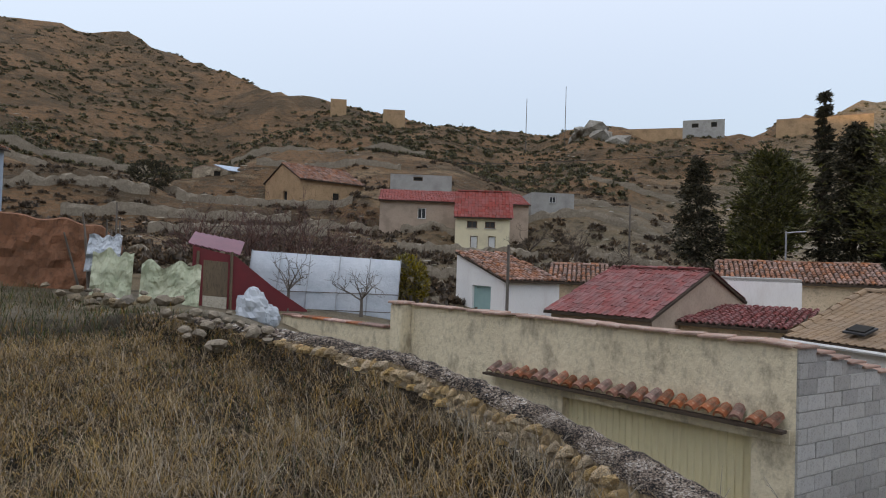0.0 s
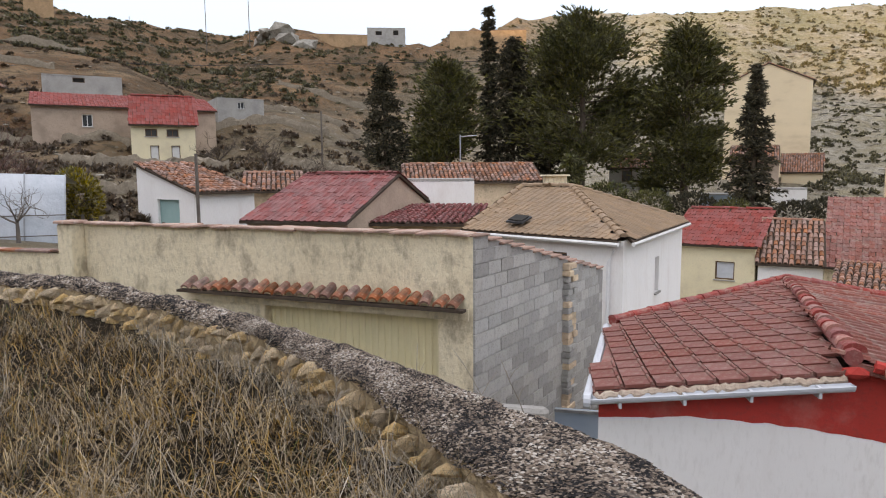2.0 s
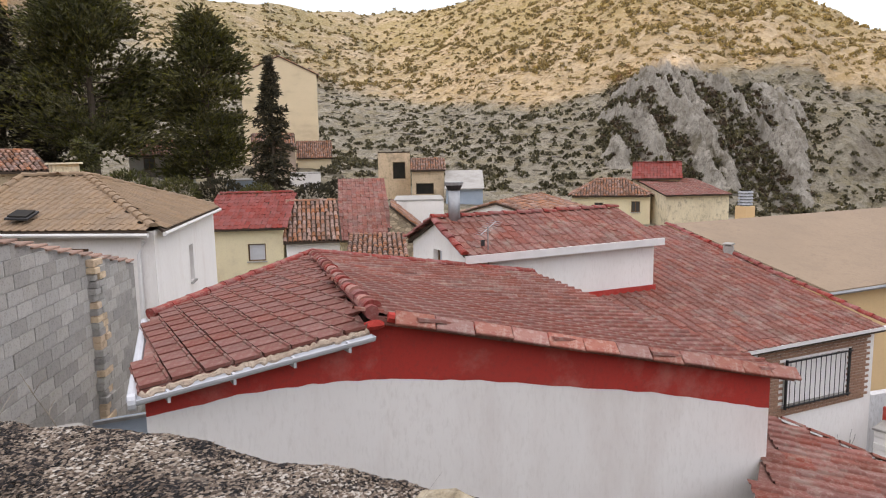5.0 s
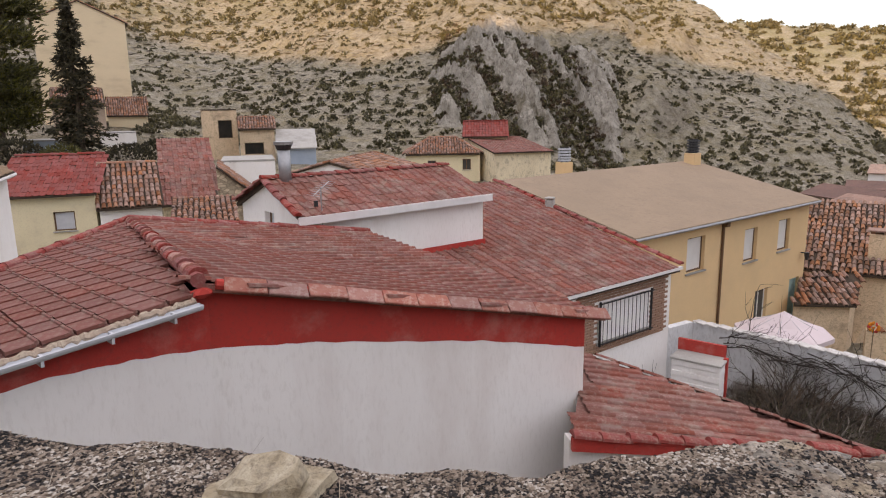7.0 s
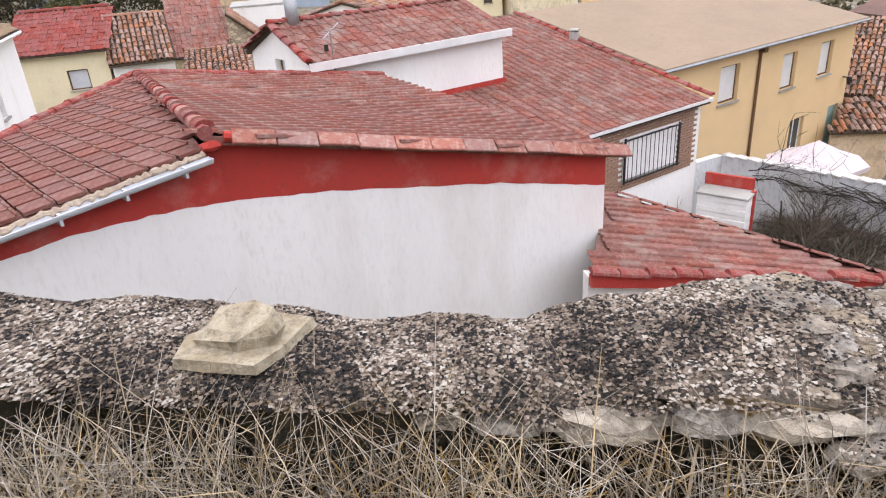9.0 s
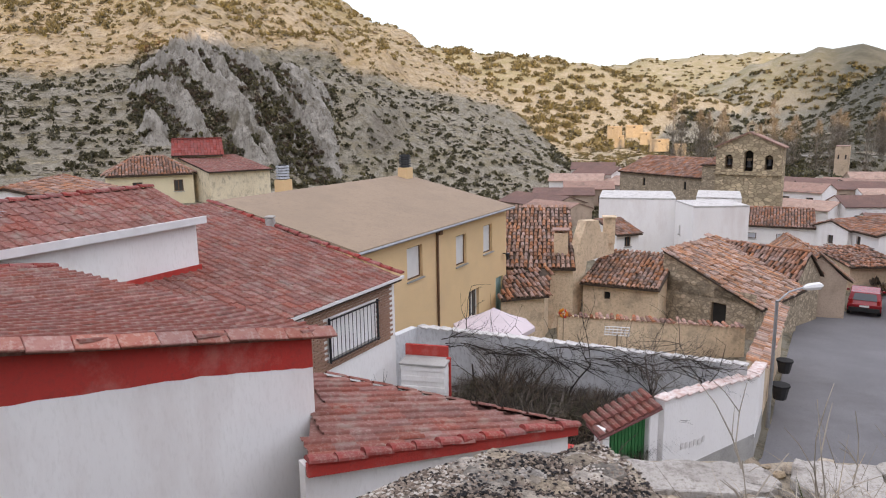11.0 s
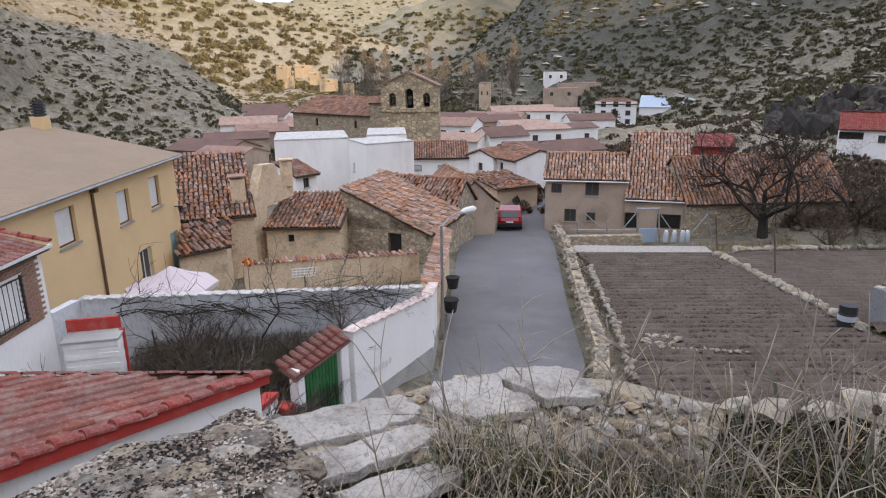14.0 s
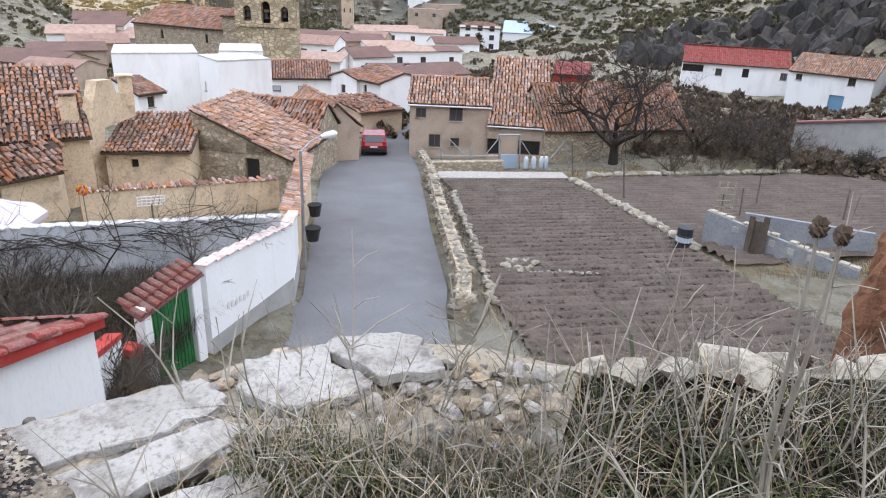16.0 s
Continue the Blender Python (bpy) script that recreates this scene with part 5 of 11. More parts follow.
house("white_gable_row", "white gabled house at the street bend", [(62.2, -0.2), (60.2, -2.5), (64.7, -6.4), (66.7, -4.1)], -9.4, -7.16, -6.58, "cross", "plaster_white", "tile_old", holes=[(0, 0.5, 1.0, 0.5, 0.7, "window")])
house("white_corner_house", "white house with a brown roof by the street", [(61.2, -2.4), (58.0, -4.4), (60.7, -8.6), (63.9, -6.7)], -9.1, -7.12, -6.43, "gable", "plaster_white", "tile_old", holes=[(0, 0.4, 0.9, 0.5, 0.7, "window")])
house("street_hut", "low hut with a pale barrel-tiled gable roof", [(43.2, 0.8), (44.2, -2.0), (50.8, 0.2), (49.8, 3.0)], -10.1, -7.77, -6.31, "cross", "plaster_pink", "tile_pale", jitter=0.025)
house("low_shed", "low earth-walled shed with a rough roof", [(52.2, -2.5), (53.9, -5.8), (58.3, -3.5), (56.6, -0.2)], -10.2, -8.44, -8.02, "shed", "adobe", "tile_old", gaps=0.1, jitter=0.05)
house("scaffold_house", "old two-storey house with a patched barrel-tiled roof", [(45.9, -5.5), (44.9, -10.8), (50.9, -11.8), (51.8, -6.5)], -10.4, -6.51, -5.22, "gable", "plaster_pink", "tile_pale", eaves="white_paint", jitter=0.02, holes=[(0, 0.14, 2.9, 0.7, 0.65, "window"), (0, 0.58, 2.75, 0.9, 1.05, "window"), (0, 0.32, 0.9, 0.8, 0.9, "window"), (0, 0.58, 1.0, 0.6, 0.6, "window")])
house("tall_roof_house", "old house with a long steep barrel-tiled roof", [(44.4, -10.7), (43.4, -14.4), (50.1, -16.3), (51.2, -12.6)], -10.2, -7.53, -4.06, "shed", "plaster_pink", "tile_pale", eaves="white_paint", jitter=0.02, holes=[(0, 0.25, 2.3, 0.7, 0.45, "window"), (0, 0.1, 0.5, 0.9, 1.1, "gap"), (0, 0.72, 0.6, 1.5, 1.0, "gap")])
house("long_low_barn", "long low stone barn with a dark barrel-tiled roof", [(43.0, -14.2), (43.8, -24.7), (49.8, -24.3), (49.0, -13.8)], -10.5, -7.76, -5.26, "gable", "rubble", "tile_dark", jitter=0.025)
house("back_red_house", "house with a flat red roof behind the barn", [(55.3, -18.5), (54.3, -21.3), (60.0, -23.3), (61.0, -20.6)], -7.4, -5.67, -5.36, "shed", "plaster_red", "tile_brightred", (0.26, 0.4), "mixed")
house("white_block_of_flats", "three-storey white building with rows of windows", [(172.2, -32.3), (170.1, -42.0), (178.9, -44.0), (181.0, -34.2)], -15.8, -10.08, -8.90, "hip", "plaster_white", "tile_old", holes=[(0, 0.2 + 0.3 * i, 0.9 + 2.1 * j, 1.2, 1.2, "window") for i in range(3) for j in range(3)])
house("blue_roof_hall", "long hall with a blue-grey sheet roof", [(184.5, -46.3), (180.0, -61.4), (188.7, -64.0), (193.1, -48.9)], -13.9, -11.78, -9.27, "shed", "plaster_white", "blue_sheet", smooth_roof=True)
house("farmhouse", "long white farmhouse with a bright red roof", [(84.8, -45.8), (78.9, -57.2), (85.1, -60.4), (91.0, -49.0)], -11.3, -7.60, -5.83, "gable", "plaster_white", "tile_brightred", (0.26, 0.4), "mixed", holes=[(0, 0.1, 2.5, 2.6, 0.9, "gap"), (0, 0.35, 2.2, 0.8, 0.9, "window"), (0, 0.6, 2.2, 0.8, 1.1, "gap"), (0, 0.95, 2.2, 0.8, 0.9, "window")])
house("farmhouse_wing", "white farmhouse wing with a pale tiled roof and a blue door", [(74.8, -54.2), (67.8, -59.7), (72.1, -65.2), (79.2, -59.6)], -11.9, -7.32, -5.56, "gable", "plaster_white", "tile_pale", holes=[(0, 0.12, 3.6, 0.7, 0.7, "window"), (0, 0.75, 3.6, 0.8, 0.9, "window"), (0, 0.62, 0.4, 1.6, 2.0, "blue_door")])
house("hip_house", "white house with a tan hipped tile roof", [(-5.18, 20.45), (-0.33, 17.65), (1.47, 25.35), (-3.58, 27.95)], -5.0, -0.17, 1.05, "hip", "plaster_white", "tile_tan", (0.24, 0.34), "mixed", over=0.25, jitter=0.003, ridge=((-3.88, 23.15), (-2.18, 22.75)), eaves="white_paint", holes=[(0, 0.62, 4.05, 0.75, 0.34, "window"), (1, 0.5, 2.9, 0.55, 1.1, "grey_shutter")])
house("garden_cottage", "low whitewashed cottage with a mossy tiled roof", [(-17.88, 24.05), (-16.68, 26.65), (-21.28, 28.35), (-21.88, 25.35)], -0.8, 0.9, 2.1, "shed", "plaster_white", "tile_old", jitter=0.02, holes=[(3, 0.55, 0.15, 1.6, 1.2, "turquoise")])

# ---- the garage ----
def between(p, q, t):
    return Vector(p) * (1 - t) + Vector(q) * t


def wall_run(bits, p, q, thick, base0, base1, top0, top1):
    """A straight wall with level-to-level sloping top and base; p to q is its face line, thick is added behind (to the left of p to q)."""
    p, q = Vector(p), Vector(q)
    d = (q - p).normalized()
    n = Vector((-d.y, d.x)) * thick
    lo = [(p.x, p.y, base0), (q.x, q.y, base1), (q.x + n.x, q.y + n.y, base1), (p.x + n.x, p.y + n.y, base0)]
    hi = [(p.x, p.y, top0), (q.x, q.y, top1), (q.x + n.x, q.y + n.y, top1), (p.x + n.x, p.y + n.y, top0)]
    return bits.add(lo + hi, [(3, 2, 1, 0), (4, 5, 6, 7), (0, 1, 5, 4), (1, 2, 6, 5), (2, 3, 7, 6), (3, 0, 4, 7)])


GA, GB, GC = (-9.53, 9.80), (-2.11, 9.03), (-0.68, 14.25)
garage = thing("garage", -4, 11, -2.9, "old garage with a stained cream front and bare block side", "garage")
b = Bits()
L = (Vector(GB) - Vector(GA)).length
wall_face(b, GA, GB, -3.4, 0.70, [(L - 3.55, L - 0.53, -3.0, -0.52)], 0.22)
b.poly((GA[0], GA[1], 0.70), (GB[0], GB[1], 0.70), (GB[0] + 0.03, GB[1] + 0.25, 0.70), (GA[0] + 0.03, GA[1] + 0.25, 0.70))
wall_run(b, (GA[0] + 0.1, GA[1] + 0.26), (GB[0] - 0.1, GB[1] + 0.26), 0.02, -3.4, -3.4, 0.69, 0.69)
front = part("front_wall", b, M["plaster_cream"], garage, "stained cream rendered wall")
d = (Vector(GB) - Vector(GA)).normalized()
nrm = Vector((d.y, -d.x))
# lintel band and ribbed door
b = Bits()
p0, p1 = Vector(GA) + d * (L - 5.1), Vector(GA) + d * (L - 0.05)
wall_run(b, p1 + nrm * 0.03, p0 + nrm * 0.03, 0.03, -0.50, -0.50, -0.33, -0.33)
part("lintel", b, M["plaster_cream"], garage)
door = Bits()
c = Vector(GA) + d * (L - 2.04) - nrm * 0.17
yaw = math.degrees(math.atan2(d.y, d.x))
door.box(c.x, c.y, -3.0, 3.0, 0.03, 2.47, yaw)
door_ob = part("door", door, M["cream_metal"], garage, "cream ribbed metal garage door")
rib_mesh = Bits().box(0, 0, 0, 0.035, 0.03, 2.44, 0, 0.008).mesh("rib", M["cream_metal"])
for i in range(27):
    e = Vector(GA) + d * (L - 3.48 + i * 0.111) - nrm * 0.145
    ob = new("rib", rib_mesh)
    ob.parent = door_ob
    ob.matrix_basis = pose(e.x, e.y, -2.99, 0, 0, yaw)
# canopy tiles over the door
can_l, can_w = 5.05, 0.205
vs, fs = barrel_form(0.20, 0.42)
can = Bits().add([tuple(v) for v in vs], [tuple(f) for f in fs]).mesh("canopy_tile", M["tile_canopy"])
for i in range(int(can_l / can_w)):
    e = Vector(GA) + d * (L - can_l + (i + 0.5) * can_w) + nrm * 0.24
    ob = new("canopy_tile", can)
    ob.parent, ob.matrix_parent_inverse = garage, Matrix.Translation(-garage.location)
    ob.matrix_basis = pose(e.x, e.y, -0.30 + rnd.gauss(0, 0.012), 24 + rnd.gauss(0, 3), rnd.gauss(0, 4), yaw + rnd.gauss(0, 6))
# thin slab under the canopy tiles, coloured dark as the shadow line there
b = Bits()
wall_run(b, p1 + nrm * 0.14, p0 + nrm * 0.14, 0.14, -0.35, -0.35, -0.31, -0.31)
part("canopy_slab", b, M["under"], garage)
# coping tiles of the front
vs, fs = mixed_form(0.24, 0.30)
cop = Bits().box(0, 0, 0, 0.40, 0.36, 0.035, 0, 0.012).mesh("coping_tile", M["tile_pale"])
for i in range(18):
    e = Vector(GA) + d * (0.25 + i * 0.41) - nrm * 0.10
    ob = new("coping_tile", cop)
    ob.parent, ob.matrix_parent_inverse = garage, Matrix.Translation(-garage.location)
    ob.matrix_basis = pose(e.x, e.y, 0.70, rnd.gauss(0, 2), rnd.gauss(0, 2), yaw + rnd.gauss(0, 2))
# block side wall: each block is a piece
side = Bits()
wall_run(side, (GB[0] + 0.034, GB[1] + 0.1), (GC[0] + 0.034, GC[1]), 0.2, -3.6, -3.6, 0.70, -0.45)
side_wall = part("side_wall", side, M["mortar"], garage, "bare grey concrete block wall")
sd = (Vector(GC) - Vector(GB))
SL = sd.length
sd.normalize()
syaw = math.degrees(math.atan2(sd.y, sd.x))
sn = Vector((sd.y, -sd.x))
blocks = [Bits().box(0, 0, 0, w, 0.05, 0.188, 0, 0.006).mesh("block", M["concrete_block"]) for w in (0.388, 0.19)]
for r in range(20):
    z = -3.3 + r * 0.2
    off = 0.0 if r % 2 else -0.2
    s = off
    while s < SL:
        w = 0.4
        a, e = max(s, 0.0), min(s + w, SL)
        m = (a + e) / 2
        top = 0.72 - (0.70 + 0.45) * m / SL
        if e - a > 0.15 and z + 0.17 < top and not (3.25 < m < 3.65):
            ob = new("block", blocks[0] if e - a > 0.3 else blocks[1])
            ob.parent = side_wall
            q = Vector(GB) + sd * m + sn * (0.008 + rnd.gauss(0, 0.003))
            ob.matrix_basis = pose(q.x, q.y, z, 0, rnd.gauss(0, 0.4), syaw)
        s += w
# pilaster of rough brick on the side wall
pil = thing("pilaster", -1.23, 12.45, -3.4, "rough pilaster of mixed bricks and blocks", "pilaster")
for k in range(29):
    z = -3.4 + k * 0.115
    q = Vector(GB) + sd * 3.45 + sn * (0.05 + rnd.gauss(0, 0.012))
    cut = rnd.uniform(0.14, 0.28)
    for c_, w_ in ((-0.21 + cut / 2, cut), (-0.21 + cut + (0.42 - cut) / 2, 0.42 - cut)):
        e = q + sd * (c_ + rnd.gauss(0, 0.01)) + sn * rnd.gauss(0, 0.012)
        part("pilaster_block", Bits().box(e.x, e.y, z, w_ - 0.012, 0.2, rnd.uniform(0.095, 0.112), syaw + rnd.gauss(0, 1.5), 0.012), M[rnd.choice(["concrete", "concrete", "adobe", "mortar", "plaster_old"])], pil)
# coping along the side wall and the roof behind it
for i in range(14):
    t0 = i / 14 + 0.005
    q = Vector(GB) + sd * (SL * (t0 + 0.03)) + sn * -0.08
    part("side_coping_tile", Bits().box(q.x, q.y, 0.715 - 1.15 * (t0 + 0.03), SL / 14 * 1.02, 0.30, 0.03, syaw + rnd.gauss(0, 2.5), 0.012), M["tile_dark"], garage)
roof_slab(garage, [(GA[0] + 0.2, GA[1] + 0.3, 0.55), (GB[0], GB[1] + 0.3, 0.55), (GC[0] - 0.15, GC[1], -0.5), (GA[0] + 0.6, GC[1] + 0.5, -0.5)], M["tile_old"])
# pillar and low garden wall beside the garage
pillar = thing("gate_pillar", -9.73, 9.70, -1.2, "square rendered pillar at the garage's end", "pillar")
part("shaft", Bits().box(-9.73, 9.70, -1.4, 0.34, 0.34, 2.12, yaw, 0.03), M["plaster_cream"], pillar)
part("cap", Bits().box(-9.73, 9.70, 0.72, 0.42, 0.42, 0.05, yaw, 0.02), M["tile_pale"], pillar)
gw = thing("garden_wall", -11.5, 9.95, -1.2, "low stained garden wall with a tile coping", "wall")
b = Bits()
wall_run(b, (-13.88, 9.68), (-9.9, 9.68), 0.22, -1.2, -1.2, 0.20, 0.16)
part("wall", b, M["plaster_cream"], gw)
for i in range(10):
    part("coping_tile", Bits().box(-13.68 + i * 0.41, 9.79, 0.18 + rnd.gauss(0, 0.012), 0.40, 0.32, 0.04, rnd.gauss(0, 3), 0.012), M["tile_canopy"], gw)
# grey gate and kerb between the garage and the red house
gt = thing("grey_gate", -0.48, 10.95, -3.6, "plain grey metal gate between two walls", "gate")
part("panel", Bits().box(-0.63, 11.05, -3.6, 1.15, 0.05, 1.25, 4, 0.01), M["blue_sheet"], gt)
part("rail", Bits().box(-0.63, 11.0, -2.40, 1.15, 0.05, 0.05, 4), M["metal_grey"], gt)
single("kerb_wall", Bits().box(-1.58, 8.82, -3.3, 1.12, 0.22, 1.70, 4, 0.05), M["concrete"], "low pale cement wall end", "wall")

# ---- the red and white house ----
PK, TIP, RB, APEX = (1.90, 6.50, -0.08), (7.04, 5.64, -1.28), (7.05, 12.1, -0.97), (2.55, 12.8, -0.30)
G0, G1, BL = (-0.27, 6.20, -0.44), (1.86, 6.48, -0.21), (-0.25, 9.7, -0.55)
red = thing("red_house", 3.5, 8.5, -4, "white house with a red painted band and faded tile roof", "house")
pts = [(-0.22, 6.29), (0.55, 6.40), (1.02, 6.46), (1.54, 6.53), (2.0, 6.60), (3.05, 6.41), (5.1, 6.03), (6.70, 5.73)]
tops = [-0.48, -0.40, -0.34, -0.28, -0.14, -0.40, -0.86, -1.24]
lows = [-0.72, -0.68, -0.70, -0.74, -0.80, -0.93, -1.30, -1.69]
w, r = Bits(), Bits()


def along(t):
    """Point, top and paint line along the house's front, t from 0 to 7."""
    i = min(int(t), 6)
    k = t - i
    x, y = pts[i][0] * (1 - k) + pts[i + 1][0] * k, pts[i][1] * (1 - k) + pts[i + 1][1] * k
    lo = lows[i] * (1 - k) + lows[i + 1] * k
    return x, y, tops[i] * (1 - k) + tops[i + 1] * k, lo + noise.noise((x * 6, y * 6, 0)) * 0.018


N = 70
for i in range(N):
    x0, y0, t0, l0 = along(7 * i / N)
    x1, y1, t1, l1 = along(7 * (i + 1) / N)
    w.poly((x0, y0, -4.2), (x1, y1, -4.2), (x1, y1, l1), (x0, y0, l0))
    r.poly((x0, y0 - 0.004, l0 - 0.004), (x1, y1 - 0.004, l1 - 0.004), (x1, y1 - 0.004, t1), (x0, y0 - 0.004, t0))
w.poly((6.70, 5.73, -4.2), (6.9, 12.0, -4.2), (6.9, 12.0, -1.08), (6.70, 5.73, -1.3))
w.poly((-0.2, 9.6, -4.2), (-0.22, 6.29, -4.2), (-0.22, 6.29, -0.55), (-0.2, 9.6, -0.66))
w.poly((6.9, 12.0, -4.2), (2.5, 12.7, -4.2), (2.5, 12.7, -0.45), (6.9, 12.0, -1.08))
w.poly((2.5, 12.7, -4.2), (-0.2, 9.6, -4.2), (-0.2, 9.6, -0.66), (2.5, 12.7, -0.45))
part("wall", w, M["plaster_white"], red, "white rendered wall with faint stains")
part("painted_band", r, M["plaster_red"], red, "weathered red painted band")
roof_slab(red, [TIP, RB, APEX, PK], M["tile_red"], 0.09)
roof_slab(red, [G0, G1, APEX, BL], M["tile_red"], 0.09)
left_roof, right_roof = Bits(), Bits()
split_prism(left_roof, [Vector(p) + Vector((0, 0, -0.03)) for p in (G0, G1, APEX, BL)], 0.012)
split_prism(right_roof, [Vector(p) + Vector((0, 0, -0.03)) for p in (TIP, RB, APEX, PK)], 0.012)
left_roof, right_roof = part("left_roof_face", left_roof, M["tile_red"], red), part("right_roof_face", right_roof, M["tile_red"], red)
M["tile_red_piece"] = mat("tile_red_piece", (0.215, 0.060, 0.046), (0.17, 0.062, 0.048), 3.0, (0.26, 0.15, 0.12), 12, 0.8, 0.5, bump_scale=40, vary=0.11, stain=(0.26, 0.17, 0.135), stain_scale=3.0, stain_amount=0.6, island=False)
tiles(left_roof, [G0, G1, APEX, BL], 0.27, 0.33, slate_form, M["tile_red"], 0.003, 0, 150, (1, 6, 0), M["tile_red_piece"])
tiles(right_roof, [TIP, RB, APEX, PK], 0.23, 0.30, mixed_form, M["tile_red"], 0.004, 0, 260, (3, 5, 0), M["tile_red_piece"])
up = Vector((0, 0, 0.06))
M["cap_red"] = mat("cap_red", (0.30, 0.05, 0.042), (0.24, 0.052, 0.045), 4, (0.34, 0.14, 0.11), 16, 0.8, 0.4, vary=0.15, island=False, stain=(0.36, 0.22, 0.18), stain_scale=4, stain_amount=0.6)
M["cap_worn"] = mat("cap_worn", (0.37, 0.155, 0.12), (0.31, 0.095, 0.075), 5, (0.42, 0.26, 0.215), 14, 0.85, 0.4, vary=0.2, island=False)
cap_pieces(red, Vector(PK) + up * 0.6 + Vector((0.03, 0.1, 0)), Vector(APEX) + up * 0.6, M["cap_red"], 0.09, 0.32, jitter=0.006, other=M["cap_worn"])
cap_pieces(red, Vector(BL) + up * 0.5, Vector(APEX) + up * 0.5, M["cap_red"], 0.075, 0.36, jitter=0.005)
cap_pieces(red, Vector(APEX) + up * 0.5, Vector(RB) + up * 0.5, M["cap_red"], 0.075, 0.36, jitter=0.005)
for a_, c_ in ((PK, APEX), (BL, APEX), (APEX, RB)):
    part("ridge_mortar", Bits().tube([Vector(a_) + up * 0.2, Vector(c_) + up * 0.2], 0.075, 8), M["cap_red"], red)
vd = Vector(TIP) - Vector(PK)
part("verge_bed", Bits().tube([Vector(PK) + vd * 0.03 + Vector((0, 0.0, -0.01)), Vector(TIP) + Vector((0, 0, -0.01))], 0.055, 8), M["plaster_red"], red)
nv = 12
vl = vd.length * 0.955 / nv
vdir = vd.normalized()
va = vdir.cross(Vector((0, 0, 1))).normalized()
vturn = Matrix((vdir, -va, va.cross(vdir))).transposed().to_4x4()
verge_mesh = Bits().box(0, 0, 0, vl * 0.975, 0.19, 0.028, 0, 0.008).mesh("verge_tile", M["cap_worn"])
for i in range(nv):
    q = Vector(PK) + vd * 0.04 + vdir * (vl * (i + 0.5)) + Vector((0, -0.055, 0.0))
    ob = new("verge_tile", verge_mesh)
    ob.parent, ob.matrix_parent_inverse = red, Matrix.Translation(-red.location)
    ob.matrix_basis = Matrix.Translation(q) @ vturn @ pose(0, 0, rnd.gauss(0, 0.006), 34 + rnd.gauss(0, 2), rnd.gauss(0, 1.5), rnd.gauss(0, 1.2))
part("corner_mortar", Bits().lump((1.93, 6.51, -0.20), 0.10, (1.3, 0.8, 0.7), 0.15, 3), M["plaster_red"], red)
# right edge trim
b = Bits().tube([Vector(TIP) + Vector((0.02, 0, -0.075)), Vector(RB) + Vector((0.02, 0, -0.075))], 0.035, 6)
part("edge_trim", b, M["white_paint"], red)
e0, e1 = Vector(G0) + Vector((0.02, -0.015, -0.045)), Vector(G1) + Vector((-0.02, -0.015, -0.045))
bed = [between(e0, e1, i / 60) + Vector((0, rnd.gauss(0, 0.008), rnd.gauss(0, 0.010))) for i in range(61)]
part("eave_mortar", Bits().tube(bed, [0.022 + rnd.uniform(0, 0.022) for i in bed], 7), M["eave_mortar"], red, "crumbling pale mortar under the tiles")
gut = Bits()
g0, g1 = Vector(G0) + Vector((-0.04, -0.09, -0.055)), Vector(G1) + Vector((0.02, -0.09, -0.065))
gd = (g1 - g0).normalized()
ga = gd.cross(Vector((0, 0, 1))).normalized()
prof = [(0.055 * math.cos(math.pi + math.pi * k / 8), 0.06 * math.sin(math.pi + math.pi * k / 8)) for k in range(9)]
ring = [(a, z) for a, z in prof] + [(a * 0.88, z * 0.88 + 0.004) for a, z in reversed(prof)]
n = len(ring)
vsg = [g0 + ga * a + Vector((0, 0, z)) for a, z in ring] + [g1 + ga * a + Vector((0, 0, z)) for a, z in ring]
gut.add(vsg, [(k, (k + 1) % n, n + (k + 1) % n, n + k) for k in range(n)] + [tuple(range(9)), tuple(range(n + 8, n - 1, -1))])
gutter = part("gutter", gut, M["grey_plastic"], red, "white plastic gutter")
part("gutter_end", Bits().tube([g0 + Vector((-0.03, 0, -0.02)), g0 + Vector((0.03, 0, -0.02))], 0.072, 12), M["grey_plastic"], gutter)
part("side_gutter", Bits().tube([g0 + Vector((0, 0.05, -0.01)), Vector(BL) + Vector((-0.08, 0, -0.08))], 0.05, 8), M["grey_plastic"], red)
for k in range(4):
    q = between(g0, g1, (k + 0.5) / 4)
    part("bracket", Bits().box(q.x, q.y + 0.05, q.z - 0.10, 0.025, 0.16, 0.10, 10), M["grey_plastic"], gutter)

# ---- low red roof beside it ----
F0, F1, T1, T0 = (5.50, 4.85, -2.30), (9.28, 2.88, -3.0), (10.46, 3.73, -3.62), (8.10, 6.90, -2.44)
low = thing("low_red_house", 8, 4.6, -6.5, "low white outhouse with a faded red tile roof and red fascia", "outhouse")
roof_slab(low, [F1, T1, T0, F0], M["tile_red"], 0.08)
tiles(low, [F1, T1, T0, F0], 0.22, 0.32, mixed_form, M["tile_red"], 0.004, across=(0.6, 0.8, 0))
fd = (Vector(F1) - Vector(F0)).normalized()
b = Bits()
k = Vector((fd.y, -fd.x, 0)).normalized() * 0.03
b.prism([Vector(F0) + k + Vector((0, 0, -0.17)), Vector(F1) + k + Vector((0, 0, -0.15)), Vector(F1) + k, Vector(F0) + k], -k * 2)
part("fascia", b, M["plaster_red"], low, "red painted fascia")
cap_pieces(low, Vector(F0) + Vector((0, 0, 0.03)), Vector(F1) + Vector((0, 0, 0.03)), M["cap_red"], 0.08, 0.34, "verge_tile", 0.008)
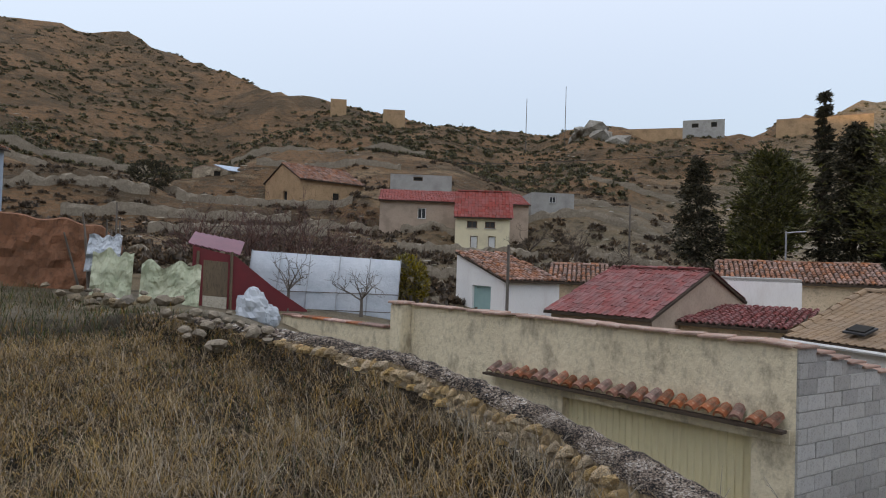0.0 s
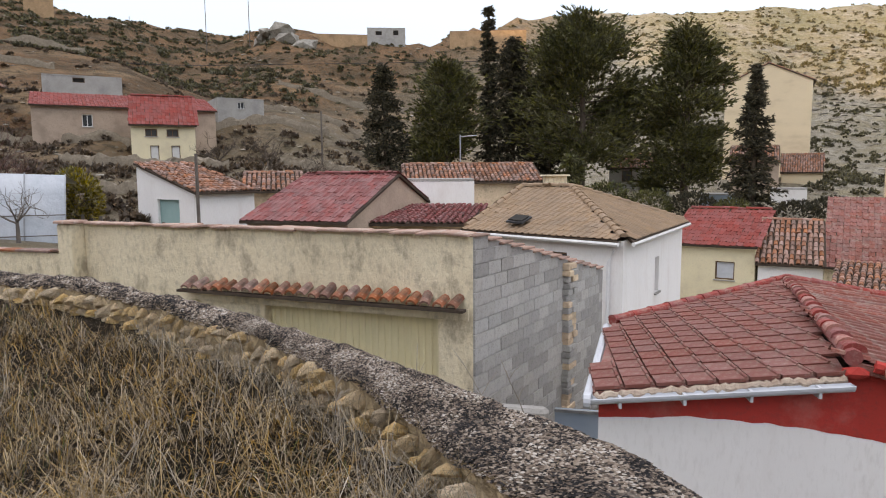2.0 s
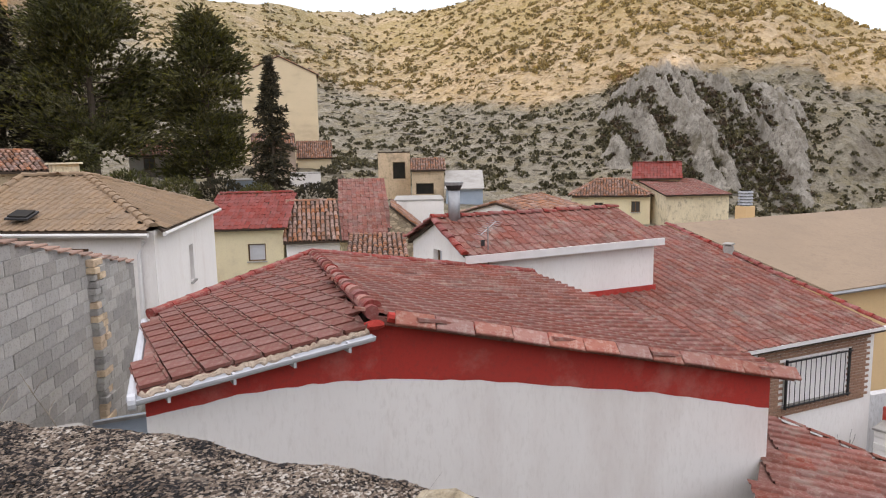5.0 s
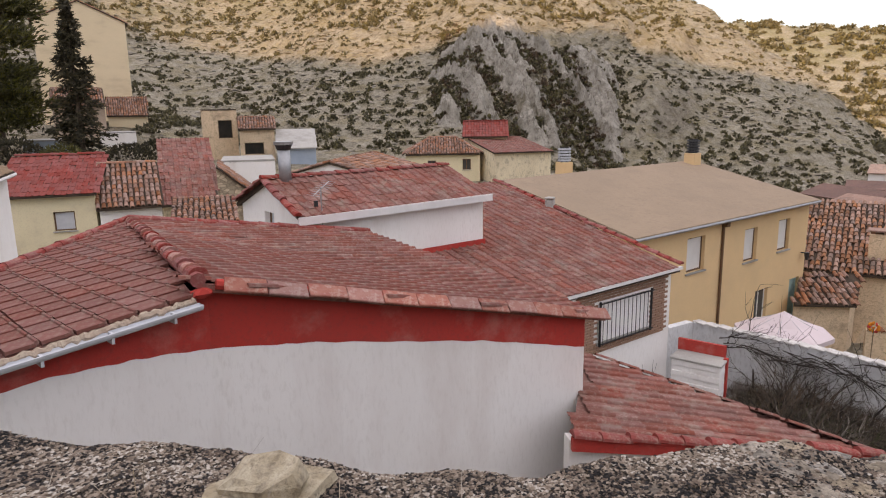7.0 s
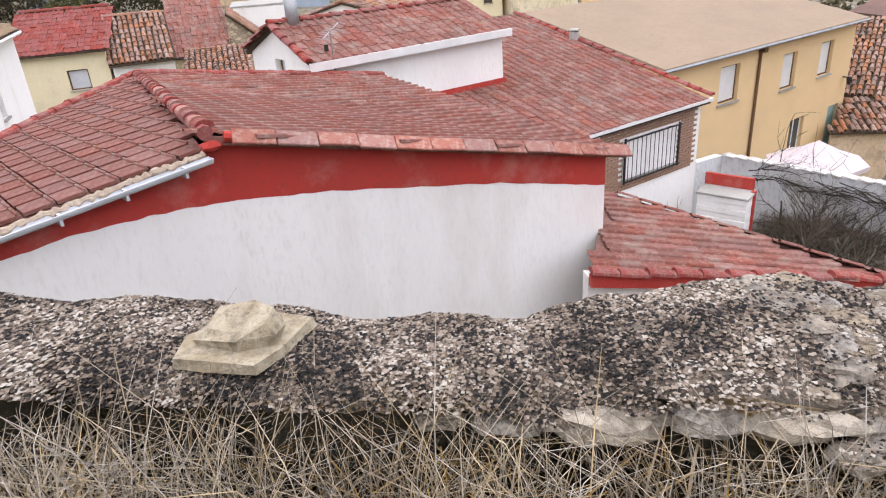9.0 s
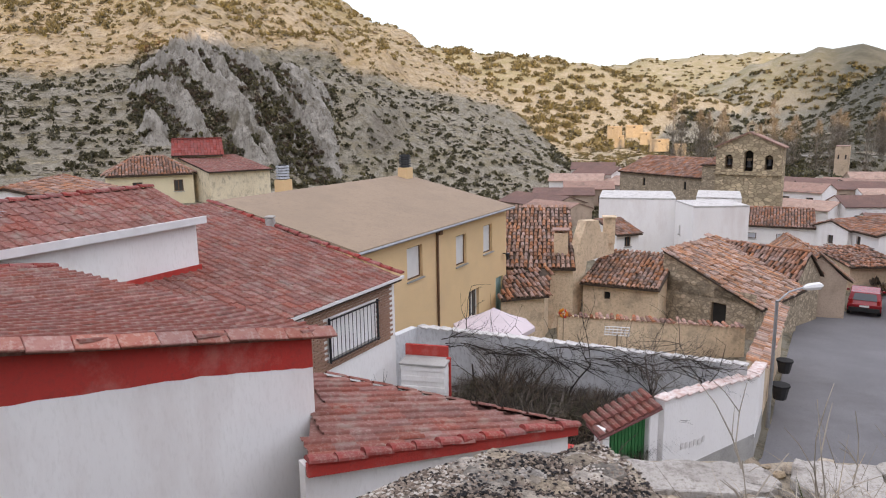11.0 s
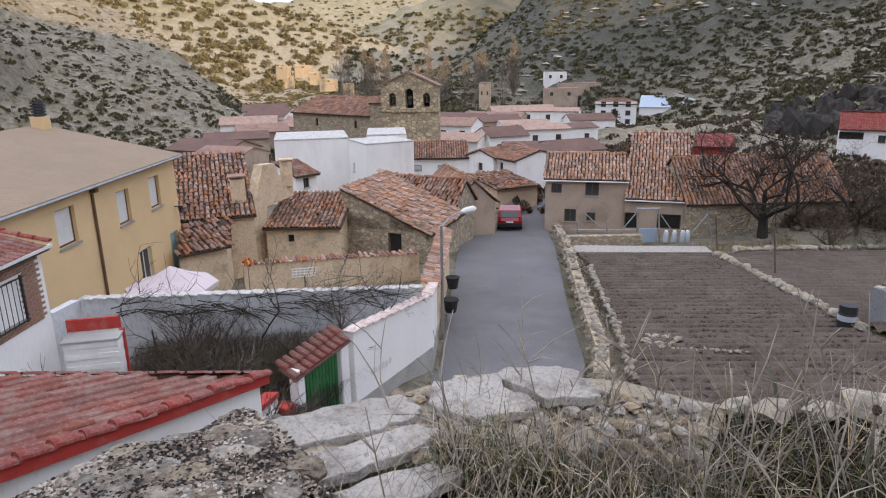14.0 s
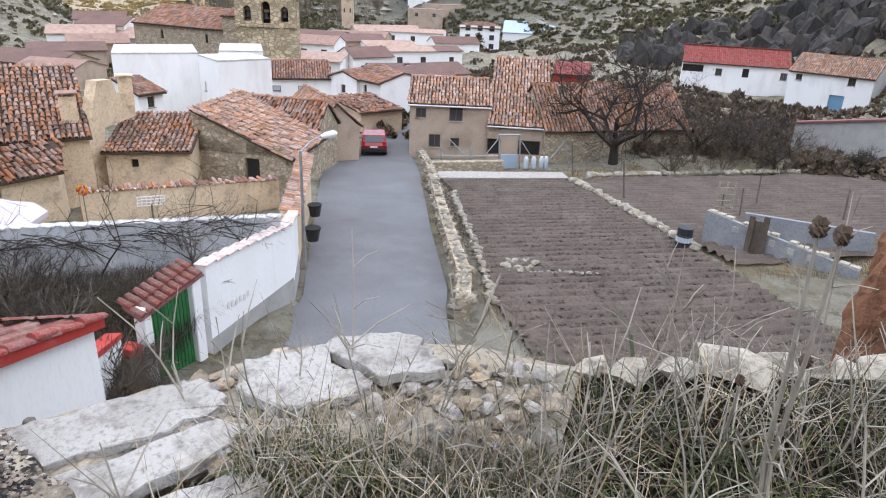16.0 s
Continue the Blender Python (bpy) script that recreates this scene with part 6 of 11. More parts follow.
for p, q, t0, t1 in ((Vector(F0).xy + Vector((0.1, 0.12)), Vector(F1).xy + Vector((-0.05, 0.12)), -2.42, -3.08), (Vector(F1).xy + Vector((-0.05, 0.12)), Vector(T1).xy + Vector((-0.15, -0.02)), -3.08, -3.7), (Vector(T1).xy + Vector((-0.15, -0.02)), Vector(T0).xy, -3.7, -2.55)):
    b = Bits()
    wall_run(b, p, q, 0.2, -7.0, -7.0, t0, t1)
    part("wall", b, M["plaster_white"], low)

# ---- house with the white dormer ----
dorm = house("dormer_house", "white upper storey with a red tiled gable roof", [(5.75, 12.33), (10.62, 12.33), (10.62, 15.4), (5.75, 15.4)], -5.0, -0.58, 0.02, "gable", "plaster_white", "tile_red", (0.23, 0.30), "mixed", over=0.18, jitter=0.004, cap=False, holes=[(3, 0.5, 3.88, 0.5, 0.5, "grey_shutter")])
part("fascia", Bits().prism([(5.62, 12.10, -0.70), (10.74, 12.10, -0.66), (10.74, 12.10, -0.50), (5.62, 12.10, -0.54)], (0, 0.06, 0)), M["white_paint"], dorm, "white painted fascia")
part("flashing", Bits().prism([(8.7, 12.31, -1.86), (10.66, 12.31, -1.86), (10.66, 12.31, -1.62), (8.7, 12.31, -1.62)], (0, -0.03, 0)), M["plaster_red"], dorm, "red mortar flashing")
cap_pieces(dorm, (5.60, 13.86, 0.12), (10.72, 13.86, 0.12), M["cap_red"], 0.085, 0.36, jitter=0.005)
cap_pieces(dorm, (5.63, 12.14, -0.50), (5.63, 13.86, 0.10), M["cap_red"], 0.085, 0.34, "verge_tile", 0.006)
cap_pieces(dorm, (5.63, 15.52, -0.50), (5.63, 13.86, 0.10), M["cap_red"], 0.085, 0.34, "verge_tile", 0.006)
main = house("brick_house", "brick house with a wide faded red tile roof", [(8.5, 9.62), (14.62, 9.62), (14.42, 16.1), (8.5, 16.1)], -6.0, -2.50, -0.86, "shed", "plaster_white", "tile_red", (0.23, 0.30), "mixed", over=0.2, jitter=0.004, holes=[(0, 0.69, 2.12, 1.90, 0.95, "shutter")])
cap_pieces(main, (14.80, 9.45, -2.42), (14.5, 16.2, -0.72), M["cap_red"], 0.085, 0.34, "verge_tile", 0.006)
b = Bits().prism([(8.4, 9.40, -2.56), (14.8, 9.40, -2.54), (14.8, 9.40, -2.47), (8.4, 9.40, -2.49)], (0, 0.08, 0))
part("fascia", b, M["white_paint"], main)
# brick facing, course by course, round the barred window
bricks = [Bits().box(0, 0, 0, wd, 0.03, 0.052, 0, 0.004).mesh("brick", M["brick"]) for wd in (0.235, 0.115)]
for rr in range(24):
    z = -4.12 + rr * 0.066
    s = 8.9 + (0.12 if rr % 2 else 0.0) + 2.0
    while s < 14.3:
        if z < -2.66 and not (11.64 < s + 0.12 < 13.80 and -3.95 < z < -2.90):
            ob = new("brick", bricks[0])
            ob.parent, ob.matrix_parent_inverse = main, Matrix.Translation(-main.location)
            ob.matrix_basis = pose(s + 0.12, 9.612, z)
        s += 0.248
# window bars
bars = thing("window_grille", 12.6, 9.5, -3.85, "black iron window grille with scrolls", "window grille")
for i in range(13):
    x = 11.80 + i * 0.153
    part("bar", Bits().tube([(x, 9.47, -3.90), (x, 9.47, -2.88)], 0.009, 6), M["dark_metal"], bars)
for z in (-3.88, -2.91):
    part("rail", Bits().box(12.72, 9.47, z, 1.98, 0.03, 0.025), M["dark_metal"], bars)
for x in (11.75, 13.69):
    part("post", Bits().box(x, 9.52, -3.94, 0.03, 0.05, 1.08), M["dark_metal"], bars)
part("blind", Bits().box(12.72, 9.60, -3.86, 1.86, 0.02, 0.92), M["plaster_white"], main, "white roller blind behind the grille")
# chimneys, vent and aerial
ch = thing("metal_chimney", 6.13, 13.75, -0.1, "tall grey metal flue with a wide cap", "chimney")
part("flue", Bits().tube([(6.13, 13.75, -0.3), (6.13, 13.75, 0.80)], 0.135, 14), M["metal_grey"], ch, smooth=True)
part("cap", Bits().tube([(6.13, 13.75, 0.83), (6.13, 13.75, 0.90)], 0.21, 14), M["metal_grey"], ch)
part("collar", Bits().tube([(6.13, 13.75, 0.72), (6.13, 13.75, 0.83)], [0.145, 0.19], 14, False), M["dark_metal"], ch)
vt = thing("roof_vent", 14.55, 13.8, -1.5, "small mortar vent stack on the roof", "vent")
part("shaft", Bits().tube([(14.55, 13.8, -1.6), (14.55, 13.8, -1.15)], [0.17, 0.14], 8), M["concrete"], vt)
part("lid", Bits().box(14.55, 13.8, -1.12, 0.26, 0.26, 0.05, 20, 0.02), M["concrete"], vt)
ae = thing("television_aerial", 6.2, 12.0, -0.8, "thin television aerial on a pole", "aerial")
part("pole", Bits().tube([(6.2, 12.25, -1.0), (6.2, 12.25, 0.02)], 0.014, 6), M["metal_grey"], ae)
boom = part("boom", Bits().tube([(5.95, 12.1, -0.12), (6.5, 12.45, 0.10)], 0.010, 5), M["metal_grey"], ae)
for i in range(9):
    q = between((5.95, 12.1, -0.12), (6.5, 12.45, 0.10), i / 8)
    part("element", Bits().tube([q + Vector((-0.08, 0.12, 0.02)), q + Vector((0.08, -0.12, -0.02))], 0.004, 4), M["metal_grey"], boom)
part("box", Bits().box(6.05, 12.2, -0.36, 0.07, 0.05, 0.12), M["dark_metal"], ae)
# ochre house fittings
pipe = thing("drainpipe", 21.8, 12.28, -8.2, "dark brown downpipe on the ochre wall", "drainpipe")
part("pipe", Bits().tube([(21.8, 12.33, -8.2), (21.8, 12.33, -2.6)], 0.05, 8), M["wood_brown"], pipe)
part("hopper", Bits().box(21.8, 12.25, -2.62, 0.2, 0.2, 0.22), M["wood_brown"], pipe)
for nm, x, y, z, mt, lb in (("dark_cowl", 28.0, 17.6, -1.0, "dark_metal", "black louvred chimney cowl on an ochre base"), ("grey_cowl", 22.2, 20.2, -1.2, "metal_grey", "grey ringed chimney cowl on an ochre base")):
    cw = thing(nm, x, y, z, lb, "chimney")
    part("base", Bits().box(x, y, z - 0.2, 0.55, 0.55, 0.62, 0, 0.02), M["plaster_tan"], cw)
    for i in range(5):
        part("ring", Bits().tube([(x, y, z + 0.46 + i * 0.12), (x, y, z + 0.54 + i * 0.12)], [0.30, 0.27], 12), M[mt], cw)
    part("core", Bits().tube([(x, y, z + 0.42), (x, y, z + 1.06)], 0.2, 10), M["dark"], cw)
lamp = thing("wall_lantern", 28.3, 12.3, -4.6, "small dark wall lantern", "lantern")
part("arm", Bits().box(28.2, 12.40, -4.5, 0.04, 0.25, 0.04), M["dark_metal"], lamp)
part("body", Bits().tube([(28.2, 12.25, -4.75), (28.2, 12.25, -4.45)], [0.06, 0.11], 6), M["dark_metal"], lamp)
sk = thing("roof_window", -3.42, 20.15, 0.15, "small dark roof window set in the tiles", "roof window")
part("frame", Bits().prism([(-3.78, 19.70, 0.11), (-3.23, 19.37, 0.09), (-3.03, 19.90, 0.24), (-3.58, 20.25, 0.26)], (0, 0, 0.05)), M["dark_metal"], sk)
part("pane", Bits().prism([(-3.72, 19.75, 0.185), (-3.26, 19.46, 0.165), (-3.11, 19.88, 0.285), (-3.56, 20.17, 0.305)], (0, 0, 0.03)), M["dark"], sk, "dark glass pane")

dp = thing("white_downpipe", -0.6, 18.8, -4.4, "white plastic downpipe on the corner of the house", "drainpipe")
part("pipe", Bits().tube([(-0.57, 17.75, -0.42), (-0.70, 17.80, -0.75), (-0.74, 17.82, -4.4)], 0.05, 8), M["white_paint"], dp)

# ---- the terrace wall ----
STATIONS = [(-11.5, 5.40, -11.2, 4.70, 0.55), (-8.6, 5.55, -8.2, 4.80, 0.55), (-6.55, 5.60, -5.9, 4.75, 0.56), (-5.0, 5.25, -4.4, 4.50, 0.57), (-3.79, 4.72, -3.3, 4.08, 0.57), (-2.61, 4.24, -2.05, 3.45, 0.57), (-1.79, 3.77, -1.31, 2.87, 0.57), (-0.95, 3.20, -0.65, 2.36, 0.59), (-0.50, 2.85, -0.32, 2.05, 0.60),
            (-0.12, 2.45, -0.07, 1.70, 0.61), (0.12, 2.14, 0.06, 1.50, 0.59), (0.37, 1.88, 0.20, 1.33, 0.565), (0.64, 1.60, 0.40, 1.15, 0.55), (0.87, 1.37, 0.60, 0.97, 0.54), (1.10, 1.13, 0.78, 0.80, 0.54), (1.32, 1.06, 0.95, 0.65, 0.565), (1.52, 0.965, 1.12, 0.52, 0.56), (1.72, 0.83, 1.30, 0.38, 0.555), (2.06, 0.57, 1.66, 0.22, 0.515)]
ST = np.array(STATIONS)
slim = np.interp(ST[:, 0], [-1.3, -0.4], [0.50, 1.0])[:, None]
ST[:, 2:4] = ST[:, 0:2] + (ST[:, 2:4] - ST[:, 0:2]) * slim
narrow = np.interp(ST[:, 0], [-0.5, 0.1, 1.4, 1.72], [1.0, 0.80, 0.80, 0.9])[:, None]
ST[:, 2:4] = ST[:, 0:2] + (ST[:, 2:4] - ST[:, 0:2]) * narrow
arc = np.concatenate([[0], np.cumsum(np.hypot(np.diff(ST[:, 0]), np.diff(ST[:, 1])))])


def station(s):
    """Outer and inner point and top height at a run s along the wall."""
    return [float(np.interp(s, arc, ST[:, k])) for k in range(5)]


def wall_top(s, f):
    """A point on the wall's top: run s, f from 0 (inner) to 1 (outer)."""
    ox, oy, ix, iy, z = station(s)
    x, y = ix + (ox - ix) * f, iy + (oy - iy) * f
    bump = noise.fractal((x * 3.0, y * 3.0, 0.5), 1.0, 2.0, 5) * 0.035
    crown = -0.05 * (2 * f - 1) ** 4
    return Vector((x, y, z + bump + crown))


step = 0.05
count = int(arc[-1] / step)
vs, fs = [], []
FR = [-0.10, -0.04, 0.0, 0.08, 0.2, 0.35, 0.5, 0.65, 0.8, 0.92, 1.0, 1.05, 1.10]
for i in range(count + 1):
    s = i * arc[-1] / count
    ox, oy, ix, iy, z = station(s)
    for j, f in enumerate(FR):
        p = wall_top(s, min(max(f, 0), 1))
        wob = noise.fractal((s * 2.5, f * 3.0, 9.0), 1.0, 2.0, 4)
        if s > arc[-1] - 4.6 and j < 2:
            f = (0.10, 0.09)[j]
        x, y = ix + (ox - ix) * f, iy + (oy - iy) * f
        if j == 0:
            p = Vector((x, y, -0.25))
        elif j == 1:
            p = Vector((x + wob * 0.04, y + wob * 0.04, z - (0.26 if s < arc[-1] - 3.1 else 0.075) + wob * 0.05))
        elif j == len(FR) - 2:
            p = Vector((x, y, z - 0.35))
        elif j == len(FR) - 1:
            p = Vector((x, y, -3.5))
        else:
            p += Vector(((ox - ix) * wob * 0.05, (oy - iy) * wob * 0.05, 0)) if j in (2, len(FR) - 3) else Vector((0, 0, 0))
        vs.append(tuple(p))
k = len(FR)
for i in range(count):
    for j in range(k - 1):
        fs.append((i * k + j, (i + 1) * k + j, (i + 1) * k + j + 1, i * k + j + 1))
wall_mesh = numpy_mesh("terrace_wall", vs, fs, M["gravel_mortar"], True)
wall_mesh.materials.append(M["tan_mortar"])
# inner face below the overhanging lip: mossy, its shade painted in
wall_mesh.materials.append(M["moss_shade_wall"])
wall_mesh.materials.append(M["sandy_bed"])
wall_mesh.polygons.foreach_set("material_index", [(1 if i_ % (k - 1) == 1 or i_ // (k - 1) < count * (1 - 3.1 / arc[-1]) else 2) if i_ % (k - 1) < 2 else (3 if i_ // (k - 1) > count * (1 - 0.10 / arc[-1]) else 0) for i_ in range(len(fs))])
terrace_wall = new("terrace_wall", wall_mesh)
tagged(terrace_wall, "low curved rubble wall topped with rough gravelly mortar", "wall")

# pebbles set in the mortar
g = nrs
octa = np.array([(1, 0, 0), (-1, 0, 0), (0, 1, 0), (0, -1, 0), (0, 0, 1), (0, 0, -1)], float)
octf = np.array([(0, 2, 4), (2, 1, 4), (1, 3, 4), (3, 0, 4), (2, 0, 5), (1, 2, 5), (3, 1, 5), (0, 3, 5)])


def scatter(points, sizes, squash, material, name, seed=3):
    """Small stones at points, one mesh."""
    rs_ = np.random.RandomState(seed)
    n = len(points)
    sh = octa[None] * (1 + rs_.uniform(-0.35, 0.35, (n, 6, 1)))
    sh = sh * np.array(squash)[None, None] * np.asarray(sizes)[:, None, None]
    a = rs_.uniform(0, 6.283, n)
    ca, sa = np.cos(a)[:, None], np.sin(a)[:, None]
    x, y = sh[:, :, 0] * ca - sh[:, :, 1] * sa, sh[:, :, 0] * sa + sh[:, :, 1] * ca
    P = np.stack([x, y, sh[:, :, 2]], -1) + np.asarray(points)[:, None]
    F = (octf[None] + (np.arange(n) * 6)[:, None, None]).reshape(-1, 3)
    return new(name, numpy_mesh(name, P.reshape(-1, 3), F, material))


pp, ss = [], []
for s0, s1, n, lo, hi in ((9.0, arc[-1], 95000, 0.0022, 0.0080), (4.0, 9.0, 18000, 0.006, 0.016), (0, 4.0, 1500, 0.02, 0.05)):
    for i in range(n):
        s = g.uniform(s0, s1)
        if s > arc[-1] - 0.5 and g.uniform(0, 1) < 0.35:
            continue
        pp.append(tuple(wall_top(s, g.uniform(-0.05, 1.0)) + Vector((0, 0, g.uniform(-0.002, 0.006)))))
        ss.append(g.uniform(lo, hi))
pebbles = scatter(pp, ss, (1.25, 0.9, 0.55), M["pebble"], "pebble_crust")
pebbles.parent = terrace_wall
tagged(pebbles, "grey and white pebbles with dark lichen", kind="stuff")

# face stones of the inner side, each a piece
forms = [Bits().lump((0, 0, 0), 1.0, (1.0, 0.55, 0.72), 0.28, sd).mesh("face_stone", M["stone_piece"] if "stone_piece" in M else mat("stone_piece", (0.70, 0.47, 0.25), (0.56, 0.375, 0.20), 2.0, (0.38, 0.26, 0.145), 9, 0.95, 0.8, bump_scale=9, vary=0.30, island=False, stain=(0.60, 0.52, 0.42), stain_scale=2, stain_amount=0.5)) for sd in range(6)]
for i in range(298):
    s = (i + rnd.random()) / 298 * (arc[-1] - 3.6) + 0.5
    ox, oy, ix, iy, z = station(s)
    dx, dy = ix - ox, iy - oy
    ln = math.hypot(dx, dy)
    row = i % 3
    q = (ix + dx / ln * rnd.uniform(0.0, 0.05), iy + dy / ln * rnd.uniform(0.0, 0.05), 0.26 + row * 0.09 + rnd.uniform(-0.03, 0.03))
    if q[2] > z - 0.06 or (s > arc[-1] - 3.1 and i % 4):
        continue
    ob = new("face_stone", forms[i % 6])
    ob.parent = terrace_wall
    sc = rnd.uniform(0.05, 0.10) * (0.95 if s < 7 else 0.7)
    ob.matrix_basis = pose(*q, rnd.uniform(-20, 20), rnd.uniform(-20, 20), math.degrees(math.atan2(dx, -dy)) + rnd.uniform(-15, 15)) @ Matrix.Diagonal((sc * rnd.uniform(1.0, 1.7), sc, sc, 1))

# rubble laid bare where the crust has broken off, and pale stones under its inner lip
rq = random.Random(61)
grit, grit_size = [], []
for i in range(44):
    s, f = arc[-1] - 0.50 * rq.random() ** 0.8, rq.uniform(-0.15, 1.0)
    r_ = rq.uniform(0.022, 0.060)
    q = wall_top(s, min(max(f, 0), 1)) + Vector((0, 0, -r_ * 0.30))
    ox, oy, ix, iy, z = station(s)
    if f < 0:
        q += Vector(((ix - ox) * -f, (iy - oy) * -f, -0.05))
    b = Bits().boulder(tuple(q), r_, (1.3, 1.0, 0.62), 0.4, 700 + i, rq.uniform(0, 3))
    part("rubble_stone", b, M["rubble_crust"], terrace_wall)
    for j in range(70):
        a, f = rq.uniform(0, 6.283), rq.uniform(0.15, 1.0)
        grit.append((q.x + math.cos(a) * r_ * 1.1 * math.sqrt(1 - f * f), q.y + math.sin(a) * r_ * 1.1 * math.sqrt(1 - f * f), q.z + min(0.75, f) * r_ * 0.62))
        grit_size.append(rq.uniform(0.0022, 0.007))
grit = scatter(grit, grit_size, (1.25, 0.9, 0.55), M["pebble"], "rubble_grit", 9)
grit.parent = terrace_wall
tagged(grit, "grit and lichen stuck to the bare rubble", kind="stuff")
for i, (x, y, r_) in enumerate([(0.85, 0.90, 0.06), (0.72, 1.0, 0.04), (0.92, 0.86, 0.04), (1.0, 0.79, 0.10), (1.10, 0.70, 0.05), (1.17, 0.62, 0.06), (1.31, 0.49, 0.085), (1.45, 0.42, 0.07), (1.55, 0.36, 0.06), (1.40, 0.40, 0.05)]):
    b = Bits().boulder((x, y, 0.455 + rq.uniform(-0.015, 0.01)), r_, (1.4, 0.8, 0.62), 0.35, 800 + i, -0.75 + rq.uniform(-0.3, 0.3))
    part("lip_stone", b, M["edge_stone"] if i in (3, 6) else M["rubble_crust"], terrace_wall)

# the flat stone with a block on it
fl = thing("flat_stone", 0.44, 1.42, 0.55, "flat tan limestone slab lying on the wall", "stone")
ring = [(0.275, 1.46), (0.33, 1.39), (0.42, 1.295), (0.50, 1.325), (0.63, 1.405), (0.575, 1.50), (0.45, 1.56), (0.33, 1.56)]
lower, upper = [(x, y, 0.555) for x, y in ring], [(0.45 + (x - 0.45) * 0.93 + rnd.uniform(-0.008, 0.008), 1.43 + (y - 1.43) * 0.93 + rnd.uniform(-0.008, 0.008), 0.580 + rnd.uniform(-0.004, 0.006)) for x, y in ring]
nf = len(ring)
part("slab", Bits().add(lower + upper, [tuple(range(nf - 1, -1, -1)), tuple(range(nf, 2 * nf))] + [(i, (i + 1) % nf, nf + (i + 1) % nf, nf + i) for i in range(nf)]), M["tan_stone"], fl)
top = thing("stone_block", 0.44, 1.43, 0.58, "broken tan limestone block on a flat stone", "stone")
lo = [(0.345, 1.49), (0.41, 1.385), (0.49, 1.352), (0.535, 1.40), (0.50, 1.47), (0.385, 1.525)]
hi = [(0.375, 1.47), (0.425, 1.40), (0.485, 1.362), (0.525, 1.405), (0.50, 1.465), (0.425, 1.505)]
zs_ = [0.622, 0.618, 0.640, 0.650, 0.655, 0.648]
mid_ = [(x + rnd.uniform(-0.010, 0.010), y + rnd.uniform(-0.010, 0.010)) for x, y in lo]
b = Bits()
b.add([(x, y, 0.576) for x, y in lo] + [(x, y, 0.604 + rnd.uniform(-0.008, 0.008)) for x, y in mid_] + [(x, y, z) for (x, y), z in zip(hi, zs_)], [tuple(range(5, -1, -1)), tuple(range(12, 18))] + [(i, (i + 1) % 6, 6 + (i + 1) % 6, 6 + i) for i in range(6)] + [(6 + i, 6 + (i + 1) % 6, 12 + (i + 1) % 6, 12 + i) for i in range(6)])
part("block", b, M["tan_stone"], top)

# broken concrete slabs at the wall's end
SLABS = [([(2.24, 0.02), (2.28, -0.10), (2.31, -0.19), (2.22, -0.21), (2.16, -0.27), (2.11, -0.31), (2.06, -0.22), (2.03, -0.10), (2.09, 0.0)], 0.462), ([(2.325, -0.20), (2.35, -0.33), (2.33, -0.45), (2.24, -0.47), (2.15, -0.50), (2.14, -0.40), (2.13, -0.33), (2.23, -0.235)], 0.470),
         ([(2.03, 0.49), (2.12, 0.30), (2.19, 0.12), (2.12, 0.06), (2.07, 0.05), (1.97, 0.20), (1.90, 0.38)], 0.448), ([(1.86, 0.38), (1.95, 0.20), (2.04, 0.05), (1.98, -0.01), (1.90, 0.06), (1.80, 0.20), (1.75, 0.27)], 0.440), ([(1.72, 0.24), (1.80, 0.10), (1.87, -0.02), (1.80, -0.08), (1.72, 0.0), (1.64, 0.12)], 0.434)]
for ring, z in SLABS:
    b = Bits()
    mx, my = sum(p[0] for p in ring) / len(ring), sum(p[1] for p in ring) / len(ring)
    ring = [(mx + (x - mx) * 1.03, my + (y - my) * 1.05) for x, y in ring]
    n = len(ring) * 4
    pts_ = []
    for i in range(n):
        a, c = ring[i // 4], ring[(i // 4 + 1) % len(ring)]
        t = (i % 4) / 4
        pts_.append((a[0] * (1 - t) + c[0] * t + rnd.uniform(-0.012, 0.012), a[1] * (1 - t) + c[1] * t + rnd.uniform(-0.012, 0.012)))
    cx, cy = sum(p[0] for p in pts_) / n, sum(p[1] for p in pts_) / n
    b.add([(x, y, z - 0.03) for x, y in pts_] + [(x, y, z - 0.003 + rnd.uniform(-0.003, 0.002)) for x, y in pts_] + [(cx + (x - cx) * 0.975, cy + (y - cy) * 0.975, z + rnd.uniform(-0.002, 0.003)) for x, y in pts_] + [(cx, cy, z + 0.004)],
          [(i, (i + 1) % n, n + (i + 1) % n, n + i) for i in range(n)] + [(n + i, n + (i + 1) % n, 2 * n + (i + 1) % n, 2 * n + i) for i in range(n)] + [(2 * n + i, 2 * n + (i + 1) % n, 3 * n) for i in range(n)])
    single("broken_slab", b, M["slab"], "broken pale concrete slab on the wall's end", "slab", group="broken slabs")
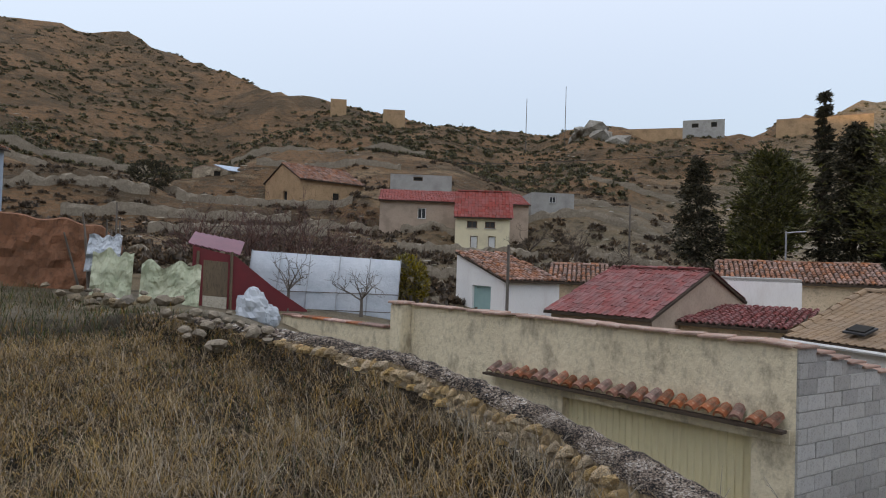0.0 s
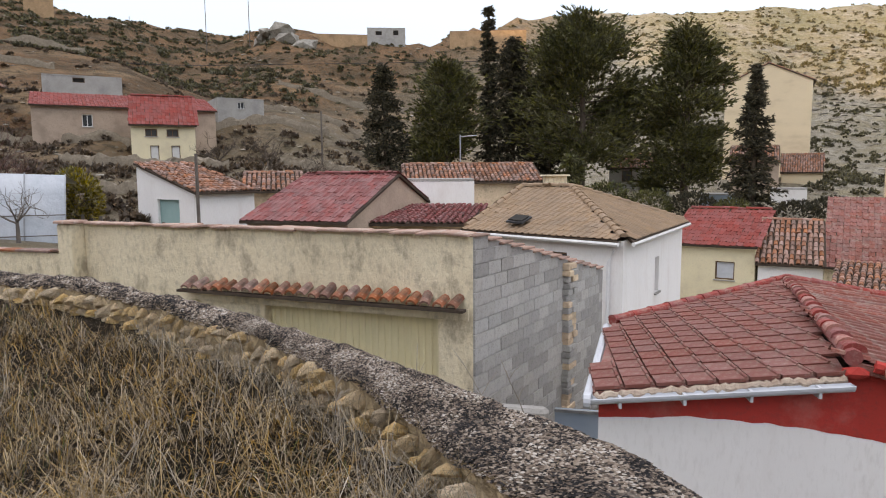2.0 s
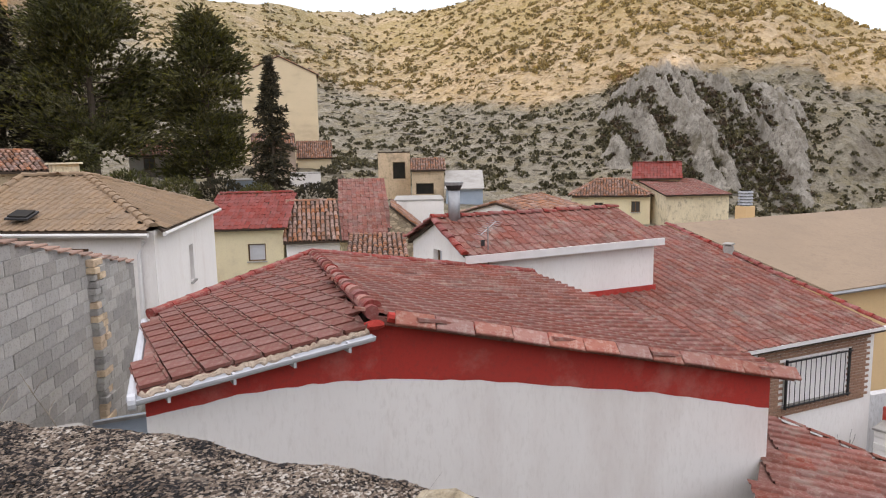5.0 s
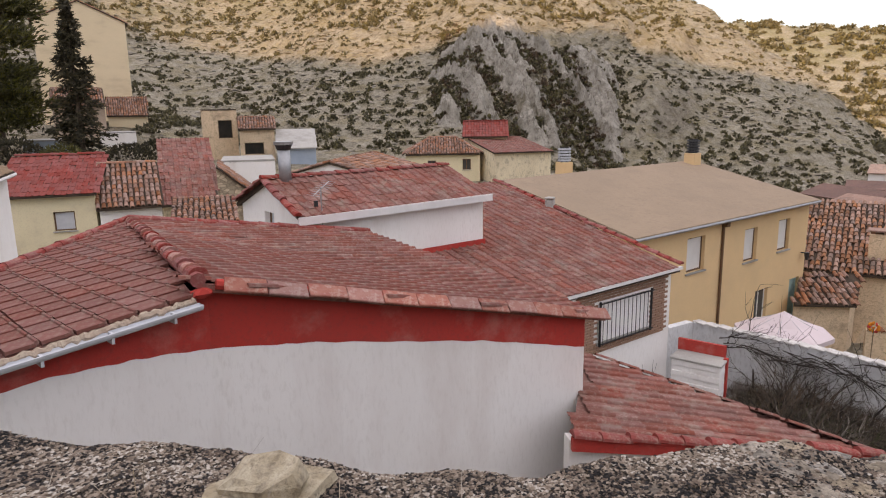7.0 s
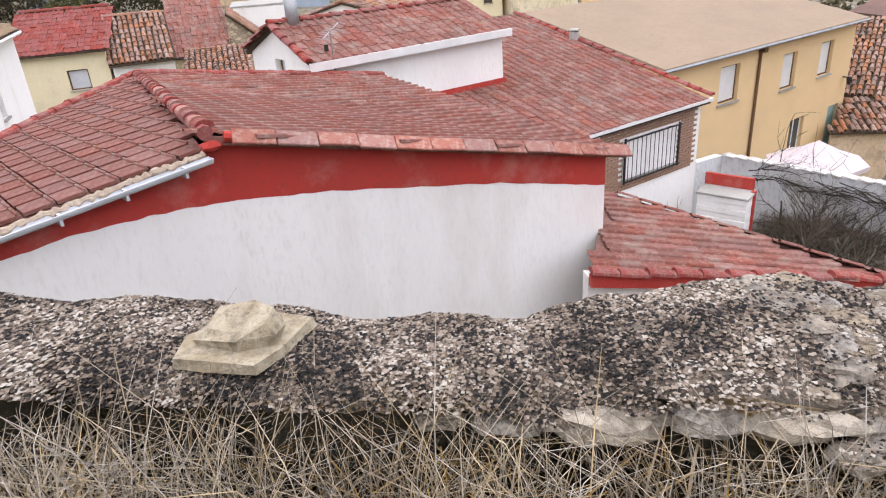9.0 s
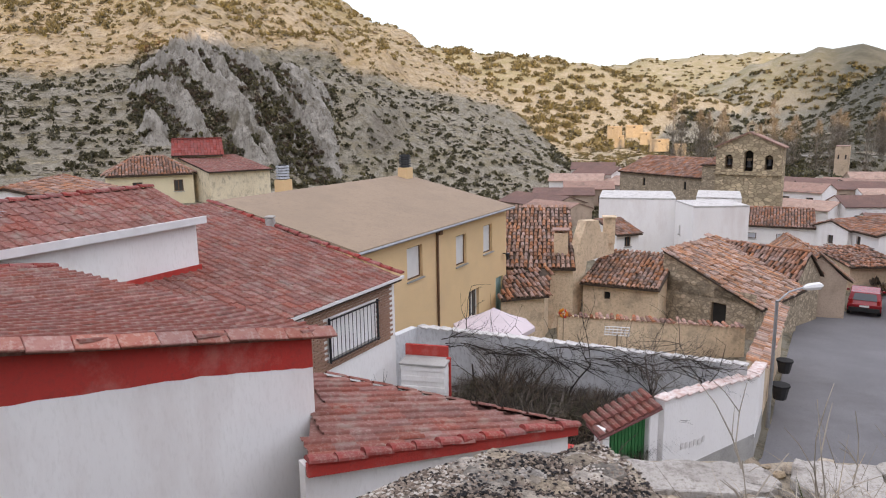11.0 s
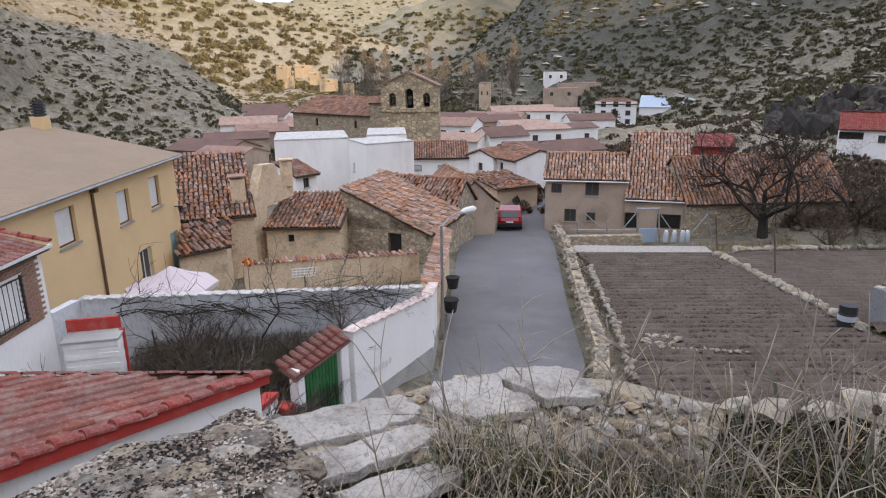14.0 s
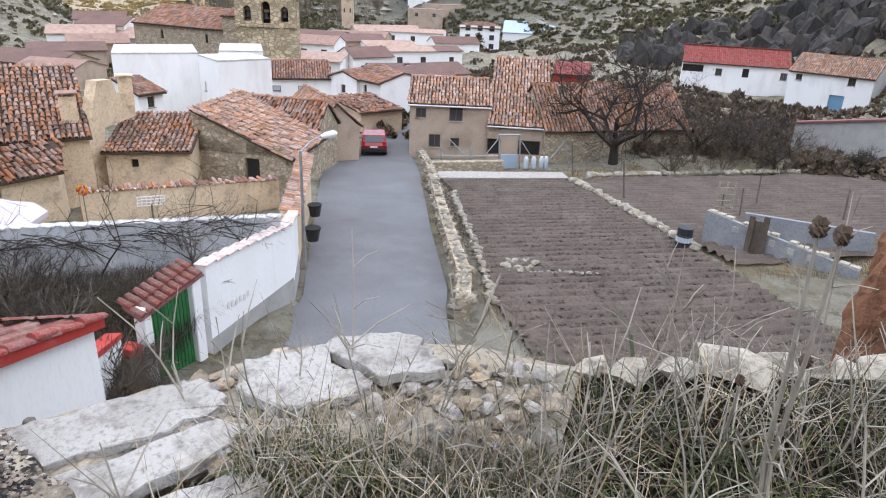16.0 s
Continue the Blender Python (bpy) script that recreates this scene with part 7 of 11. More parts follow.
# rubble bed under the slabs and along the terrace's edge
b = Bits()
for i in range(520):
    t = rnd.random()
    x = 1.90 + 0.26 * min(1, t * 2) - 0.25 * max(0, t - 0.6)
    y = 0.55 - 1.30 * t
    r_ = 0.010 + 0.022 * rnd.random() ** 2
    b.lump((x + rnd.uniform(-0.20, 0.16), y + rnd.uniform(-0.06, 0.06), 0.424 + rnd.uniform(-0.02, 0.01)), r_, (1.3, 1, 0.6), 0.3, i, rnd.uniform(0, 3))
single("wall_core", b, M["rubble_dark"], "rubble core of the broken wall end", "rubble", kind="stuff")
vs, fs = [], []
for i in range(41):
    for j in range(13):
        t = i / 40
        x = 1.62 + 0.30 * min(1, t * 2) - 0.25 * max(0, t - 0.6) + j * 0.042
        y = 0.62 - 1.45 * t - (j - 6) * 0.022
        z = 0.424 + 0.020 * noise.fractal((x * 5, y * 5, 2.0), 1.0, 2.0, 4) - 0.10 * max(0, t - 0.75) * 4 * 0.6
        vs.append((x, y, -0.9 if j == 12 else (0.18 if j == 0 else z)))
fs = [(i * 13 + j, (i + 1) * 13 + j, (i + 1) * 13 + j + 1, i * 13 + j + 1) for i in range(40) for j in range(12)]
single("wall_bed", Bits().add(vs, fs), M["sandy_bed"], "gravelly mortar bed of the broken wall end", "rubble", kind="stuff")
for i in range(17):
    t = (i + rnd.random() * 0.6) / 17
    y = -0.72 - 2.6 * t
    x = 2.24 - 0.40 * t ** 1.3 + rnd.uniform(-0.08, 0.05)
    b = Bits().lump((x, y, on_ground(x, y) + 0.02), rnd.uniform(0.035, 0.085), (1.4, 1.0, 0.7), 0.35, 100 + i, rnd.uniform(0, 3))
    single("edge_stone", b, M["edge_stone"], "rough pale limestone at the terrace's edge", "stone", group="edge stones")
for i in range(26):
    a = rnd.uniform(0, 1)
    x, y = -9.9 + a * 2.6 + rnd.gauss(0, 0.15), 5.05 + rnd.gauss(0, 0.28)
    b = Bits().lump((x, y, on_ground(x, y) + 0.10 + rnd.uniform(0, 0.16)), rnd.uniform(0.05, 0.11), (1.2, 1, 0.75), 0.3, 200 + i, rnd.uniform(0, 3))
    single("fallen_stone", b, M["heap_stone"], "fallen limestone from the tumbled wall", "stone", group="fallen stones")


# ---- grass ----
def blades(name, pts, lengths, widths, lean, material, label, droop=0.5, seed=1):
    """Curved blades as thin strips, one mesh."""
    q = np.random.RandomState(seed)
    n = len(pts)
    az = q.uniform(0, 6.283, n)
    d = np.stack([np.cos(az), np.sin(az), np.zeros(n)], 1)
    sidev = np.stack([-np.sin(az + q.uniform(-0.8, 0.8, n)), np.cos(az), np.zeros(n)], 1)
    L = np.asarray(lengths)[:, None]
    ln = q.uniform(lean[0], lean[1], n)[:, None]
    p0 = np.asarray(pts)
    up_ = np.array([[0, 0, 1.0]])
    p1 = p0 + (up_ * np.cos(ln * 0.6) + d * np.sin(ln * 0.6)) * L * 0.5
    p2 = p1 + (up_ * np.cos(ln * (1 + droop)) + d * np.sin(ln * (1 + droop))) * L * 0.5
    w_ = np.asarray(widths)[:, None] * 0.5
    V = np.stack([p0 - sidev * w_, p0 + sidev * w_, p1 + sidev * w_ * 0.8, p1 - sidev * w_ * 0.8, p2 + sidev * w_ * 0.25, p2 - sidev * w_ * 0.25], 1).reshape(-1, 3)
    base = (np.arange(n) * 6)[:, None, None]
    F = (np.array([[[0, 1, 2, 3], [3, 2, 4, 5]]]) + base).reshape(-1, 4)
    ob = new(name, numpy_mesh(name, V, F, material))
    return tagged(ob, label, "grass", kind="stuff")


def terrace_points(n, x0, x1, y0, y1, margin, seed, clump=0.0, per=14):
    q = np.random.RandomState(seed)
    x, y = q.uniform(x0, x1, n * 3), q.uniform(y0, y1, n * 3)
    if clump:
        cx, cy = q.uniform(x0, x1, n // per + 1), q.uniform(y0, y1, n // per + 1)
        k = q.randint(0, len(cx), n * 3)
        x, y = cx[k] + q.normal(0, clump, n * 3), cy[k] + q.normal(0, clump, n * 3)
    stray = q.rand(n * 3) < 0.4
    x, y = x - stray * q.exponential(0.6, n * 3) * (x0 > 0), y - stray * q.exponential(1.6, n * 3) * (y0 > 0)
    ok = out_of_terrace(x, y) < -margin
    x, y = x[ok][:n], y[ok][:n]
    return np.stack([x, y, height(x, y) - 0.01], 1)


q = np.random.RandomState(5)
P_ = terrace_points(38000, -11, 0.9, 0.6, 5.5, 0.75, 21)
blades("dry_grass", P_, q.uniform(0.06, 0.20, len(P_)), q.uniform(0.004, 0.009, len(P_)), (0.8, 1.8), M["straw"], "matted dry brown grass on the terrace", 0.5, 2)
P_ = terrace_points(22000, -10, 0.9, 0.8, 5.4, 0.72, 22, 0.055, 34)
blades("dry_tufts", P_, q.uniform(0.12, 0.36, len(P_)), q.uniform(0.0025, 0.0055, len(P_)), (0.5, 1.7), M["straw_bright"], "tall tufts of dead straw-coloured grass", 0.5, 3)
P_ = terrace_points(6000, -5, 0.9, 0.7, 4.4, 0.72, 28, 0.035, 26)
blades("pale_tufts", P_, q.uniform(0.15, 0.42, len(P_)), q.uniform(0.002, 0.004, len(P_)), (0.3, 1.6), M["straw_bleached"], "pale bleached grass tufts", 0.6, 13)
P_ = terrace_points(7000, -11, 0.5, 0.8, 5.2, 0.75, 23, 0.16)
blades("green_grass", P_, q.uniform(0.05, 0.14, len(P_)), q.uniform(0.004, 0.008, len(P_)), (0.2, 1.2), M["grass_green"], "short green grass among the dead stems", 0.4, 4)
P_ = terrace_points(3600, -0.9, 1.7, -0.5, 2.4, 0.56, 24)
blades("wall_foot_grass", P_, q.uniform(0.16, 0.46, len(P_)), q.uniform(0.0018, 0.0036, len(P_)), (0.4, 1.6), M["straw_pale"], "tangled dead stems at the foot of the wall", 0.5, 5)
P_ = terrace_points(6200, 0.9, 2.32, -3.6, 0.12, 0.09, 25, 0.05, 12)
blades("bank_grass", P_, q.uniform(0.12, 0.40, len(P_)), q.uniform(0.0018, 0.0042, len(P_)), (0.4, 1.7), M["straw_pale"], "tangled dead grass on the terrace's edge", 0.5, 6)
P_ = terrace_points(6500, 0.9, 2.2, -3.6, 0.1, 0.12, 29)
blades("bank_litter", P_, q.uniform(0.05, 0.16, len(P_)), q.uniform(0.003, 0.008, len(P_)), (0.9, 1.7), M["litter"], "dark rotting stems matted on the bank", 0.3, 16)
P_ = terrace_points(8000, 0.9, 2.2, -3.6, 0.1, 0.12, 26, 0.09, 22)
blades("bank_green_grass", P_, q.uniform(0.06, 0.20, len(P_)), q.uniform(0.003, 0.008, len(P_)), (0.3, 1.2), M["grass_green"], "green grass under the dead stems", 0.5, 7)
P_ = terrace_points(46000, -12, 1.6, -9, 1.4, 0.3, 27)
blades("back_grass", P_, q.uniform(0.10, 0.30, len(P_)), q.uniform(0.004, 0.008, len(P_)), (0.4, 1.4), M["straw"], "matted dead grass over the back of the terrace", 0.5, 8)

P_ = terrace_points(9000, -11, 1.2, -8, 1.0, 0.4, 33, 0.06, 30)
blades("back_tufts", P_, q.uniform(0.12, 0.34, len(P_)), q.uniform(0.003, 0.006, len(P_)), (0.5, 1.6), M["straw_bright"], "tufts of dead grass over the back of the terrace", 0.5, 34)
tq_ = q.uniform(0.52, 1.0, 3400)
xq_ = 1.64 + 0.30 * np.minimum(1, tq_ * 2) - 0.25 * np.maximum(0, tq_ - 0.6) + np.abs(q.normal(0, 0.10, 3400)) - 0.15
yq_ = 0.62 - 1.45 * tq_ + 0.12
P_ = np.stack([xq_, yq_, np.where(tq_ > 0.75, 0.36, 0.405)], 1)
blades("bed_grass", P_[:800], q.uniform(0.10, 0.30, 800), q.uniform(0.0014, 0.0032, 800), (0.3, 1.5), M["straw_pale"], "dead stems hanging over the broken wall end", 0.6, 14)
blades("bed_green_grass", P_[2500:], q.uniform(0.05, 0.13, 900), q.uniform(0.003, 0.006, 900), (0.3, 1.3), M["grass_green"], "green grass growing in the broken wall end", 0.5, 15)


n_ = 2300
s_ = q.uniform(arc[-1] - 7.5, arc[-1] - 0.2, n_)
P_ = []
for v_, w_ in zip(s_, q.uniform(0.02, 0.5, n_)):
    ox, oy, ix, iy, z = station(v_)
    ln = math.hypot(ix - ox, iy - oy)
    P_.append((ix + (ix - ox) / ln * w_, iy + (iy - oy) / ln * w_))
P_ = np.array(P_)
P_ = np.concatenate([P_, ground_at(P_[:, 0], P_[:, 1])[:, None] - 0.01], 1)
blades("lip_grass", P_, q.uniform(0.14, 0.46, n_), q.uniform(0.0014, 0.0032, n_), (0.3, 1.6), M["straw_pale"], "tangled pale dead stems against the foot of the wall", 0.6, 9)


n_ = 620
P_ = []
for v_, w_ in zip(q.uniform(arc[-1] - 2.9, arc[-1] - 0.1, n_), q.uniform(0.03, 0.34, n_)):
    ox, oy, ix, iy, z = station(v_)
    ln = math.hypot(ix - ox, iy - oy)
    P_.append((ix + (ix - ox) / ln * w_, iy + (iy - oy) / ln * w_))
P_ = np.array(P_)
P_ = np.concatenate([P_, ground_at(P_[:, 0], P_[:, 1])[:, None] - 0.01], 1)
blades("lip_twigs", P_, q.uniform(0.24, 0.54, n_), q.uniform(0.0016, 0.0034, n_), (0.3, 1.6), M["straw_pale"], "tangle of pale dead twigs leaning on the wall", 0.5, 19)

xl, yl = q.uniform(-22, -10, 9000), q.uniform(-0.5, 5.6, 9000)
P_ = np.stack([xl, yl, ground_at(xl, yl) - 0.01], 1)
blades("left_grass", P_[:5000], q.uniform(0.10, 0.30, 5000), q.uniform(0.008, 0.016, 5000), (0.3, 1.3), M["grass_green"], "rank green grass below the red earth wall", 0.5, 10)
blades("left_dry_grass", P_[5000:], q.uniform(0.12, 0.34, 4000), q.uniform(0.006, 0.013, 4000), (0.3, 1.3), M["straw"], "dry brown grass below the red earth wall", 0.5, 11)


def weed(x, y, z, h, seed):
    """A dry branching stem."""
    rr = random.Random(seed)
    way = Vector((rr.gauss(0, 0.22), rr.gauss(0, 0.22), 1)).normalized()
    pts_ = [Vector((x, y, z))]
    for i in range(5):
        way = (way + Vector((rr.gauss(0, 0.12), rr.gauss(0, 0.12), 0.02))).normalized()
        pts_.append(pts_[-1] + way * h / 5)
    twigs = []
    for i in range(rr.randint(3, 7)):
        k = rr.randint(1, 4)
        a = rr.uniform(0, 6.28)
        e = Vector((math.cos(a), math.sin(a), rr.uniform(0.4, 1.2))).normalized() * h * rr.uniform(0.12, 0.3)
        m = pts_[k] + e * 0.5 + Vector((0, 0, 0.01))
        twigs.append(Bits().tube([pts_[k], m, pts_[k] + e], [0.002, 0.0016, 0.001], 3, False))
    return Bits().tube(pts_, [0.0034, 0.003, 0.0026, 0.0022, 0.0018, 0.0012], 4), twigs


def dry_weed(x, y, h, seed, label):
    """A stem with its twigs, rooted in the ground."""
    z = float(height(np.array([x]), np.array([y]))[0]) - 0.01
    plant = thing("dry_weed", x, y, z, label, "weed", "dry weeds")
    stem, twigs = weed(x, y, z, h, seed)
    part("stem", stem, M["straw_pale"], plant)
    for twig in twigs:
        part("twig", twig, M["straw_pale"], plant)


for i in range(120):
    while True:
        x, y = rnd.uniform(1.1, 2.2), rnd.uniform(-3.2, 0.1)
        if out_of_terrace(np.array([x]), np.array([y]))[0] < -0.08:
            break
    dry_weed(x, y, rnd.uniform(0.28, 0.62), i, "dry branching weed stem on the bank")
for i in range(24):
    x, y = rnd.uniform(-6, -0.3), rnd.uniform(1.2, 3.4)
    dry_weed(x, y, rnd.uniform(0.3, 0.55), 300 + i, "dry branching weed stem in the grass")
for i, (hx, hy, hz, big) in enumerate([(1.570, -0.995, 1.066, 0.8), (1.548, -1.022, 1.060, 0.75), (1.86, -1.30, 0.62, 0.8), (1.83, -1.12, 0.60, 0.6), (1.30, -1.0, 0.36, 0.6)]):
    x, y = (1.585, -1.06) if i < 2 else (hx + 0.04, hy - 0.05)
    z = float(height(np.array([x]), np.array([y]))[0])
    t_ = thing("thistle", x, y, z, "dry brown thistle head on a spiny stem", "thistle", "thistles")
    c_ = Vector((hx, hy, hz))
    foot = Vector((x, y, z - 0.01))
    line = [foot, foot.lerp(c_, 0.35) + Vector((0.012, 0.01, 0)), foot.lerp(c_, 0.7) + Vector((-0.008, 0.012, 0)), c_]
    part("stem", Bits().tube(line, [0.006, 0.005, 0.004, 0.003], 6), M["straw_pale"], t_)
    for k in range(7):
        p = foot.lerp(c_, 0.25 + 0.09 * k)
        a = rnd.uniform(0, 6.28)
        e = Vector((math.cos(a), math.sin(a), rnd.uniform(0.2, 0.9))) * rnd.uniform(0.04, 0.11)
        part("twig", Bits().tube([p, p + e * 0.6, p + e], [0.0022, 0.0016, 0.0008], 3, False), M["straw_pale"], t_)
    hd = Bits()
    rings, around = 9, 16
    vs = [(c_.x, c_.y, c_.z - 0.02 * big)]
    for k in range(1, rings):
        f = math.pi * k / rings
        for j in range(around):
            a = 6.283 * (j + 0.5 * (k % 2)) / around
            r_ = 0.013 * big * (1.0 + (0.55 if (j + k) % 2 else 0.0) * rnd.uniform(0.6, 1.3))
            vs.append((c_.x + r_ * math.sin(f) * math.cos(a), c_.y + r_ * math.sin(f) * math.sin(a), c_.z - r_ * 1.2 * math.cos(f)))
    vs.append((c_.x, c_.y, c_.z + 0.022 * big))
    top_ = len(vs) - 1
    fs = [(0, 1 + (j + 1) % around, 1 + j) for j in range(around)] + [(top_, top_ - around + j, top_ - around + (j + 1) % around) for j in range(around)]
    for k in range(rings - 2):
        fs += [(1 + k * around + j, 1 + k * around + (j + 1) % around, 1 + (k + 1) * around + (j + 1) % around, 1 + (k + 1) * around + j) for j in range(around)]
    hd.add(vs, fs)
    part("head", hd, M["thistle"], t_)

# ---- garden, street and field ----
def strip(name, left, right, z_of, material, label, category, kind="structure", lift=0.0, cols=14, n=90):
    """A surface between two lines of (x, y), each resampled evenly."""
    left, right = np.array(left, float), np.array(right, float)
    def even(a, n):
        s = np.concatenate([[0], np.cumsum(np.hypot(np.diff(a[:, 0]), np.diff(a[:, 1])))])
        t = np.linspace(0, s[-1], n)
        return np.stack([np.interp(t, s, a[:, 0]), np.interp(t, s, a[:, 1])], 1)
    A_, B_ = even(left, n), even(right, n)
    t = np.linspace(0, 1, cols)[None, :, None]
    P = A_[:, None] * (1 - t) + B_[:, None] * t
    z = z_of(P[..., 0], P[..., 1]) + lift
    V = np.concatenate([P, z[..., None]], -1).reshape(-1, 3)
    i, j = np.meshgrid(np.arange(n - 1), np.arange(cols - 1), indexing="ij")
    F = np.stack([i * cols + j, (i + 1) * cols + j, (i + 1) * cols + j + 1, i * cols + j + 1], -1).reshape(-1, 4)
    return tagged(new(name, numpy_mesh(name, V, F, material, True)), label, category, kind=kind)


STREET_L = [(9.5, 2.4), (14.0, 2.9), (14.9, 2.55), (18.6, 0.72), (22.9, 0.70), (37.2, 0.45), (43.2, 0.35), (45.8, -1.6), (47, -2.4), (60, -4.3)]
STREET_R = [(9.5, -3.0), (15.5, -3.1), (17.6, -3.35), (19.0, -3.65), (25.9, -4.15), (39.3, -5.4), (45.0, -5.65), (47.5, -5.8), (53, -6.4), (60, -7.4)]
strip("road", STREET_L, STREET_R, lambda x, y: np.where(x < 46, street_plane(x), street_plane(46) + 0.0 * x), M["asphalt"], "worn grey concrete village street", "road", lift=0.02, cols=22)


def furrows(x, y):
    q_ = np.vectorize(lambda a, b: noise.fractal((a * 0.9, b * 0.9, 2.0), 1.0, 2.0, 4))(x, y)
    return street_plane(x) + 0.06 + 0.07 * np.sin(x * 11.0 + q_ * 2.0) + q_ * 0.05


strip("field", [(12.0, -5.0), (17.9, -4.85), (33.4, -6.5), (37.2, -6.3)], [(12.0, -13.4), (19.8, -13.7), (24.5, -13.8), (36.8, -13.7)], furrows, M["soil"], "bare brown tilled vegetable plot", "field", cols=60, n=260)
strip("field_beyond", [(20.5, -14.2), (24.5, -14.2), (36.5, -14.1)], [(21.5, -34), (28, -34), (37.5, -33.5)], lambda x, y: furrows(x, y) + 0.05, M["soil"], "second bare brown plot beyond a row of stones", "field", cols=40, n=200)
# stone wall between street and field
sw = thing("street_stone_wall", 30, -4.7, -8.5, "low dry-stone wall between the street and the plot", "wall")
core = Bits()
RW = [(16.8, -3.45), (19.0, -3.95), (25.9, -4.5), (39.0, -5.75), (45.0, -5.95)]
rw = np.array(RW)
ra = np.concatenate([[0], np.cumsum(np.hypot(np.diff(rw[:, 0]), np.diff(rw[:, 1])))])
for i in range(60):
    s0, s1 = ra[-1] * i / 60, ra[-1] * (i + 1) / 60
    p = Vector((np.interp(s0, ra, rw[:, 0]), np.interp(s0, ra, rw[:, 1])))
    e = Vector((np.interp(s1, ra, rw[:, 0]), np.interp(s1, ra, rw[:, 1])))
    h0 = 0.62 + 0.06 * noise.noise((s0 * 0.8, 0, 0))
    wall_run(core, e, p, 0.42, street_plane(e.x) - 0.3, street_plane(p.x) - 0.3, street_plane(e.x) + h0, street_plane(p.x) + h0)
part("core", core, M["rubble"], sw)
stone_forms = [Bits().lump((0, 0, 0), 1.0, (1.0, 0.7, 0.6), 0.3, 40 + k).mesh("wall_stone", M["rubble_stone"] if "rubble_stone" in M else mat("rubble_stone", (0.40, 0.34, 0.26), (0.32, 0.27, 0.21), 2.0, (0.22, 0.18, 0.14), 6, 0.95, 0.8, bump_scale=6, vary=0.28, island=False)) for k in range(5)]
for i in range(240):
    s0 = ra[-1] * ((i + rnd.random()) / 240) ** 1.25
    x, y = float(np.interp(s0, ra, rw[:, 0])), float(np.interp(s0, ra, rw[:, 1]))
    ob = new("wall_stone", stone_forms[i % 5])
    ob.parent, ob.matrix_parent_inverse = sw, Matrix.Translation(-sw.location)
    sc = rnd.uniform(0.10, 0.19)
    side_ = rnd.choice([-0.40, -0.2, 0.0])
    ob.matrix_basis = pose(x, y + side_, street_plane(x) + (rnd.uniform(0.58, 0.68) if side_ == -0.2 else rnd.uniform(0.1, 0.6)), rnd.uniform(-15, 15), rnd.uniform(-15, 15), rnd.uniform(0, 180)) @ Matrix.Diagonal((sc * 1.4, sc, sc, 1))
# rows of stones in the plots
def stone_row(name, line, n, lo, hi, label, seed):
    rr = random.Random(seed)
    a = np.array(line, float)
    s = np.concatenate([[0], np.cumsum(np.hypot(np.diff(a[:, 0]), np.diff(a[:, 1])))])
    row = thing(name, line[0][0], line[0][1], street_plane(line[0][0]), label, "stones")
    for i in range(n):
        t = s[-1] * (i + rr.random()) / n
        x, y = float(np.interp(t, s, a[:, 0])) + rr.gauss(0, 0.06), float(np.interp(t, s, a[:, 1])) + rr.gauss(0, 0.06)
        ob = new("stone", stone_forms[i % 5])
        ob.parent, ob.matrix_parent_inverse = row, Matrix.Translation(-row.location)
        sc = rr.uniform(lo, hi)
        ob.matrix_basis = pose(x, y, street_plane(x) + 0.08 + sc * 0.25, 0, 0, rr.uniform(0, 180)) @ Matrix.Diagonal((sc * 1.3, sc, sc, 1))


stone_row("stone_edging", [(17.6, -4.75), (23, -5.4), (33.4, -6.35)], 110, 0.08, 0.17, "row of pale stones edging the plot", 1)
stone_row("stone_border", [(36.5, -13.8), (24.5, -13.9), (22.3, -13.6)], 90, 0.14, 0.30, "border of rough stones between the plots", 2)
stone_row("stone_ring", [(21.1 + 0.45 * math.cos(a * 0.5), -6.45 + 0.55 * math.sin(a * 0.5)) for a in range(13)], 14, 0.10, 0.16, "ring of stones round a planting hole", 3)
stone_row("stone_line", [(20.6, -5.7), (20.2, -7.2), (19.9, -8.8)], 26, 0.05, 0.10, "thin line of stones across the plot", 4)
stone_row("far_stone_row", [(37.3, -15), (38.0, -22), (38.2, -34)], 60, 0.2, 0.34, "row of pale stones along the far plot", 5)
single("concrete_path", Bits().prism([(37.0, -6.1, street_plane(37.3) - 0.1), (36.7, -13.8, street_plane(37.3) - 0.1), (38.2, -13.9, street_plane(38) - 0.1), (38.6, -6.0, street_plane(38) - 0.1)], (0, 0, 0.28)), M["slab"], "pale concrete path in front of the old house", "path", kind="structure")
single("patio_wall", Bits().box(39.9, -8.4, street_plane(40) - 0.2, 0.4, 4.6, 0.85, 3, 0.04), M["rubble"], "low stone patio wall", "wall")
# scaffold of poles before the old house
sc_ = thing("pole_frame", 41.5, -11, -9.9, "makeshift frame of grey poles in front of the house", "frame")
for y0, y1, z in ((-10.69, -10.52, -7.54), (-12.03, -11.84, -7.54), (-15.36, -14.74, -7.6), (-7.0, -6.9, -8.3), (-8.8, -8.75, -8.3)):
    part("pole", Bits().tube([(40.8, y0, -10.2), (40.8, y1, z)], 0.055, 6), M["metal_grey"], sc_)
part("top_rail", Bits().tube([(40.8, -10.48, -7.55), (40.8, -11.90, -7.55)], 0.055, 6), M["metal_grey"], sc_)
for p_, e_ in (((-9.44, -9.18), (-10.45, -7.84)), ((-11.97, -7.94), (-12.76, -9.02)), ((-13.84, -9.25), (-14.83, -7.9)), ((-7.3, -7.75), (-8.7, -9.1))):
    part("brace", Bits().tube([(40.78, p_[0], p_[1]), (40.78, e_[0], e_[1])], 0.035, 6), M["metal_grey"], sc_)
part("rail", Bits().tube([(40.8, -6.6, -8.85), (40.8, -10.6, -8.9)], 0.03, 6), M["metal_grey"], sc_)
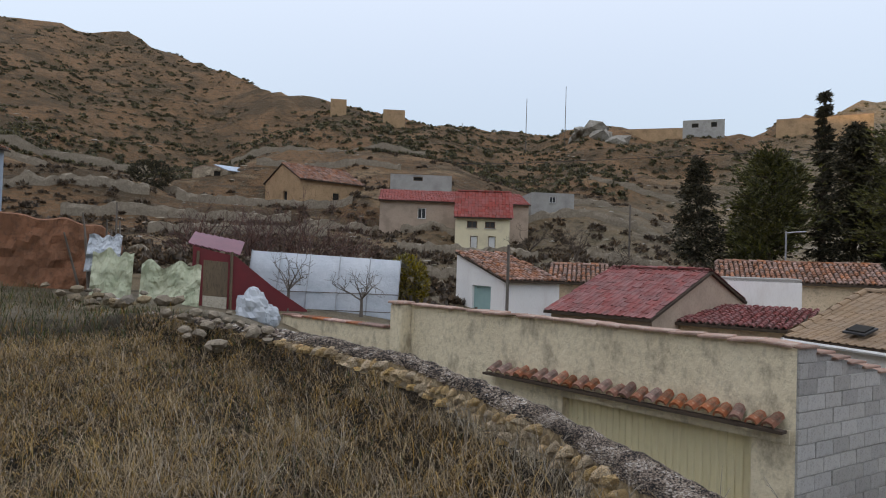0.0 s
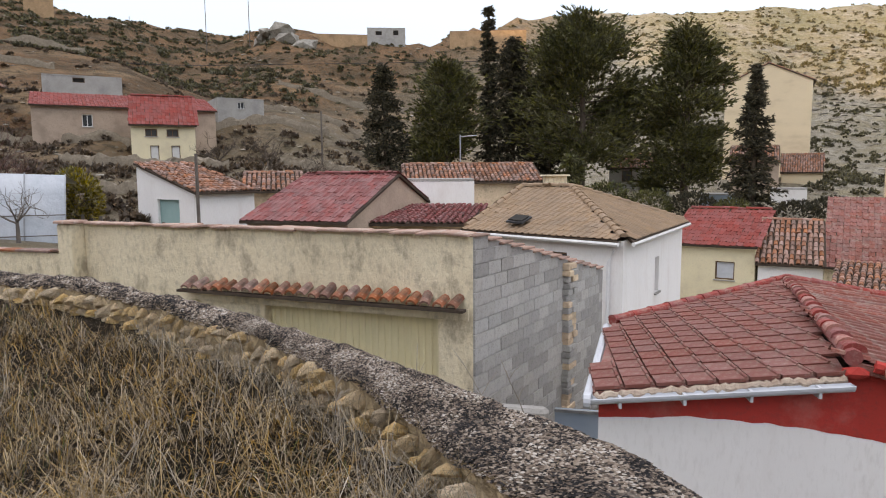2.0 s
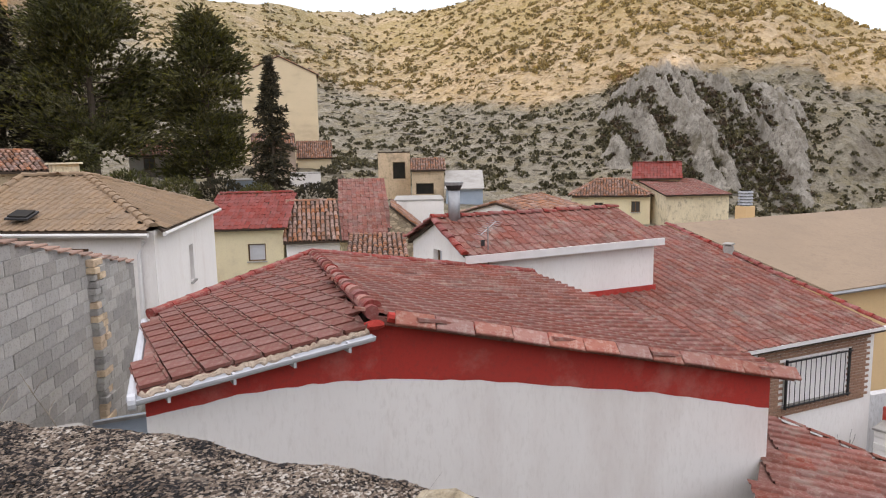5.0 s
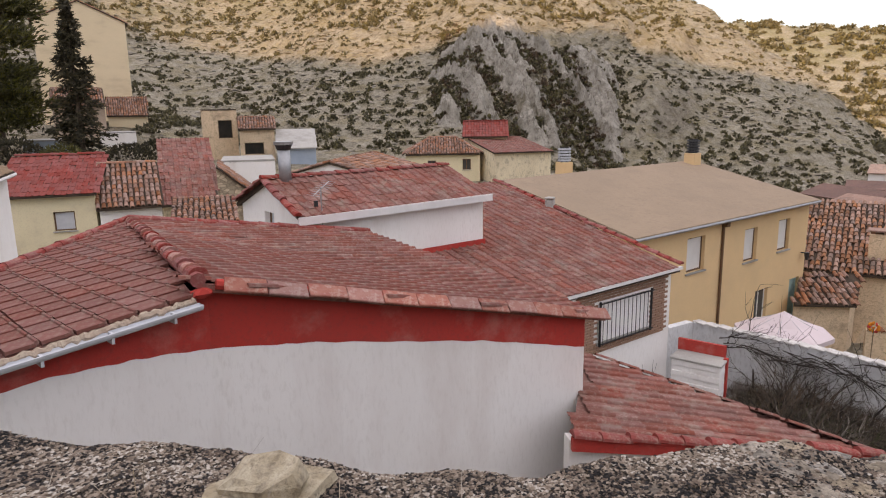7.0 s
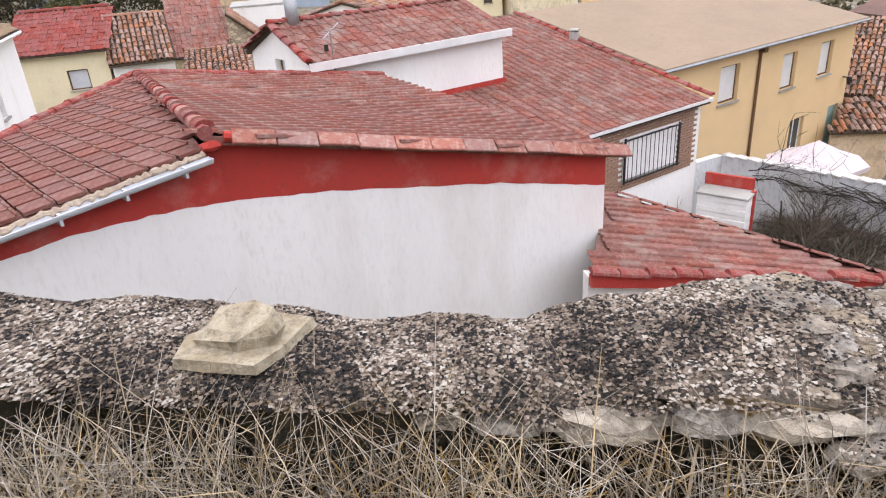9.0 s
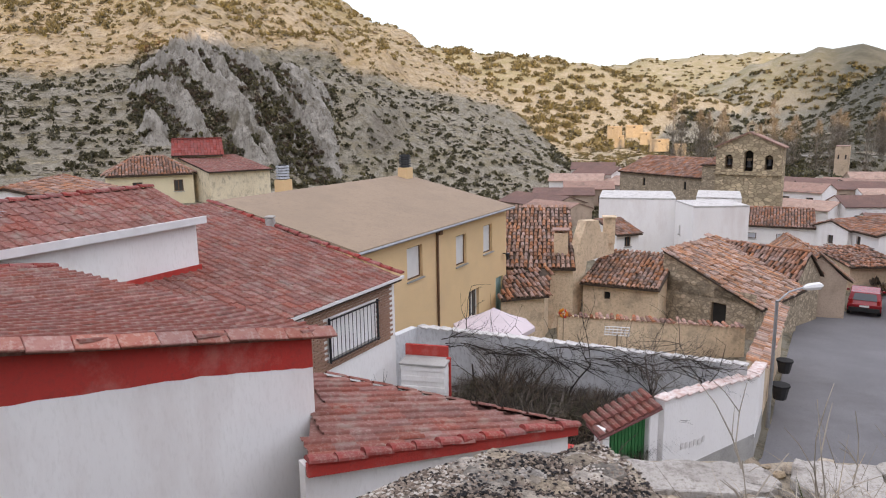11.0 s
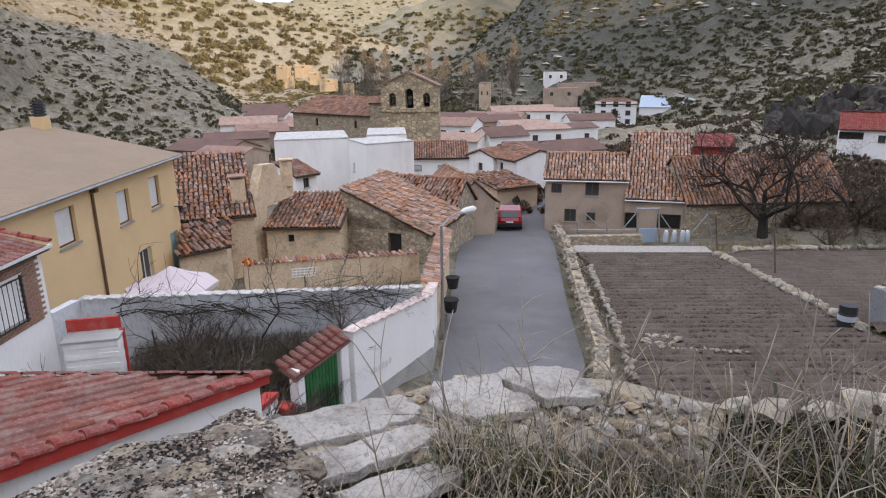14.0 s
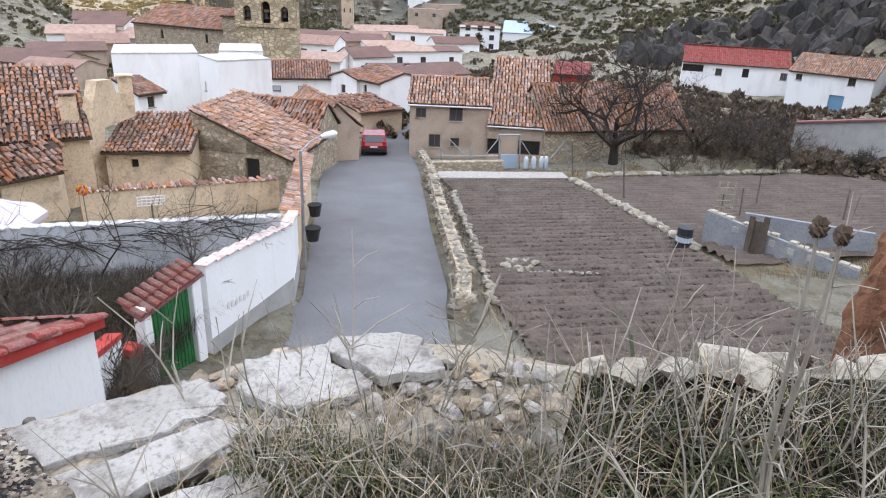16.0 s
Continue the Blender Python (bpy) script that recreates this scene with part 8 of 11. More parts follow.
part("panel", Bits().box(41.0, -11.3, -10.0, 0.06, 1.1, 1.15, 2), M["blue_sheet"], sc_)
for i, y in enumerate((-12.2, -12.7, -13.2, -13.5)):
    j = thing("plastic_drum", 40.2, y, -9.5, "pale plastic drum on the path", "drum", "drums")
    part("body", Bits().tube([(40.2, y, -9.55), (40.2, y, -9.45), (40.2, y, -8.95), (40.2, y, -8.85)], [0.13, 0.15, 0.15, 0.10], 10), M["plastic_sheet"], j, smooth=True)
    part("lid", Bits().tube([(40.2, y, -8.86), (40.2, y, -8.80)], 0.1, 10), M["white_paint"], j)
# leaning posts, barrel and block wall
for i, (x, y, dx, dy, h) in enumerate([(31.1, -14.75, -0.1, 0.35, 2.1), (36.5, -14.0, 0, 0.3, 2.2), (24.6, -16.0, 0.1, 0.0, 1.7), (27, -18.5, 0, 0.1, 1.5), (29.5, -21, 0.1, 0, 1.6), (26, -23, 0, 0.1, 1.6)]):
    single("leaning_post", Bits().tube([(x, y, street_plane(x) - 0.1), (x + dx, y + dy, street_plane(x) + h)], [0.05, 0.035], 6), M["bark_grey"], "leaning grey wooden post in the plot", "post", group="posts")
bx, by = 22.7, -13.4
bz = street_plane(bx)
br = thing("steel_drum", bx, by, bz, "dark steel drum with a pale band", "drum")
part("body", Bits().tube([(bx, by, bz), (bx, by, bz + 0.3), (bx, by, bz + 0.32), (bx, by, bz + 0.58), (bx, by, bz + 0.60), (bx, by, bz + 0.88)], [0.29, 0.29, 0.305, 0.305, 0.29, 0.29], 16), M["dark_metal"], br, smooth=False)
part("band", Bits().tube([(bx, by, bz + 0.34), (bx, by, bz + 0.54)], 0.311, 16, False), M["plastic_sheet"], br)
bw = thing("block_garden_wall", 21.3, -16, -8, "unfinished grey rendered block wall with a broken pale top", "wall")
p0, p1 = Vector((23.5, -14.7)), Vector((19.0, -17.9))
dd = (p1 - p0).normalized()
dn = Vector((dd.y, -dd.x))
wy = math.degrees(math.atan2(dd.y, dd.x))
b = Bits()
wall_run(b, p1, p0, 0.18, -8.6, -8.6, -7.30, -6.60)
part("wall", b, M["render_grey"], bw)
for k_ in range(16):
    t = (k_ + 0.5) / 16
    q_ = p0.lerp(p1, t)
    zt = -6.60 - 0.70 * t
    if k_ % 5 != 3:
        part("coping_stone", Bits().box(q_.x, q_.y, zt - 0.02, 0.34 * rnd.uniform(0.75, 1.0), 0.26, rnd.uniform(0.05, 0.13), wy + rnd.gauss(0, 3), 0.02), M["edge_stone"], bw)
    if 2 < k_ < 12 and k_ % 2:
        for side in (-1, 1):
            c_ = p0.lerp(p1, t) + dn * side * 0.19 * 0.5
            part("bare_block", Bits().box(c_.x, c_.y, zt - rnd.uniform(0.34, 0.42), 0.22, 0.20, 0.24, wy + rnd.gauss(0, 2), 0.01), M["concrete"], bw)
gx = thing("plot_back_wall", 22.8, -18.5, -8.2, "low grey rendered wall across the second plot", "wall")
b = Bits()
wall_run(b, (21.3, -20.3), (24.2, -16.8), 0.18, -8.8, -8.8, -6.86, -6.98)
part("wall", b, M["render_grey"], gx)
single("plank_stack", Bits().box(21.6, -15.7, street_plane(21.6), 0.5, 0.12, 1.35, 35).box(21.4, -15.75, street_plane(21.6), 0.2, 0.08, 1.6, 40).box(21.8, -15.45, street_plane(21.6), 0.2, 0.06, 1.5, 30), M["bark"], "dark planks leaning on the block wall", "planks", kind="stuff")
lad = thing("wooden_frame", 24.05, -15.6, -8, "old pale wooden ladder frame standing in the plot", "frame")
for dx in (0, 0.36, 0.72):
    part("stile", Bits().tube([(24.05, -15.25 - dx, -8.2), (24.05, -15.30 - dx, -5.62 - 0.12 * dx)], 0.034, 5), M["wood_pale"], lad)
for k_ in range(5):
    part("rung", Bits().tube([(24.02, -15.22, -6.95 + k_ * 0.27), (24.02, -16.04, -6.99 + k_ * 0.27)], 0.026, 5), M["wood_pale"], lad)
# red earth stub near the terrace
b = Bits()
vs, fs = [], []
for i in range(30):
    for k in range(28):
        a = 6.2832 * k / 28
        z = -4.6 + i * 0.125
        f = 1 + 0.22 * noise.fractal((math.cos(a) * 1.6, math.sin(a) * 1.6, z * 1.1), 0.8, 2.0, 5) - 0.012 * i
        f *= 1.0 if i < 27 else (0.85, 0.6, 0.05)[i - 27]
        vs.append((7.15 + math.cos(a) * 0.45 * f, -7.15 + math.sin(a) * 0.62 * f, z))
fs = [(i * 28 + k, i * 28 + (k + 1) % 28, (i + 1) * 28 + (k + 1) % 28, (i + 1) * 28 + k) for i in range(29) for k in range(28)]
b.add(vs, fs)
single("earth_wall_stub", b, M["red_earth"], "crumbling stub of a red rammed-earth wall", "wall")

# ---- walled garden ----
gdn = thing("garden_back_wall", 17.3, 5.7, -6, "long whitewashed garden wall with a worn top", "wall")
b = Bits()
GW = [(14.62, 9.7, -4.05), (15.1, 9.9, -4.30), (16.4, 10.0, -4.42), (16.9, 7.5, -4.5), (17.5, 4.5, -4.62), (18.3, 1.2, -4.80)]
for (x0, y0, z0), (x1, y1, z1) in zip(GW[:-1], GW[1:]):
    wall_run(b, (x1, y1), (x0, y0), -0.22, -6.6, -6.6, z1, z0)
part("wall", b, M["plaster_limed"], gdn)
for i in range(26):
    t = (i + 0.5) / 26
    x, y, z = (np.interp(t, [0, 0.3, 0.65, 1], [GW[k_][j] for k_ in (2, 3, 4, 5)]) for j in range(3))
    part("coping_stone", Bits().box(float(x) + 0.1, float(y), float(z) - 0.01, 0.27, 0.39, 0.035 + rnd.uniform(0, 0.012), -11 + rnd.gauss(0, 1.5), 0.012), M["plaster_dirty"], gdn)
stw = thing("street_garden_wall", 17, 1.8, -7.2, "whitewashed wall along the street with peeling paint", "wall")
b, pl = Bits(), Bits()
SW = [(14.95, 2.62, -4.72), (18.6, 0.95, -5.12), (21.0, 0.90, -5.62)]
for (x0, y0, z0), (x1, y1, z1) in zip(SW[:-1], SW[1:]):
    wall_run(b, (x0, y0), (x1, y1), 0.25, street_plane(x0) - 0.2, street_plane(x1) - 0.2, z0, z1)
    wall_run(pl, (x0, y0 - 0.012), (x1, y1 - 0.012), 0.02, street_plane(x0) - 0.2, street_plane(x1) - 0.2, street_plane(x0) + 0.55, street_plane(x1) + 0.75)
part("wall", b, M["plaster_white"], stw)
part("plinth", pl, M["concrete"], stw, "bare grey rendered plinth")
for i in range(15):
    t = (i + 0.5) / 15
    x, y, z = (float(np.interp(t, [0, 0.6, 1], [SW[k_][j] for k_ in range(3)])) for j in range(3))
    part("coping_tile", Bits().box(x, y + 0.12, z, 0.44, 0.34, 0.04, -22 if t < 0.6 else -1, 0.015), M["coping_faded"], stw)
# faded marks on the wall, unreadable
for i in range(6):
    x = 15.6 + i * 0.16
    y = 2.62 - (x - 14.95) * 0.4575 - 0.018
    single("painted_mark", Bits().box(x, y, street_plane(x) + 1.05 + rnd.uniform(-0.03, 0.03), 0.10, 0.006, 0.16, -24.6), M["faded_mark"], "faded grey painted mark on the wall", "mark", group="wall marks")
gate = thing("garden_gate", 14.2, 3.3, -7.1, "green slatted gate under a little tiled roof", "gate")
ga_, gb_ = Vector((13.45, 3.70)), Vector((14.85, 2.86))
gdir = (gb_ - ga_).normalized()
gyaw = math.degrees(math.atan2(gdir.y, gdir.x))
for t, w_ in ((0.06, 0.22), (0.95, 0.28)):
    p = ga_ + gdir * (t * 1.63)
    part("post", Bits().box(p.x, p.y, -7.2, w_, 0.28, 2.22, gyaw, 0.02), M["plaster_white"], gate)
for i in range(11):
    p = ga_ + gdir * (0.30 + i * 0.105)
    part("slat", Bits().box(p.x, p.y, -7.05, 0.085, 0.03, 1.95, gyaw, 0.006), M["green_paint"], gate)
for z in (-6.9, -6.15, -5.45):
    p = ga_ + gdir * 0.82
    part("rail", Bits().box(p.x + 0.02, p.y + 0.03, z, 1.16, 0.04, 0.08, gyaw), M["green_paint"], gate)
gp, gq = ga_ - gdir * 0.15, gb_ + gdir * 0.1
gn = Vector((gdir.y, -gdir.x))
r0 = [(gp + gn * 0.20), (gq + gn * 0.20), (gq - gn * 0.24), (gp - gn * 0.24)]
rc = [(r0[0].x, r0[0].y, -5.12), (r0[1].x, r0[1].y, -4.86), (r0[2].x, r0[2].y, -4.66), (r0[3].x, r0[3].y, -4.92)]
roof_slab(gate, rc, M["tile_darkred"], 0.05)
tiles(gate, rc, 0.21, 0.30, barrel_form, M["tile_red"], 0.006, 0, 40, (14, 3, -5), M["tile_red_piece"])
part("side_block", Bits().box(13.15, 3.85, -7.2, 0.30, 0.36, 1.55, gyaw, 0.02), M["plaster_red"], gate)
b = Bits()
wall_run(b, (10.7, 3.9), (13.0, 3.95), 0.22, -7.0, -7.0, -4.75, -5.4)
lowwall = single("side_garden_wall", b, M["plaster_white"], "short white wall with a red coping", "wall")
b = Bits()
wall_run(b, (10.7, 3.86), (13.0, 3.91), 0.3, -4.74, -5.39, -4.62, -5.27)
part("coping", b, M["plaster_red"], lowwall)
# barbecue
bq = thing("barbecue", 14.2, 8.5, -5.6, "white brick barbecue with a red back", "barbecue")
for i in range(9):
    part("block_course", Bits().box(14.2 + (0.02 if i % 2 else 0), 8.45, -5.75 + i * 0.135, 0.6, 1.15, 0.128, 15, 0.01), M["plaster_white"], bq)
part("slab", Bits().box(14.2, 8.45, -4.53, 0.66, 1.22, 0.05, 15, 0.01), M["concrete"], bq)
part("back_panel", Bits().box(14.55, 8.6, -4.5, 0.08, 1.15, 0.30, 15), M["plaster_red"], bq)
part("side_post", Bits().box(14.55, 7.95, -5.7, 0.1, 0.1, 1.25, 15), M["plaster_red"], bq)
# parasol
um = thing("parasol", 20.2, 9.2, -8.2, "pale pink garden parasol, open", "parasol")
b = Bits()
cx, cy, cz, R_ = 20.15, 9.25, -4.68, 1.40
ring = [(cx + R_ * math.cos(math.pi / 4 * k_ + 0.3), cy + R_ * math.sin(math.pi / 4 * k_ + 0.3)) for k_ in range(8)]
vs_ = [(cx, cy, cz)] + [(cx + (x - cx) * 0.5, cy + (y - cy) * 0.5, cz - 0.36) for x, y in ring] + [(x, y, cz - 0.62) for x, y in ring] + [(x, y, cz - 0.76) for x, y in ring]
b.add(vs_, [(0, 1 + k_, 1 + (k_ + 1) % 8) for k_ in range(8)] + [(1 + k_, 9 + k_, 9 + (k_ + 1) % 8, 1 + (k_ + 1) % 8) for k_ in range(8)] + [(9 + k_, 17 + k_, 17 + (k_ + 1) % 8, 9 + (k_ + 1) % 8) for k_ in range(8)])
can_ = part("canopy", b, M["canvas"], um)
part("pole", Bits().tube([(cx, cy, -8.2), (cx, cy, cz)], 0.025, 8), M["white_paint"], um)
part("base", Bits().tube([(cx, cy, -8.3), (cx, cy, -8.15)], 0.3, 12), M["concrete"], um)
for k_ in range(8):
    x, y = ring[k_]
    part("rib", Bits().tube([(cx, cy, cz - 0.03), (x, y, cz - 0.66)], 0.008, 4), M["metal_grey"], um)
toy = thing("windmill_toy", 22.4, 7.55, -6.5, "small orange and red garden pinwheel on a stick", "ornament")
for i in range(9):
    a = math.radians(40 * i)
    c_ = Vector((22.4, 7.55 + 0.13 * math.cos(a), -5.25 + 0.13 * math.sin(a)))
    part("petal", Bits().lump(tuple(c_), 0.075, (0.45, 0.9, 0.9), 0.2, i, a), M["orange"] if i % 3 else M["plaster_red"], toy)
part("hub", Bits().lump((22.36, 7.55, -5.25), 0.045, (1, 1, 1), 0.1, 3), M["orange"], toy)
part("stick", Bits().tube([(22.4, 7.55, -6.6), (22.4, 7.55, -5.3)], 0.015, 5), M["wood_old"], toy)
# street lamp
lp = thing("street_lamp", 21.4, 0.78, -7.8, "grey street lamp on a slim pole", "street lamp")
part("pole", Bits().tube([(21.45, 0.74, street_plane(21.4)), (21.45, 0.74, -3.75)], [0.06, 0.045], 8), M["metal_grey"], lp)
part("arm", Bits().tube([(21.45, 0.74, -3.8), (21.7, 0.45, -3.52), (22.1, 0.05, -3.42)], 0.025, 6), M["metal_grey"], lp)
part("head", Bits().tube([(22.0, 0.10, -3.44), (22.15, -0.05, -3.42), (22.4, -0.30, -3.42), (22.5, -0.40, -3.42)], [0.05, 0.11, 0.12, 0.04], 8), M["white_paint"], lp)
for x in (23.5, 27.2):
    bn = thing("hanging_planter", x, 0.55, street_plane(x) + 0.5, "dark planter fixed to the wall", "planter", "planters")
    part("pot", Bits().tube([(x, 0.52, street_plane(x) + 0.45), (x, 0.52, street_plane(x) + 0.90)], [0.20, 0.28], 10), M["dark_metal"], bn)
    part("rim", Bits().tube([(x, 0.52, street_plane(x) + 0.88), (x, 0.52, street_plane(x) + 0.94)], 0.30, 10), M["rubber"], bn)
# coped wall along the street beyond the lamp
cw = thing("coped_street_wall", 26, 1.1, -8.2, "old street wall with a barrel-tile coping", "wall")
b = Bits()
wall_run(b, (21.0, 0.95), (31.6, 0.78), 0.5, street_plane(21) - 0.2, street_plane(31.6) - 0.2, -5.70, -6.50)
part("wall", b, M["plaster_old"], cw)
tiles(cw, [(21.0, 0.80, -5.76), (31.7, 0.62, -6.56), (31.7, 1.22, -6.36), (21.0, 1.40, -5.56)], 0.23, 0.33, barrel_form, M["tile_pale"], 0.02)

# garden scrub and vine
def thicket(name, n, box, z, h, material, label, seed, width=0.006):
    q = np.random.RandomState(seed)
    P = np.stack([q.uniform(box[0], box[1], n), q.uniform(box[2], box[3], n), np.full(n, z)], 1)
    return blades(name, P, q.uniform(h * 0.4, h, n), q.uniform(width * 0.6, width * 1.5, n), (0.1, 1.3), material, label, 0.5, seed)


tagged(thicket("garden_scrub", 20000, (11.2, 17.2, 2.9, 8.9), -6.2, 1.15, M["garden_brush"], "brown overgrown scrub filling the garden", 31, 0.007), "", "scrub")
tagged(thicket("garden_scrub_green", 2600, (11.5, 16.6, 3.2, 8.4), -6.15, 0.8, M["grass_green"], "green weeds in the overgrown garden", 32, 0.012), "", "scrub")


def twigs(b, p, way, length, radius, depth, rr, spread=0.6, droop=0.0, sides=4):
    """A branch that splits."""
    way = Vector(way).normalized()
    pts_ = [Vector(p)]
    d_ = way
    for i in range(3):
        d_ = (d_ + Vector((rr.gauss(0, 0.16), rr.gauss(0, 0.16), rr.gauss(0, 0.12) - droop))).normalized()
        pts_.append(pts_[-1] + d_ * length / 3)
    b.tube(pts_, [radius, radius * 0.85, radius * 0.72, radius * 0.58], max(3, sides), False)
    if depth <= 0:
        return
    for i in range(rr.choice([2, 3, 3])):
        k_ = rr.choice([1, 2, 3, 3])
        a = Vector((rr.gauss(0, 1), rr.gauss(0, 1), rr.gauss(0.3, 0.8))).normalized()
        twigs(b, pts_[k_], d_ * (1 - spread) + a * spread, length * rr.uniform(0.6, 0.85), radius * 0.58, depth - 1, rr, spread, droop, sides - 1)


def bare_tree(name, label, x, y, z, h, seed, material="bark_grey", depth=4, trunk=0.28, spread=0.55, r=None, lean=(0, 0), category="tree", group="bare trees"):
    rr = random.Random(seed)
    t_ = thing(name, x, y, z, label, category, group)
    r = r or h * 0.028
    b = Bits()
    topz = Vector((x + lean[0], y + lean[1], z + h * trunk))
    b.tube([(x, y, z - 0.2), (x + lean[0] * 0.4, y + lean[1] * 0.4, z + h * trunk * 0.5), topz], [r * 1.25, r, r * 0.9], 7)
    part("trunk", b, M[material], t_)
    lb = Bits()
    for i in range(5):
        a = i * 1.257 + rr.uniform(-0.4, 0.4)
        twigs(lb, topz - Vector((0, 0, rr.uniform(0, h * 0.06))), (math.cos(a) * 0.8, math.sin(a) * 0.8, rr.uniform(0.5, 1.1)), h * rr.uniform(0.26, 0.36), r * 0.6, depth, rr, spread)
    part("branchwork", lb, M[material], t_)
    return t_


vine = thing("bare_vine", 17.0, 6, -4.6, "tangled leafless vine along the garden wall", "vine")
rv = random.Random(8)
for i in range(64):
    y = 9.3 - i * 0.112
    x = 16.45 + (10 - y) * 0.195 - 0.22
    vb = Bits()
    twigs(vb, (x, y, -4.72 + rv.uniform(-0.35, 0.2)), (0.05, -1, rv.uniform(-0.35, 0.35)), rv.uniform(0.35, 0.75), 0.016, 3, rv, 0.4, 0.06)
    part("branch", vb, M["dark_bark"], vine)
for y in (8.2, 5.6, 3.4, 2.4):
    x = 16.45 + (10 - y) * 0.195 - 0.25
    vb = Bits()
    twigs(vb, (x, y, -6.2), (0, -0.15, 1), 1.5, 0.03, 3, rv, 0.5, 0.0)
    part("stem", vb, M["dark_bark"], vine)
bare_tree("garden_sapling", "leafless grey sapling in the garden", 13.9, 5.2, -6.1, 2.1, 12, depth=3, trunk=0.3, r=0.025)
bare_tree("garden_sapling", "leafless grey sapling in the garden", 16.6, 3.2, -6.1, 2.5, 13, depth=4, trunk=0.35, r=0.03)

# dead grass on the slope under the terrace and round the plots
def slope_grass(name, n, x0, x1, y0, y1, lo, hi, material, label, seed, wide=0.012):
    q_ = np.random.RandomState(seed)
    x, y = q_.uniform(x0, x1, n), q_.uniform(y0, y1, n)
    ok = out_of_terrace(x, y) > 0.1
    x, y = x[ok], y[ok]
    P = np.stack([x, y, ground_at(x, y) - 0.02], 1)
    return blades(name, P, q_.uniform(lo, hi, len(P)), q_.uniform(wide * 0.6, wide * 1.4, len(P)), (0.2, 1.3), material, label, 0.5, seed)


slope_grass("slope_grass", 9000, 3.2, 14.5, -14, 0.5, 0.12, 0.4, M["straw_pale"], "dead grass on the slope under the terrace", 61, 0.006)
slope_grass("slope_green", 4000, 2.2, 13.5, -14, 0.5, 0.1, 0.3, M["grass_green"], "green weeds on the slope under the terrace", 62)
slope_grass("plot_weeds", 5000, 14.5, 38, -13.9, -4.7, 0.05, 0.16, M["grass_green"], "low weeds scattered in the bare plot", 63, 0.02)
slope_grass("edge_grass", 6000, 19, 40, -20, -13.6, 0.15, 0.5, M["straw"], "dry grass along the edge of the plots", 64, 0.018)
slope_grass("roadside_weeds", 2500, 16, 38, -6.2, -4.4, 0.1, 0.3, M["straw"], "dry weeds beside the street wall", 65, 0.015)

qc = np.random.RandomState(71)
cx_, cy_ = qc.uniform(13, 37, 5200), qc.uniform(-13.6, -5.0, 5200)
tagged(scatter(np.stack([cx_, cy_, street_plane(cx_) + 0.08], 1), qc.uniform(0.02, 0.075, 5200), (1.2, 1.0, 0.7), M["soil"], "soil_clods", 4), "clods of dry brown soil in the plot", "soil", kind="stuff")

# ---- old stone and adobe houses by the street ----
house("stone_house", "old rubble stone house with a patched barrel-tiled roof", [(35.4, 6.6), (33.5, 2.0), (38.4, 0.35), (41.0, 5.0)], -9.0, -7.15, -5.15, "left", "rubble", "tile_pale", jitter=0.03, gaps=0.01, over=0.35,
      holes=[(0, 0.52, 1.95, 0.55, 0.5, "gap"), (0, 0.63, 0.45, 0.8, 1.25, "gap")])
house("stone_barn", "low stone barn under old barrel tiles", [(41.2, 5.2), (38.9, 0.6), (43.0, -0.6), (45.2, 4.2)], -9.0, -7.3, -5.75, "gable", "rubble", "tile_old", jitter=0.03)
gb = thing("gable_wall", 33, 10.5, -8.6, "tall weathered adobe gable wall with a broken top", "wall")
GWL = [(30.8, 11.08, -8.8), (32.2, 10.64, -6.35), (33.0, 10.38, -4.9), (33.6, 10.18, -3.55), (34.6, 9.85, -3.62), (34.9, 9.76, -4.3), (36.1, 9.37, -4.5), (36.1, 9.37, -5.6), (33.7, 10.15, -5.7), (33.2, 10.3, -8.8)]
part("wall", Bits().prism(GWL, (0.18, 0.5, 0)), M["plaster_old"], gb)
chimney("adobe_chimney", "rendered chimney with a ring of upright bricks", 32.6, 11.2, -5.2, 0.7, 1.15, "plaster_old", True, 20)
chimney("square_chimney", "square rendered chimney on the gable", 35.8, 9.6, -5.0, 0.6, 1.4, "plaster_old", False, 20)
lw = thing("yard_wall", 28.8, 6, -8.5, "low adobe yard wall with a coping of curved tiles", "wall")
YA, YB = Vector((27.6, 9.55, -6.98)), Vector((31.1, 2.2, -7.52))
b = Bits()
wall_run(b, YA.xy, YB.xy, 0.35, -9.2, -9.4, YA.z, YB.z)
part("wall", b, M["plaster_old"], lw)
yd = (YB - YA).normalized()
ya = math.degrees(math.atan2(yd.y, yd.x))
vs, fs = barrel_form(0.22, 0.48)
cop = Bits().add([tuple(v) for v in vs], [tuple(f) for f in fs]).mesh("coping_tile", M["tile_canopy"])
for i in range(36):
    p = YA + (YB - YA) * ((i + 0.5) / 36) + Vector((yd.y, -yd.x, 0)) * 0.08
    ob = new("coping_tile", cop)
    ob.parent, ob.matrix_parent_inverse = lw, Matrix.Translation(-lw.location)
    ob.matrix_basis = pose(p.x, p.y, p.z, 8 + rnd.gauss(0, 4), rnd.gauss(0, 4), ya + rnd.gauss(0, 7))
lt = thing("white_lattice", 27.2, 6.8, -8.3, "white lattice panel propped in the yard", "lattice")
for i in range(7):
    part("slat", Bits().tube([(27.03 + 0.24 * i / 6, 7.3 - 0.95 * i / 6, -7.35), (27.05 + 0.24 * i / 6, 7.28 - 0.95 * i / 6, -6.97)], 0.02, 4), M["white_paint"], lt)
for k in range(4):
    z = -7.34 + 0.12 * k
    part("rail", Bits().tube([(27.03, 7.30, z), (27.27, 6.35, z)], 0.02, 4), M["white_paint"], lt)
